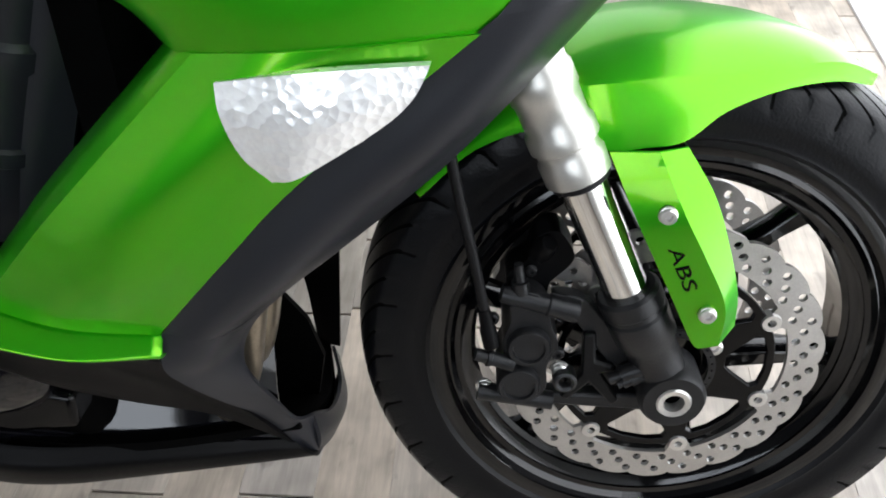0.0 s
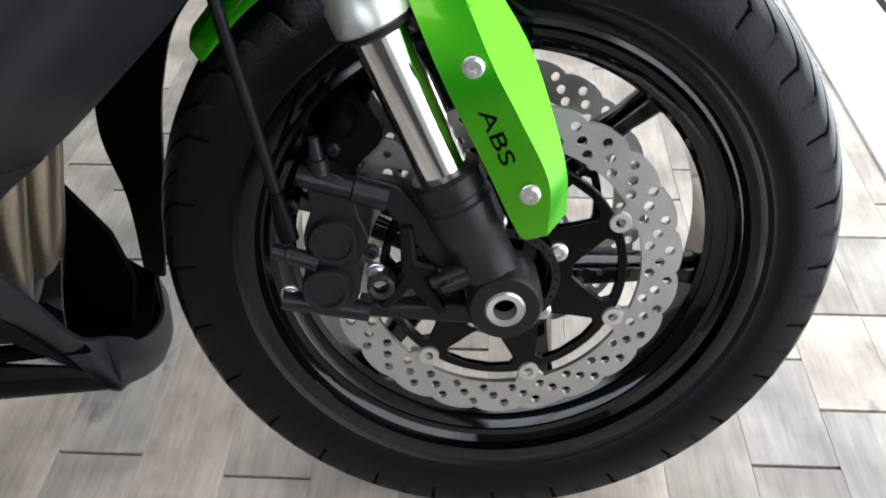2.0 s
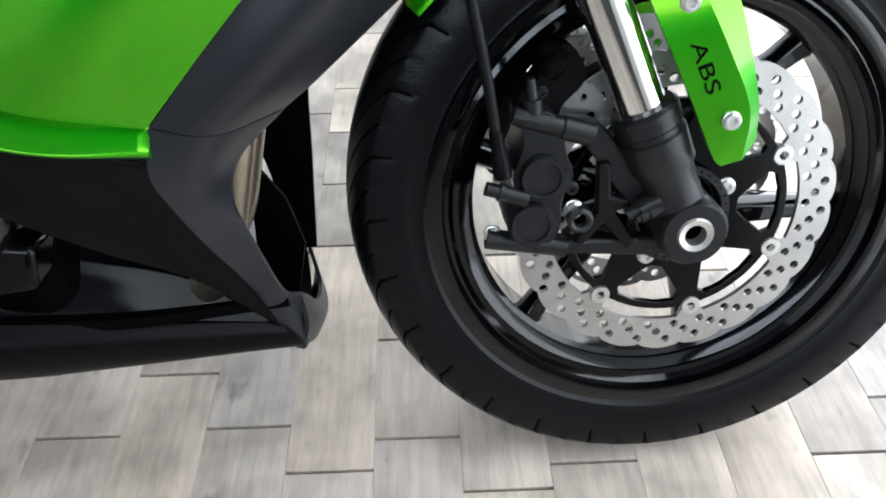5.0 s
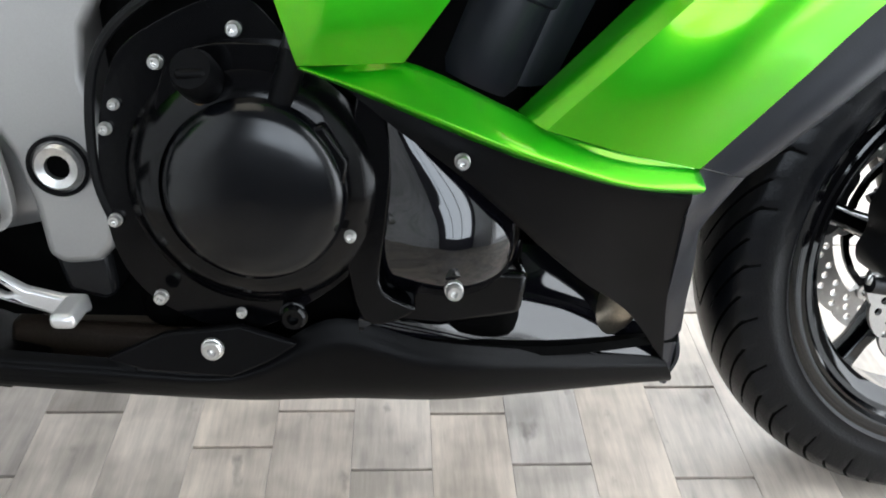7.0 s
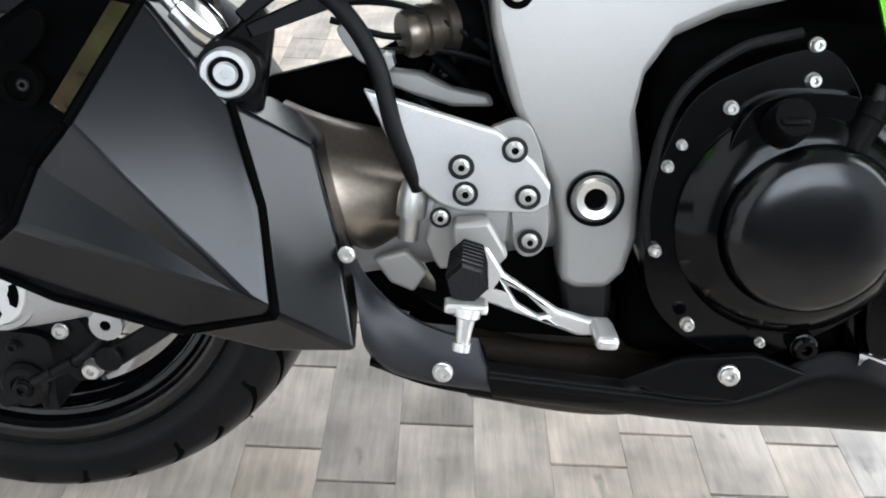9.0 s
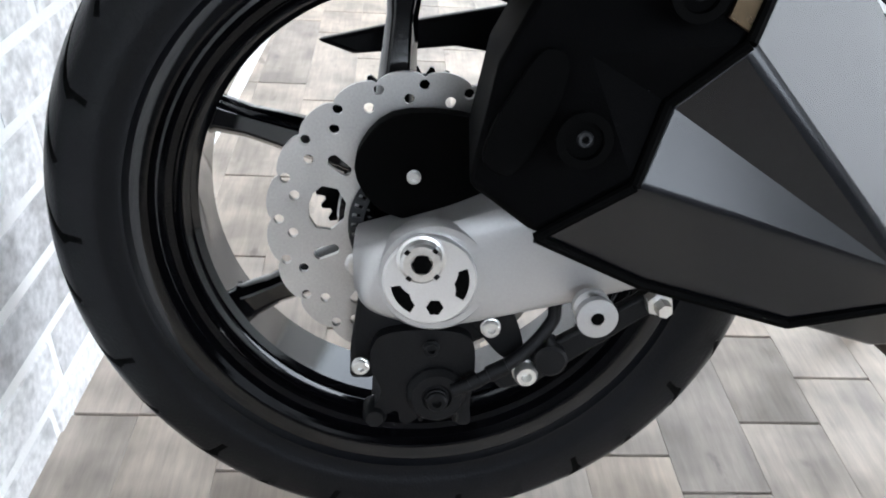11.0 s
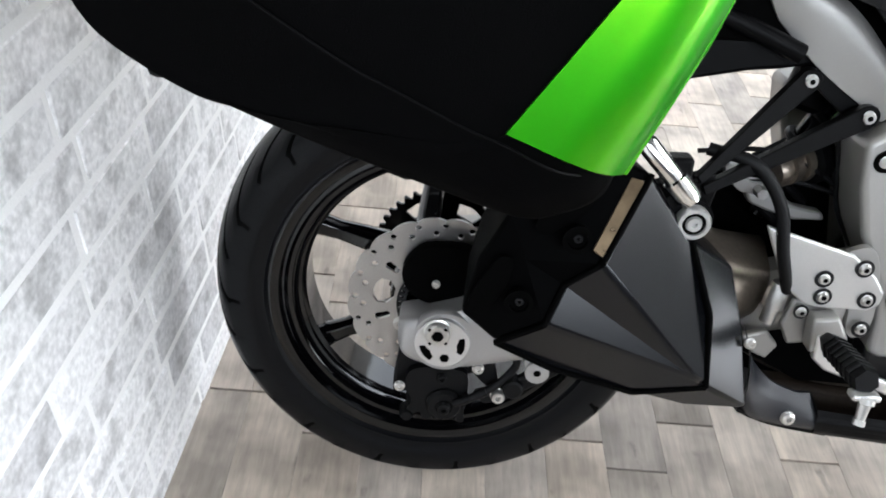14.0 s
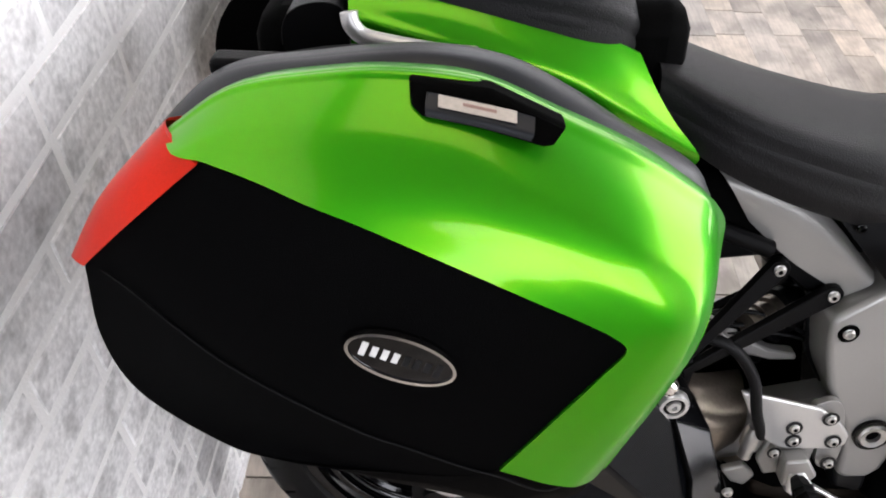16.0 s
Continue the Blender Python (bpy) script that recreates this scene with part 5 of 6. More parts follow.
    strut((0.391, 0.662), (0.276, 0.558), 0.156, 0.204, 0.0135, 0.0055)
    strut((0.462, 0.625), (0.282, 0.548), 0.160, 0.206, 0.0135, 0.0055)
    part("strut_foot", slab(flat([(0.380, 0.672), (0.400, 0.676), (0.474, 0.636), (0.474, 0.612), (0.452, 0.612)], 0.146), 0.01), BLACK, bike, "black strut foot", bevel=0.003)
    pp = part("passenger_footrest", turned(V(0.204, 0.222, 0.610), V(0.264, 0.226, 0.545), [(0, 0.009), (0.05, 0.0115), (0.62, 0.0115), (0.64, 0.0145), (0.9, 0.0145), (1, 0.012)], 20), CHROME, bike, "folded alloy passenger footrest")
    part("peg_hinge", box(0.232, 0.262, 0.196, 0.222, 0.556, 0.590), BLACK, pp, bevel=0.004)
    part("case_knob", lathe([(0.0195, 0.222), (0.0195, 0.230), (0.0175, 0.2335), (0.0135, 0.2335), (0.0125, 0.230), (0.0085, 0.230), (0.0080, 0.234), (0.0035, 0.234), (0.0030, 0.230), (0.0, 0.230)], 0.270, 0.519, 36, closed=False), ALU_BRIGHT, pp, "bright ringed mounting knob")
    part("knob_groove", slab(ring_of(0.270, 0.519, 0.0128, 30, 0.2312), 0.001, [ring_of(0.270, 0.519, 0.0092, 30, 0.2312)]), ENGINE, pp)
    part("knob_body", lathe([(0.024, 0.19), (0.024, 0.221), (0.0, 0.221)], 0.270, 0.519, 30, closed=False), BLACK, pp)
    part("knob_arm", slab(flat([(0.252, 0.535), (0.292, 0.568), (0.300, 0.55), (0.292, 0.505), (0.285, 0.470), (0.270, 0.470), (0.262, 0.500)], 0.200), 0.014), BLACK, pp, bevel=0.003)


def shock_and_swingarm():
    s = part("shock_absorber", turned(V(0.40, 0.03, 0.46), V(0.50, 0.03, 0.66), [(0, 0.018), (0.3, 0.018), (0.31, 0.03), (1, 0.03)], 24), ENGINE, bike, "rear shock absorber")
    turns = [V(0.40 + 0.1 * t + 0.034 * math.cos(t * 34) * 0.9, 0.03 + 0.034 * math.sin(t * 34), 0.46 + 0.2 * t - 0.034 * math.cos(t * 34) * 0.45) for t in (k / 90 for k in range(91))]
    part("spring", tube(turns, 0.0055, 8, 181), BLACK, s)
    part("preload_collar", turned(V(0.380, 0.088, 0.538), V(0.424, 0.066, 0.548), [(0, 0.019), (0.1, 0.022), (0.22, 0.022), (0.25, 0.019), (0.36, 0.019), (0.39, 0.023), (0.60, 0.023), (0.63, 0.020), (0.72, 0.020), (0.75, 0.025), (1, 0.025)], 32), CHAMBER, s, "brass-tinted preload collar")
    part("spring_seat", turned(V(0.422, 0.068, 0.547), V(0.480, 0.040, 0.560), [(0, 0.024), (0.08, 0.031), (0.3, 0.031), (0.34, 0.027), (0.6, 0.027), (0.64, 0.032), (1, 0.032)], 28), BLACK, s, "black spring seat")
    part("shock_reservoir", turned(V(0.428, 0.02, 0.600), V(0.446, 0.02, 0.690), [(0, 0.026), (0.08, 0.032), (0.9, 0.032), (1, 0.028)], 24), BLACK, s, "black shock reservoir")
    part("linkage_cover", slab(flat(rounded([(0.322, 0.540), (0.338, 0.545), (0.353, 0.526), (0.374, 0.523), (0.364, 0.511), (0.342, 0.514)], 24), 0.095), 0.02), ALU, bike, "silver cast linkage bracket", bevel=0.004)
    part("linkage_plate", slab(flat([(0.360, 0.506), (0.398, 0.504), (0.427, 0.491), (0.462, 0.486), (0.466, 0.476), (0.428, 0.474), (0.395, 0.482), (0.366, 0.492)], 0.080), 0.02), ALU, bike, "silver cast linkage plate", bevel=0.004)
    part("linkage_nut", turned(V(0.368, 0.095, 0.516), V(0.368, 0.112, 0.516), [(0, 0.008), (1, 0.007)], 6), BOLT, bike)
    a = part("swingarm", loft([
        [V(-0.048, 0.112, 0.312), V(-0.030, 0.118, 0.320), V(0.018, 0.120, 0.336), V(0.090, 0.120, 0.362), V(0.25, 0.118, 0.385), V(0.56, 0.11, 0.455)],
        [V(-0.050, 0.124, 0.308), V(-0.032, 0.136, 0.314), V(0.018, 0.137, 0.328), V(0.090, 0.138, 0.346), V(0.25, 0.135, 0.362), V(0.56, 0.125, 0.425)],
        [V(-0.049, 0.124, 0.280), V(-0.036, 0.136, 0.268), V(0.018, 0.137, 0.260), V(0.090, 0.138, 0.276), V(0.25, 0.135, 0.315), V(0.56, 0.125, 0.38)],
        [V(-0.046, 0.112, 0.272), V(-0.022, 0.118, 0.254), V(0.018, 0.120, 0.250), V(0.090, 0.120, 0.264), V(0.25, 0.118, 0.300), V(0.56, 0.11, 0.36)]], 40, 14, 0.035), SWING, bike, "silver-grey cast alloy swingarm", bevel=0.004)
    part("axle_boss", lathe([(0.0440, 0.126), (0.0440, 0.135), (0.0410, 0.139), (0.0360, 0.139), (0.0360, 0.126)], 0.010, 0.2935, 48), SWING, a)
    part("far_swingarm", slab([(u, -0.10, h) for u, h in ((-0.05, 0.34), (0.10, 0.36), (0.56, 0.45), (0.56, 0.37), (0.1, 0.28), (-0.05, 0.28))], 0.03), ALU, a)
    w = part("axle_adjuster", lathe([(0.0350, 0.130), (0.0350, 0.1405), (0.0335, 0.142), (0.0, 0.142)], 0.007, 0.2925, 56, closed=False), ALU_BRIGHT, a, "pale alloy axle adjuster disc with three slots", angle=30)
    for k, (ang, r) in enumerate(((216, 0.030), (-4, 0.030))):
        pts = []
        for i in range(9):
            b = radians(ang - 26 + 52 * i / 8)
            pts.append((0.007 + 0.029 * math.cos(b), 0.1424, 0.2925 + 0.029 * math.sin(b)))
        for i in range(9):
            b = radians(ang + 26 - 52 * i / 8)
            rr = 0.018 + 0.004 * abs(i - 4) / 4
            pts.append((0.007 + rr * math.cos(b), 0.1424, 0.2925 + rr * math.sin(b)))
        # slots are dark slabs on the disc, their shade painted in
        part("adjuster_slot", slab(pts, 0.001), ENGINE_DARK, w)
    part("adjuster_slot", slab(ring_of(0.0115, 0.2715, 0.0065, 6, 0.1424), 0.001), ENGINE_DARK, w)
    nut = part("axle_nut", lathe([(0.0180, 0.141), (0.0180, 0.1445), (0.0158, 0.1455), (0.0154, 0.153), (0.0135, 0.155), (0.0078, 0.155), (0.0072, 0.148), (0.0, 0.148)], 0.0, 0.311, 30, closed=False), BOLT, a, "castellated steel axle nut")
    # dark plate over the nut's centre in place of shade in the bore
    part("axle_bore", slab(ring_of(0.0, 0.311, 0.0074, 6, 0.1556), 0.001), ENGINE_DARK, nut)
    for k in range(4):
        ang = radians(90 * k + 50)
        part("nut_slot", slab([(0.0 + q * math.cos(ang) - s * math.sin(ang), 0.1556, 0.311 + q * math.sin(ang) + s * math.cos(ang)) for q, s in ((0.0125, -0.0019), (0.0156, -0.0019), (0.0156, 0.0019), (0.0125, 0.0019))], 0.001), ENGINE, nut)
    # rear caliper below the axle: cast body with a finned lower half and two slide lugs
    c = part("rear_caliper", slab(flat(rounded([(-0.028, 0.234), (0.012, 0.240), (0.042, 0.234), (0.048, 0.208), (0.046, 0.172), (0.047, 0.156), (0.038, 0.154), (0.026, 0.163), (0.008, 0.162), (-0.003, 0.154), (-0.010, 0.156), (-0.014, 0.166), (-0.030, 0.158), (-0.034, 0.164), (-0.026, 0.184), (-0.036, 0.208)], 64), 0.118), 0.058), REAR_CAST, bike, "dark cast rear brake caliper", bevel=0.006)
    part("piston_housing", lathe([(0.024, 0.112), (0.024, 0.122), (0.020, 0.127), (0.012, 0.127), (0.010, 0.124), (0.0, 0.124)], 0.018, 0.184, 32, closed=False), REAR_CAST, c)
    part("caliper_bracket", slab(flat([(-0.052, 0.214), (-0.046, 0.262), (-0.02, 0.276), (0.05, 0.262), (0.062, 0.230), (0.03, 0.214), (-0.020, 0.206), (-0.034, 0.188), (-0.052, 0.188)], 0.106), 0.02), REAR_CAST, c, bevel=0.004)
    part("slide_lug", turned(V(-0.031, 0.10, 0.160), V(-0.031, 0.122, 0.160), [(0, 0.010), (0.7, 0.010), (1, 0.007)], 20), REAR_CAST, c)
    for u, o, h, q, m in ((-0.043, 0.124, 0.208, 0.0075, BOLT), (0.018, 0.132, 0.182, 0.010, REAR_CAST), (0.012, 0.126, 0.226, 0.007, REAR_CAST)):
        part("caliper_screw", bolt_mesh(u, o, h, q), m, c)
    for k in range(3):
        part("caliper_rib", box(0.004 + 0.014 * k, 0.009 + 0.014 * k, 0.112, 0.1215, 0.158, 0.176), REAR_CAST, c, bevel=0.002)
    hose = part("rear_hose", tube([V(0.030, 0.128, 0.192), V(0.052, 0.128, 0.203), V(0.084, 0.124, 0.224), V(0.106, 0.118, 0.250), V(0.112, 0.114, 0.272), V(0.16, 0.110, 0.31)], 0.0055, 10, 30), RUBBER, bike, "black rear brake hose")
    part("hose_fitting", turned(V(0.036, 0.129, 0.195), V(0.072, 0.127, 0.215), [(0, 0.0045), (0.2, 0.0045), (0.21, 0.0065), (0.4, 0.0065), (0.41, 0.0048), (0.6, 0.0048), (0.61, 0.0068), (1, 0.0068)], 12), REAR_CAST, hose)
    stay = part("caliper_stay", slab(flat(rounded([(0.040, 0.252), (0.070, 0.256), (0.082, 0.240), (0.086, 0.218), (0.074, 0.212), (0.058, 0.226)], 24), 0.112), 0.014), REAR_CAST, bike, "dark cast stay beside the caliper", bevel=0.003)
    part("stay_screw", bolt_mesh(0.058, 0.122, 0.243, 0.0085), BOLT, stay)
    r = part("torque_arm", slab(flat([(0.055, 0.204), (0.090, 0.219), (0.140, 0.252), (0.205, 0.296), (0.212, 0.282), (0.150, 0.234), (0.098, 0.196), (0.07, 0.188)], 0.120), 0.012), REAR_CAST, bike, "grey torque arm", bevel=0.003)
    part("torque_nut", turned(V(0.186, 0.118, 0.272), V(0.188, 0.138, 0.270), [(0, 0.011), (0.45, 0.011), (0.5, 0.0065), (1, 0.006)], 6), BOLT, r)
    part("torque_bush", lathe([(0.0135, 0.106), (0.0135, 0.128), (0.0110, 0.130), (0.006, 0.130)], 0.106, 0.220, 24, closed=False), REAR_CAST, r)
    part("torque_bolt", bolt_mesh(0.088, 0.130, 0.206, 0.011, proud=0.9), BOLT, r)
    part("stand_bobbin", lathe([(0.0140, 0.148), (0.0140, 0.154), (0.010, 0.157), (0.010, 0.162), (0.0150, 0.165), (0.0150, 0.172), (0.0050, 0.173), (0.0045, 0.167), (0.0, 0.167)], 0.126, 0.280, 32, closed=False), SWING, a, "round alloy stand bobbin")
    # dark plate for the shade in the bobbin's bore
    part("bobbin_bore", slab(ring_of(0.126, 0.280, 0.0046, 20, 0.1725), 0.001), ENGINE_DARK, a)
    part("sensor_bracket", slab(flat(rounded([(-0.05, 0.372), (-0.02, 0.405), (0.05, 0.40), (0.07, 0.36), (0.05, 0.33), (-0.01, 0.325), (-0.04, 0.340)], 30), 0.100), 0.02), ENGINE_DARK, bike, "black caliper carrier", bevel=0.004)
    part("sensor_screw", bolt_mesh(-0.007, 0.121, 0.364, 0.0055), BOLT, bike)
    part("chain_guard", slab([(u, -0.08, h) for u, h in ((-0.094, 0.430), (-0.060, 0.419), (0.034, 0.430), (0.075, 0.425), (0.22, 0.440), (0.22, 0.500), (0.068, 0.466), (-0.030, 0.446))], 0.02), BLACK, bike, "black chain guard", bevel=0.004)
    part("tail_hugger", loft([
        [V(0.22, 0.08, 0.510), V(0.22, 0.0, 0.540), V(0.22, -0.08, 0.510)],
        [V(0.12, 0.085, 0.560), V(0.12, 0.0, 0.602), V(0.12, -0.085, 0.560)],
        [V(0.00, 0.085, 0.585), V(0.00, 0.0, 0.630), V(0.00, -0.085, 0.585)]], 12, 12, 0.004, inward=(0, 0, -1)), BLACK, bike, "black inner rear mudguard")


def exhaust():
    LINE[0] = None
    R1, R2, R3, R4 = (0.200, 0.226, 0.572), (0.156, 0.272, 0.488), (0.107, 0.271, 0.410), (0.060, 0.250, 0.371)
    X = (0.123, 0.258, 0.453)
    F1, F2, F3, F4 = (0.259, 0.222, 0.498), (0.2865, 0.250, 0.4265), (0.297, 0.264, 0.343), (0.221, 0.250, 0.319)
    K, B1 = (0.283, 0.273, 0.356), (0.125, 0.252, 0.344)

    def faceted(front, depth):
        bm = bmesh.new()
        vs = {}
        for poly in front:
            for p in poly:
                if p not in vs:
                    vs[p] = bm.verts.new(V(*p))
        for poly in front:
            bm.faces.new([vs[p] for p in poly])
        bmesh.ops.recalc_face_normals(bm, faces=bm.faces)
        rim = [e for e in bm.edges if e.is_boundary]
        new_geom = bmesh.ops.extrude_edge_only(bm, edges=rim)["geom"]
        mid = sum((Vector(V(*p)) for p in vs), Vector()) / len(vs)
        for g in new_geom:
            if isinstance(g, bmesh.types.BMVert):
                g.co = Vector((g.co.x + (mid.x - g.co.x) * 0.12, g.co.y + depth, g.co.z + (mid.z - g.co.z) * 0.12))
        edges = [e for e in bm.edges if e.is_boundary]
        bmesh.ops.holes_fill(bm, edges=edges, sides=0)
        return bm

    e = part("silencer", faceted([(R1, R2, K, F1), (F1, K, F3, F2), (R2, X, K), (X, R3, K), (R3, R4, B1, F4, F3, K)], 0.13), EXHAUST, bike, "faceted satin dark grey exhaust silencer", bevel=0.005, segments=3, angle=25)
    # seams
    for pts in ((R1, R2, X, R3, R4), (F1, F2, F3, F4, B1, R4)):
        for p, q in zip(pts, pts[1:]):
            part("seam", rod(V(p[0], p[1] + 0.001, p[2]), V(q[0], q[1] + 0.001, q[2]), 0.0034, 8), ENGINE_DARK, e)
    C1, C2, C3 = (0.318, 0.200, 0.462), (0.341, 0.222, 0.390), (0.358, 0.246, 0.305)
    part("silencer_nose", faceted([(F1, F2, C2, C1), (F2, F3, C3, C2), (F3, F4, (0.288, 0.235, 0.296), C3)], 0.11), EXHAUST, e, "blue-grey silencer nose", bevel=0.004, segments=3, angle=25)
    W, N1, N2, N3, N4 = (0.080, 0.252, 0.476), (0.150, 0.222, 0.590), (0.060, 0.240, 0.524), (0.032, 0.243, 0.468), (0.020, 0.236, 0.396)
    cap = part("silencer_cap", faceted([(R1, R2, W, N2, N1), (R2, X, W), (X, R3, W), (W, R3, R4, N4), (N2, W, N4, N3)], 0.12), BLACK_SOFT, e, "black plastic end cap with deep slots", bevel=0.005, angle=20)
    # dark slabs on the cap paint the shade of its deep slots
    part("cap_slot", slab([(u, 0.2545, h) for u, h in rounded([(0.054, 0.478), (0.068, 0.474), (0.066, 0.452), (0.056, 0.428), (0.042, 0.408), (0.026, 0.416), (0.030, 0.436), (0.042, 0.460)], 32)], 0.006), ENGINE_DARK, cap, bevel=0.002)
    part("cap_slot", slab([(u, 0.2560, h) for u, h in rounded([(0.086, 0.524), (0.128, 0.560), (0.140, 0.556), (0.134, 0.536), (0.098, 0.508)], 24)], 0.006), ENGINE_DARK, cap, bevel=0.002)
    for u, o, h in ((0.077, 0.272, 0.434), (0.127, 0.272, 0.512)):
        well = part("cap_recess", lathe([(0.0135, o - 0.012), (0.0155, o), (0.0105, o), (0.0100, o - 0.004), (0.0, o - 0.004)], u, h, 24, closed=False), ENGINE_DARK, cap)
        part("cap_screw", bolt_mesh(u + 0.001, o - 0.003, h, 0.0055), CALIPER, well)
    band = []
    for k in (0.08, 0.94):
        q = [R1[i] + (R2[i] - R1[i]) * k for i in range(3)]
        band.append((q[0] - 0.003, q[1] + 0.001, q[2]))
    part("tail_band", slab([band[0], (band[0][0] - 0.014, band[0][1] - 0.001, band[0][2] + 0.003), (band[1][0] - 0.011, band[1][1] - 0.002, band[1][2] + 0.007), band[1]], 0.004), BAND, cap, "heat-browned steel band", bevel=0.001)
    LINE[0] = body_line
    part("catalyser", loft([
        [V(0.285, 0.10, 0.470), V(0.330, 0.13, 0.462), V(0.410, 0.10, 0.440)],
        [V(0.290, 0.15, 0.452), V(0.335, 0.17, 0.430), V(0.405, 0.15, 0.415)],
        [V(0.320, 0.16, 0.385), V(0.350, 0.175, 0.370), V(0.395, 0.15, 0.365)],
        [V(0.345, 0.12, 0.340), V(0.370, 0.13, 0.335), V(0.395, 0.11, 0.330)]], 20, 20, 0.02), CHAMBER, bike, "dull steel exhaust chamber with browned edges")
    # heat shield and rear end of the belly pan
    g = part("heat_shield", loft([
        [V(0.352, 0.235, 0.395), V(0.372, 0.228, 0.350), V(0.402, 0.220, 0.316), V(0.440, 0.214, 0.296), V(0.466, 0.206, 0.290)],
        [V(0.362, 0.246, 0.360), V(0.382, 0.236, 0.318), V(0.410, 0.228, 0.290), V(0.445, 0.222, 0.274), V(0.476, 0.216, 0.262)],
        [V(0.368, 0.246, 0.306), V(0.386, 0.238, 0.280), V(0.412, 0.228, 0.262), V(0.446, 0.222, 0.252), V(0.480, 0.218, 0.250)],
        [V(0.372, 0.215, 0.272), V(0.388, 0.212, 0.254), V(0.415, 0.208, 0.244), V(0.448, 0.205, 0.238), V(0.484, 0.204, 0.232)]], 24, 16, 0.005), GREY, bike, "matt grey exhaust heat shield")
    part("shield_screw", bolt_mesh(0.435, 0.232, 0.266, 0.0095), BOLT, g)
    part("shield_screw", bolt_mesh(0.357, 0.250, 0.380, 0.0072), BOLT, g)
    part("pan_tail", loft([
        [V(0.466, 0.206, 0.292), V(0.482, 0.210, 0.262), V(0.560, 0.212, 0.256), V(0.605, 0.212, 0.264)],
        [V(0.474, 0.216, 0.275), V(0.486, 0.219, 0.255), V(0.560, 0.220, 0.249), V(0.61, 0.218, 0.255)],
        [V(0.476, 0.218, 0.262), V(0.486, 0.218, 0.245), V(0.560, 0.220, 0.240), V(0.615, 0.218, 0.245)]], 24, 8, 0.004), BLACK, g)
    # black sheet added to close the gap under the heat shield
    part("pan_gap_fill", loft([
        [V(0.372, 0.225, 0.268), V(0.425, 0.212, 0.242), V(0.500, 0.206, 0.228)],
        [V(0.372, 0.130, 0.250), V(0.425, 0.130, 0.228), V(0.500, 0.130, 0.216)],
        [V(0.372, -0.02, 0.240), V(0.425, -0.02, 0.222), V(0.500, -0.02, 0.210)]], 12, 12, 0.004, inward=(0, 0, 1)), BLACK, g)
    part("link_pipe", tube([V(0.70, 0.09, 0.24), V(0.60, 0.10, 0.262), V(0.52, 0.11, 0.272), V(0.44, 0.11, 0.295), V(0.38, 0.12, 0.350)], 0.024, 18, 30), HEADER, bike, "heat-tinted link pipe")
    # dark filler behind the foot controls: added plates that stand in for shade
    part("shade_plate", slab(flat([(0.400, 0.245), (0.620, 0.236), (0.620, 0.300), (0.420, 0.312)], 0.088), 0.02), ENGINE_DARK, bike, "added black plate standing in for shade")
    part("shade_plate", slab(flat([(0.300, 0.350), (0.420, 0.360), (0.460, 0.280), (0.440, 0.245), (0.370, 0.262), (0.330, 0.300)], 0.085), 0.02), ENGINE_DARK, bike, "added black plate standing in for shade")
    part("shade_plate", slab(flat([(0.380, 0.350), (0.470, 0.375), (0.545, 0.345), (0.610, 0.290), (0.60, 0.262), (0.480, 0.262), (0.400, 0.300)], 0.135), 0.02), ENGINE_DARK, bike, "added black plate standing in for shade")
    part("shade_plate", slab(flat([(0.25, 0.48), (0.37, 0.515), (0.44, 0.56), (0.50, 0.50), (0.53, 0.36), (0.60, 0.28), (0.40, 0.28), (0.28, 0.42)], 0.04), 0.02), ENGINE_DARK, bike, "added black plate standing in for shade")


frame_and_pegs()
exhaust()
LINE[0] = None
shock_and_swingarm()

# hard case, tail and seat


def face_o(u, h):
    """How far out the case's lid bulges."""
    return 0.472 - 10.0 * max(0.0, h - 0.78) ** 3 - 1.2 * max(0.0, -0.1 - u) ** 2 - 1.2 * max(0.0, 0.70 - h) ** 2 - 1.5 * max(0.0, u - 0.10) ** 2


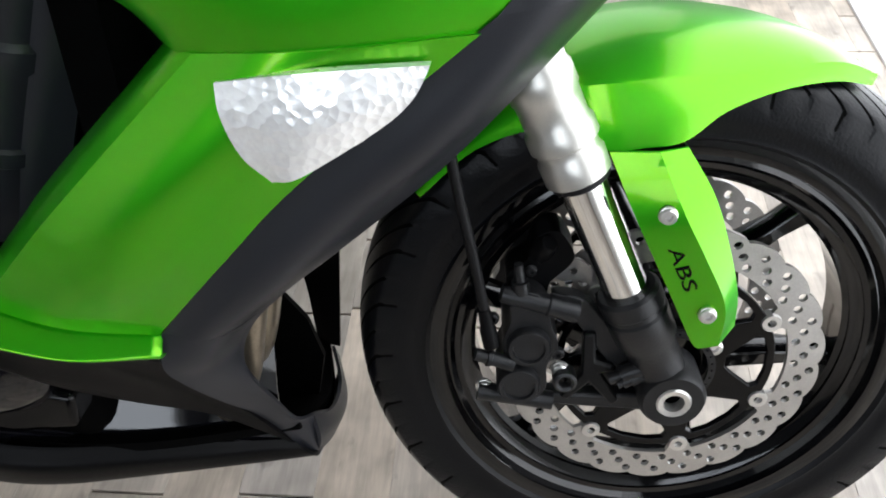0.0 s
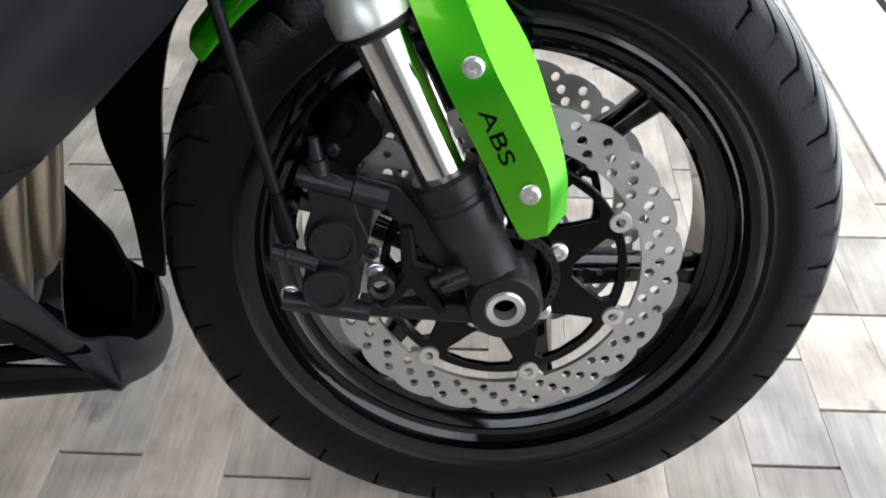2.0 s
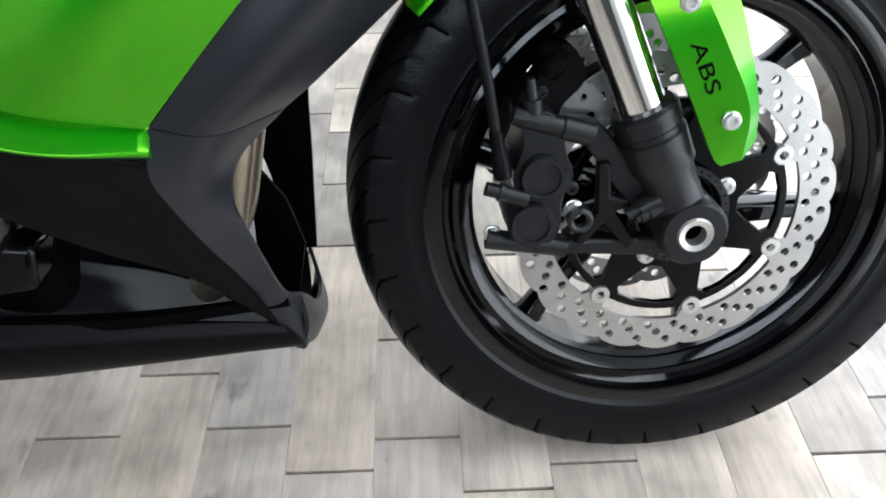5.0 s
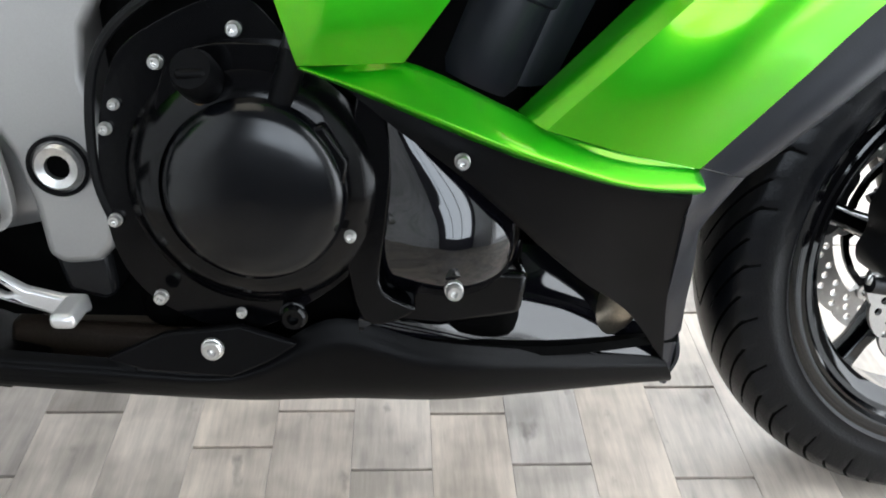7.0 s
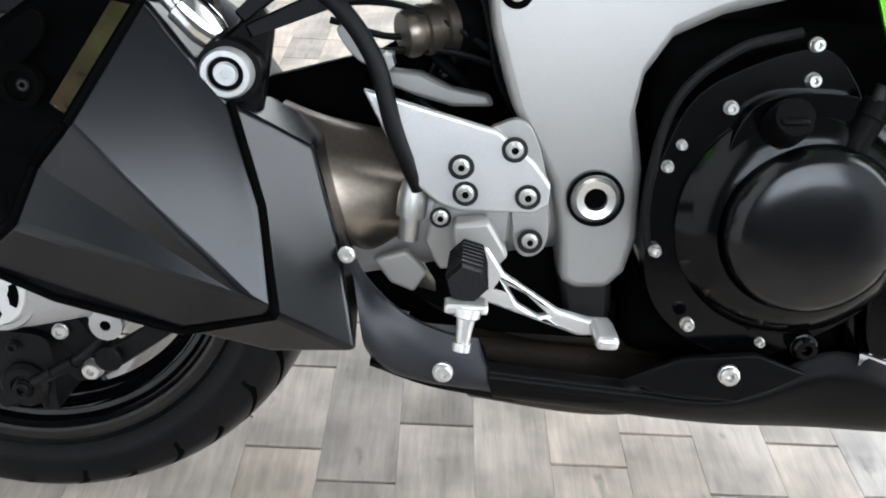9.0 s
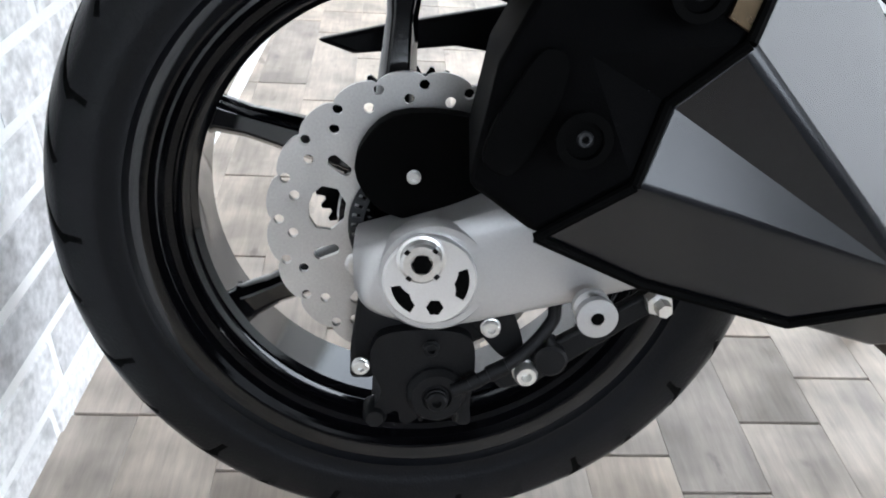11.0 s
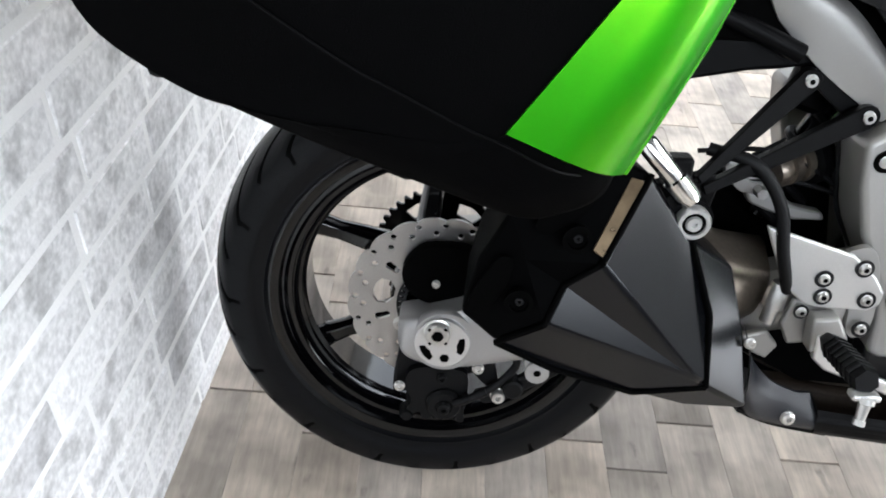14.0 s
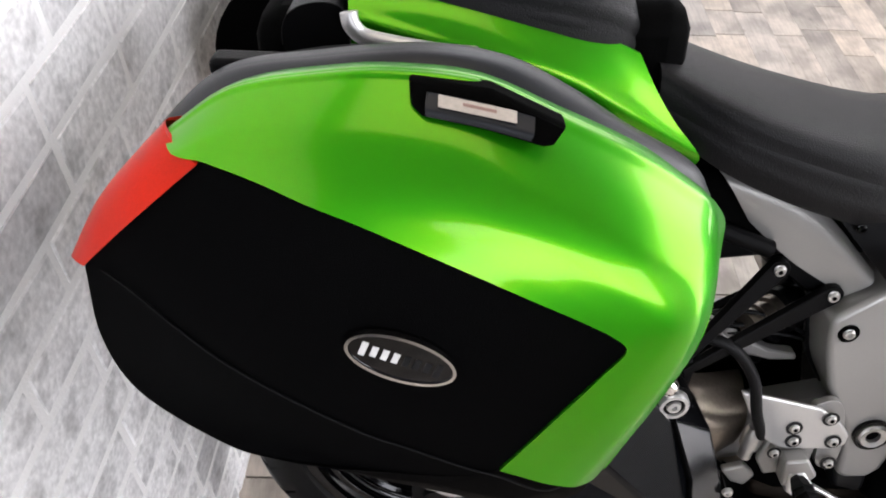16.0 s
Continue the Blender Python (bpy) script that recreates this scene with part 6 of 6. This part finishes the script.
def hard_case():
    centre = Vector((-0.05, 0, 0.79))
    outline = [(-0.326, 0.826), (-0.300, 0.868), (-0.236, 0.934), (-0.180, 0.966), (-0.054, 0.978), (0.076, 0.944), (0.160, 0.880), (0.168, 0.826), (0.154, 0.748), (0.124, 0.662), (0.112, 0.620), (0.081, 0.599), (0.049, 0.593), (-0.010, 0.611), (-0.096, 0.639), (-0.162, 0.661), (-0.234, 0.686), (-0.276, 0.713), (-0.307, 0.765)]
    ring = [Vector((u, 0, h)) for u, h in rounded(outline, 96)]
    bm = bmesh.new()
    rows = []
    for s, o, cut in ((0.95, 0.200, 0), (0.985, 0.26, 0), (0.995, 0.32, 0), (0.985, None, 0.060), (0.955, None, 0.030), (0.91, None, 0.014), (0.80, None, 0.008), (0.5, None, 0.008), (0.2, None, 0.008)):
        row = []
        for p in ring:
            q = centre + (p - centre) * (s - (0.035 if o is None or o > 0.3 else 0.075 if o > 0.25 else 0.17) * ease(0.84, 0.93, p.z))
            oo = o if o is not None else max(0.30, face_o(q.x, q.z) - cut)
            row.append(bm.verts.new(V(q.x, oo, q.z)))
        rows.append(row)
    for p, q in zip(rows, rows[1:]):
        for i in range(96):
            bm.faces.new((p[i], p[(i + 1) % 96], q[(i + 1) % 96], q[i]))
    bm.faces.new(rows[0])
    bm.faces.new(list(reversed(rows[-1])))
    case = part("hard_case", bm, BLACK_SOFT, None, angle=60)
    case.rotation_euler = bike.rotation_euler
    tagged(case, "black textured hard case with a green lid beside the tail", "pannier", group="hard cases on the motorcycle")

    def F(u, h, lift=0.0):
        return V(u, face_o(u, h) + lift, h)

    # black lid panel
    part("lid_panel", loft([
        [F(-0.299, 0.838), F(-0.256, 0.883), F(-0.200, 0.930)],
        [F(-0.298, 0.770), F(-0.19, 0.822), F(-0.095, 0.903)],
        [F(-0.270, 0.722), F(-0.120, 0.755), F(0.012, 0.862)],
        [F(-0.200, 0.690), F(-0.030, 0.690), F(0.104, 0.816)],
        [F(-0.155, 0.682), F(0.000, 0.668), F(0.098, 0.798)],
        [F(-0.110, 0.676), F(0.021, 0.681), F(0.088, 0.782)]], 24, 30, 0.006), BLACK_SOFT, case, "black textured lid panel")
    inner = [(-0.199, 0.932), (-0.160, 0.924), (-0.125, 0.913), (-0.090, 0.902), (-0.050, 0.887), (-0.005, 0.869), (0.035, 0.852), (0.065, 0.839), (0.095, 0.824), (0.106, 0.811), (0.092, 0.788), (0.062, 0.742), (0.023, 0.683)]
    outer = [(-0.236, 0.932), (-0.186, 0.967), (-0.120, 0.981), (-0.066, 0.985), (-0.004, 0.979), (0.058, 0.953), (0.114, 0.928), (0.150, 0.907), (0.180, 0.883), (0.187, 0.845), (0.179, 0.795), (0.158, 0.728), (0.124, 0.645)]
    shell = []
    for k in (0.0, 0.2, 0.4, 0.6, 0.7, 0.8, 0.87, 0.94, 1.0):
        row = []
        for (a, b), (c, d) in zip(inner, outer):
            u, h = a + (c - a) * k, b + (d - b) * k
            edge_o = 0.377 + 0.046 * ease(0.89, 0.80, d)
            drop = max(0.0, face_o(c, d) - edge_o) * max(0.0, (k - 0.3) / 0.7) ** 3
            row.append(V(u, face_o(u, h) + 0.003 - drop, h))
        shell.append(row)
    back = [(-0.05 + (c + 0.05) * 0.985, 0.79 + (d - 0.79) * 0.94) for c, d in outer[:8]] + [(0.202, 0.858), (0.212, 0.826), (0.207, 0.785), (0.188, 0.715), (0.144, 0.636)]
    shell.append([V(u, 0.340, h) for u, h in back])
    part("lid_shell", loft(shell, 72, 40, 0.005), GREEN, case, "metallic green painted lid shell", angle=70)
    # carrying handle in a notch under the rim
    part("handle_recess", slab([(u, face_o(u, h) + 0.0045, h) for u, h in ((-0.058, 0.984), (-0.056, 0.970), (-0.048, 0.964), (-0.004, 0.958), (0.036, 0.950), (0.043, 0.951), (0.053, 0.962), (0.000, 0.979))], 0.02), ENGINE_DARK, case, "dark handle recess", bevel=0.003)
    hd = part("handle", loft([
        [F(-0.045, 0.977, 0.006), F(-0.010, 0.973, 0.007), F(0.030, 0.966, 0.006)],
        [F(-0.046, 0.970, 0.010), F(-0.010, 0.966, 0.011), F(0.029, 0.959, 0.010)],
        [F(-0.045, 0.965, 0.006), F(-0.010, 0.961, 0.007), F(0.027, 0.954, 0.006)]], 14, 8, 0.008), GREY, case, "dark grey carrying handle flap")
    part("handle_label", slab([(u, face_o(u, h) + 0.0125, h) for u, h in ((-0.037, 0.978), (0.017, 0.971), (0.017, 0.965), (-0.037, 0.972))], 0.001), LABEL_AGED, hd, "small pale label")
    part("label_bar", slab([(u, face_o(u, h) + 0.0132, h) for u, h in ((-0.020, 0.9745), (0.003, 0.9715), (0.003, 0.9700), (-0.020, 0.9730))], 0.001), LABEL_PRINT, hd)
    near = [(-0.262, 0.893), (-0.248, 0.913), (-0.195, 0.953), (-0.125, 0.966), (-0.067, 0.971), (-0.004, 0.964), (0.062, 0.938), (0.123, 0.911), (0.161, 0.888), (0.190, 0.862)]
    away = [(-0.280, 0.875), (-0.263, 0.904), (-0.209, 0.951), (-0.131, 0.967), (-0.047, 0.976), (0.020, 0.967), (0.076, 0.941), (0.126, 0.911), (0.186, 0.878), (0.206, 0.850)]
    part("lid_rim", loft([
        [V(-0.05 + (u + 0.05) * 0.975, 0.348, 0.79 + (h - 0.79) * 0.975) for u, h in near],
        [V(u, 0.340, h) for u, h in near],
        [V((a + c) / 2, 0.324, (b + d) / 2 + 0.004) for (a, b), (c, d) in zip(near, away)],
        [V(u, 0.302, h) for u, h in away],
        [V(-0.05 + (u + 0.05) * 0.985, 0.285, 0.79 + (h - 0.79) * 0.97) for u, h in away],
        [V(-0.05 + (u + 0.05) * 0.95, 0.270, 0.79 + (h - 0.79) * 0.90) for u, h in away]], 64, 18, 0.004), GREY, case, "dark grey rim between lid and case")
    part("rim_clip", box(-0.225, -0.155, 0.262, 0.290, 0.938, 0.953), BLACK, case, "black rim clip", bevel=0.005, segments=3)
    part("reflector", loft([
        [V(-0.318, 0.345, 0.822), V(-0.294, 0.345, 0.862), V(-0.264, 0.345, 0.898), V(-0.236, 0.345, 0.925)],
        [V(-0.329, 0.375, 0.818), V(-0.300, 0.375, 0.868), V(-0.269, 0.375, 0.904), V(-0.239, 0.375, 0.935)],
        [V(-0.316, 0.403, 0.830), V(-0.289, 0.405, 0.872), V(-0.260, 0.405, 0.905), V(-0.226, 0.403, 0.935)],
        [F(-0.298, 0.840, 0.004), F(-0.274, 0.865, 0.004), F(-0.247, 0.891, 0.004), F(-0.202, 0.930, 0.004)]], 24, 14, 0.006), RED, case, "red reflector strip")
    # oval badge, its maker's mark left as plain marks
    bc = (-0.058, 0.801)
    ang = radians(-20)

    def oval(rx, ry, lift, n=48):
        pts = []
        for i in range(n):
            a = 2 * math.pi * i / n
            x, y = rx * math.cos(a), ry * math.sin(a)
            u, h = bc[0] + x * math.cos(ang) - y * math.sin(ang), bc[1] + x * math.sin(ang) + y * math.cos(ang)
            pts.append((u, face_o(u, h) + lift, h))
        return pts

    bd = part("badge", slab(oval(0.0415, 0.0185, 0.006), 0.007), GLOSS, case, "black oval badge with a chrome edge")
    part("badge_rim", slab(oval(0.043, 0.020, 0.0075), 0.006, [oval(0.0405, 0.0175, 0.0075)]), CHROME, bd)
    for k in range(8):
        x = -0.029 + 0.0083 * k
        w, t = 0.0024, (0.0062 if k in (0, 7) else 0.0045)
        quad = []
        for dx, dy in ((-w, -t), (w, -t), (w, t), (-w, t)):
            xx, yy = x + dx, dy
            u, h = bc[0] + xx * math.cos(ang) - yy * math.sin(ang), bc[1] + xx * math.sin(ang) + yy * math.cos(ang)
            quad.append((u, face_o(u, h) + 0.0066, h))
        part("badge_mark", slab(quad, 0.0008), LABEL if k < 4 else CALIPER, bd)
    part("lid_seam", tube([F(-0.288, 0.838, -0.003), F(-0.262, 0.830, 0.0008), F(-0.190, 0.779, 0.0008), F(-0.100, 0.727, 0.0008), F(-0.053, 0.705, 0.0008), F(-0.006, 0.684, 0.0008), F(0.022, 0.674, 0.0008), F(0.064, 0.657, 0.0008), F(0.108, 0.645, -0.030)], 0.0010, 6, 80), BLACK, case, "fine seam between lid and case")
    # fittings beneath
    part("case_foot", box(-0.285, -0.205, 0.22, 0.30, 0.648, 0.690), BLACK, case, bevel=0.008)


def tail_and_seat():
    part("tail_panel", loft([
        [V(-0.092, 0.112, 1.006), V(0.00, 0.116, 1.000), V(0.085, 0.118, 0.978), V(0.150, 0.116, 0.954), V(0.200, 0.116, 0.928)],
        [V(-0.092, 0.130, 1.000), V(0.00, 0.138, 0.984), V(0.095, 0.140, 0.955), V(0.165, 0.138, 0.924), V(0.218, 0.134, 0.892)],
        [V(-0.092, 0.140, 0.992), V(0.00, 0.148, 0.966), V(0.105, 0.154, 0.932), V(0.180, 0.150, 0.896), V(0.240, 0.144, 0.858)],
        [V(-0.092, 0.148, 0.984), V(0.005, 0.154, 0.950), V(0.115, 0.156, 0.910), V(0.200, 0.153, 0.862), V(0.268, 0.148, 0.822)],
        [V(-0.092, 0.135, 0.950), V(0.005, 0.145, 0.915), V(0.115, 0.146, 0.880), V(0.200, 0.143, 0.835), V(0.266, 0.138, 0.802)]], 40, 24, 0.005), GREEN, bike, "metallic green tail panel")
    part("grab_rail", tube([V(-0.086, 0.190, 1.004), V(-0.084, 0.192, 0.992), V(-0.074, 0.192, 0.980), V(-0.050, 0.190, 0.972), V(-0.010, 0.186, 0.962), V(0.030, 0.172, 0.952)], 0.0085, 12, 40), ALU_BRIGHT, bike, "silver grab rail")
    part("rail_cap", slab([(u, 0.150, h) for u, h in rounded([(-0.155, 0.948), (-0.152, 0.985), (-0.126, 1.000), (-0.096, 0.992), (-0.094, 0.940), (-0.12, 0.925)], 28)], 0.16), BLACK, bike, "black tail end", bevel=0.012)
    # passenger seat and rider's seat
    part("rear_seat", loft([
        [V(-0.10, 0.115, 0.990), V(0.02, 0.130, 0.990), V(0.12, 0.130, 0.972), V(0.180, 0.115, 0.948), V(0.202, 0.09, 0.930)],
        [V(-0.10, 0.100, 1.020), V(0.02, 0.115, 1.020), V(0.12, 0.118, 1.005), V(0.185, 0.100, 0.976), V(0.208, 0.08, 0.945)],
        [V(-0.10, 0.0, 1.035), V(0.02, 0.0, 1.035), V(0.12, 0.0, 1.020), V(0.19, 0.0, 0.992), V(0.212, 0.0, 0.955)],
        [V(-0.10, -0.115, 1.000), V(0.02, -0.13, 1.000), V(0.12, -0.13, 0.985), V(0.185, -0.11, 0.958), V(0.208, -0.09, 0.930)]], 30, 24, 0.02, inward=(0, 0, -1)), SEAT, bike, "black vinyl passenger seat")
    part("rider_seat", loft([
        [V(0.225, 0.120, 0.872), V(0.300, 0.150, 0.820), V(0.420, 0.160, 0.768), V(0.540, 0.140, 0.735), V(0.70, 0.11, 0.74)],
        [V(0.225, 0.118, 0.895), V(0.305, 0.158, 0.850), V(0.420, 0.168, 0.800), V(0.545, 0.150, 0.765), V(0.70, 0.118, 0.765)],
        [V(0.225, 0.100, 0.912), V(0.305, 0.140, 0.878), V(0.420, 0.150, 0.838), V(0.550, 0.128, 0.806), V(0.70, 0.10, 0.80)],
        [V(0.225, 0.0, 0.920), V(0.305, 0.0, 0.882), V(0.420, 0.0, 0.842), V(0.550, 0.0, 0.815), V(0.70, 0.0, 0.815)],
        [V(0.225, -0.115, 0.895), V(0.305, -0.158, 0.850), V(0.420, -0.168, 0.800), V(0.545, -0.150, 0.765), V(0.70, -0.118, 0.765)]], 36, 30, 0.02, inward=(0, 0, -1)), SEAT, bike, "black vinyl rider's seat")
    part("side_cover", loft([
        [V(0.425, 0.150, 0.752), V(0.500, 0.158, 0.742), V(0.64, 0.155, 0.740)],
        [V(0.470, 0.162, 0.700), V(0.540, 0.170, 0.690), V(0.66, 0.165, 0.690)],
        [V(0.520, 0.160, 0.645), V(0.580, 0.168, 0.648), V(0.68, 0.165, 0.660)]], 14, 12, 0.005), BLACK, bike, "black side cover under the seat")
    part("cover_screw", bolt_mesh(0.455, 0.166, 0.735, 0.006), ENGINE, bike)
    part("seat_base", box(0.24, 0.68, -0.12, 0.12, 0.68, 0.78), ENGINE_DARK, bike, "black seat base", bevel=0.02)
    part("subframe_rail", slab(flat([(0.20, 0.720), (0.43, 0.730), (0.405, 0.676), (0.365, 0.668), (0.330, 0.664), (0.268, 0.650), (0.20, 0.628)], 0.118), 0.03), BLACK, bike, "black rear subframe rail", bevel=0.005)
    part("subframe_tube", tube([V(0.215, 0.128, 0.752), V(0.300, 0.132, 0.722), V(0.375, 0.134, 0.690)], 0.011, 12, 16), BLACK, bike, "black subframe tube")
    part("tail_base", box(-0.20, 0.26, -0.10, 0.10, 0.82, 0.97), ENGINE_DARK, bike, "black tail underside", bevel=0.03)
    part("fuel_tank", loft([
        [V(0.66, 0.16, 0.74), V(0.80, 0.19, 0.76), V(0.98, 0.19, 0.82)],
        [V(0.67, 0.12, 0.86), V(0.80, 0.16, 0.93), V(0.98, 0.15, 0.96)],
        [V(0.68, 0.0, 0.90), V(0.80, 0.0, 0.99), V(0.98, 0.0, 1.0)],
        [V(0.66, -0.16, 0.74), V(0.80, -0.19, 0.76), V(0.98, -0.19, 0.82)]], 16, 16, 0.004, inward=(0, 0, -1)), GREEN, bike, "metallic green fuel tank")
    part("side_stand", tube([V(0.58, -0.16, 0.30), V(0.585, -0.215, 0.17), V(0.60, -0.255, 0.0535)], 0.012, 12, 12), BLACK, bike, "black side stand")
    far = part("hard_case", slab(flat(rounded([(-0.32, 0.83), (-0.23, 0.94), (-0.05, 0.99), (0.19, 0.89), (0.22, 0.83), (0.13, 0.63), (-0.05, 0.62), (-0.29, 0.72)], 40), -0.20), 0.24), BLACK_SOFT, None, bevel=0.03)
    far.rotation_euler = bike.rotation_euler
    tagged(far, "plain black textured hard case hung beside the tail", "pannier", group="hard cases on the motorcycle")


def tail_line(u, o, h):
    """The body's line in length and height, with the tail's own width."""
    du, _, dh = body_line(u, o, h)
    return du, 0.0, dh


hard_case()
LINE[0] = tail_line
tail_and_seat()
LINE[0] = None

# ---- planks and bricks ----
def piece_mesh(name, sx, sy, sz, material, edge=0.0012, wobble=0.0):
    """A block with chamfered upper edges, its top facing +z."""
    bm = bmesh.new()
    a, b = sx / 2, sy / 2
    lo = [bm.verts.new((x, y, -sz)) for x, y in ((-a, -b), (a, -b), (a, b), (-a, b))]
    mid = [bm.verts.new((x, y, -edge)) for x, y in ((-a, -b), (a, -b), (a, b), (-a, b))]
    hi = [bm.verts.new((x + random.uniform(-wobble, wobble), y + random.uniform(-wobble, wobble), 0)) for x, y in ((-a + edge, -b + edge), (a - edge, -b + edge), (a - edge, b - edge), (-a + edge, b - edge))]
    for r, s in ((lo, mid), (mid, hi)):
        for i in range(4):
            bm.faces.new((r[i], r[(i + 1) % 4], s[(i + 1) % 4], s[i]))
    bm.faces.new(hi)
    me = bpy.data.meshes.new(name)
    bm.to_mesh(me)
    bm.free()
    me.materials.append(material)
    return me


def join_pieces(name, spots, sizes, material, label, category, turn=None, edge=0.0012, wobble=0.0):
    verts, faces = [], []
    rnd = random.Random(3)
    for (x, y, z), (sx, sy, sz) in zip(spots, sizes):
        a, b, k = sx / 2, sy / 2, len(verts)
        for e, dz in ((0, -sz), (0, -edge), (edge, 0)):
            for px, py in ((-a + e, -b + e), (a - e, -b + e), (a - e, b - e), (-a + e, b - e)):
                p = Vector((px + rnd.uniform(-wobble, wobble), py + rnd.uniform(-wobble, wobble), dz))
                p = turn @ p if turn else p
                verts.append((p.x + x, p.y + y, p.z + z))
        for r in (0, 4):
            for i in range(4):
                faces.append((k + r + i, k + r + (i + 1) % 4, k + r + 4 + (i + 1) % 4, k + r + 4 + i))
        faces.append((k + 8, k + 9, k + 10, k + 11))
    me = bpy.data.meshes.new(name)
    me.from_pydata(verts, [], faces)
    me.materials.append(material)
    return tagged(new(name, me), label, category, kind="stuff")


def planks():
    rnd = random.Random(5)
    width, gap = 0.0963, 0.0003
    lengths = (0.154, 0.231, 0.308, 0.385)
    ends = {-1: 0.044, 0: -0.006, 3: 0.036, 5: -0.001, 6: 0.089, 7: 0.005, 9: -0.018, 10: -0.090, 15: 0.017}      # board ends by row, counted from x = 0.29
    floor = bpy.data.objects["floor"]
    shared = {l: piece_mesh("plank", width - gap, l - 0.0042, 0.007, PLANK, 0.0004) for l in lengths}
    spots, near = [], []
    i0 = math.ceil((X_BRICK - 0.06 - 0.963) / width)
    x = 0.963 + (i0 - 0.5) * width
    while x < X_WHITE + 0.1:
        row = round((x - width / 2 - 0.289) / width)
        end = ends.get(row)
        y = Y_NEAR if end is None else end - 0.077 * 35
        while y < Y_FAR - 0.05:
            l = rnd.choice(lengths)
            if end is not None and y < end - 0.01:
                left, m = round((end - y) / 0.077), round(l / 0.077)
                m = left if m > left else m + (1 if m < 5 else -1) if left - m == 1 else m
                l = lengths[m - 2]
            p = (x, y + l / 2, 0.0)
            (near if -0.30 < p[1] < 0.75 and len(near) < 300 else spots).append((p, l))
            y += l
        x += width
    for p, l in near:
        ob = new("plank", shared[l])
        ob.location = p
        ob.parent = floor
    join_pieces("planks_beyond", [p for p, l in spots], [(width - gap, l - 0.0042, 0.007) for p, l in spots], PLANK,
                "grey-brown wood-effect floor planks laid in rows", "floor planks", edge=0.0004)


def bricks():
    rnd = random.Random(9)
    course, joint = 0.0680, 0.0105
    wall = bpy.data.objects["wall_west"]
    turn = Matrix.Rotation(radians(90), 3, "Y") @ Matrix.Identity(3)
    sizes = (0.185, 0.205, 0.225)
    shared = {(l, k): piece_mesh("brick", course - joint, l - joint, 0.006, BRICK, 0.0022, 0.0026) for l in sizes for k in range(3)}
    near, far = [], []
    z, row = course * 0.10, 0
    while z < TOP - 0.03:
        y = Y_NEAR + (0.10 if row % 2 else 0.0) - rnd.uniform(0, 0.05)
        while y < Y_FAR - 0.1:
            l = rnd.choice(sizes)
            spot = ((rnd.uniform(-0.0008, 0.0008), y + l / 2, z), l)
            (near if -0.62 < spot[0][1] < 0.75 and z < 1.25 and len(near) < 300 else far).append(spot)
            y += l
        z += course
        row += 1
    for p, l in near:
        ob = new("brick", shared[l, rnd.randrange(3)])
        ob.matrix_world = WALL @ Matrix.Translation(p) @ turn.to_4x4()
        ob.parent = wall
    join_pieces("bricks_beyond", [p for p, l in far], [(course - joint, l - joint, 0.006) for p, l in far], BRICK,
                "whitewashed grey bricks of the wall", "bricks", turn=turn, edge=0.0022, wobble=0.002).matrix_world = WALL


planks()
bricks()
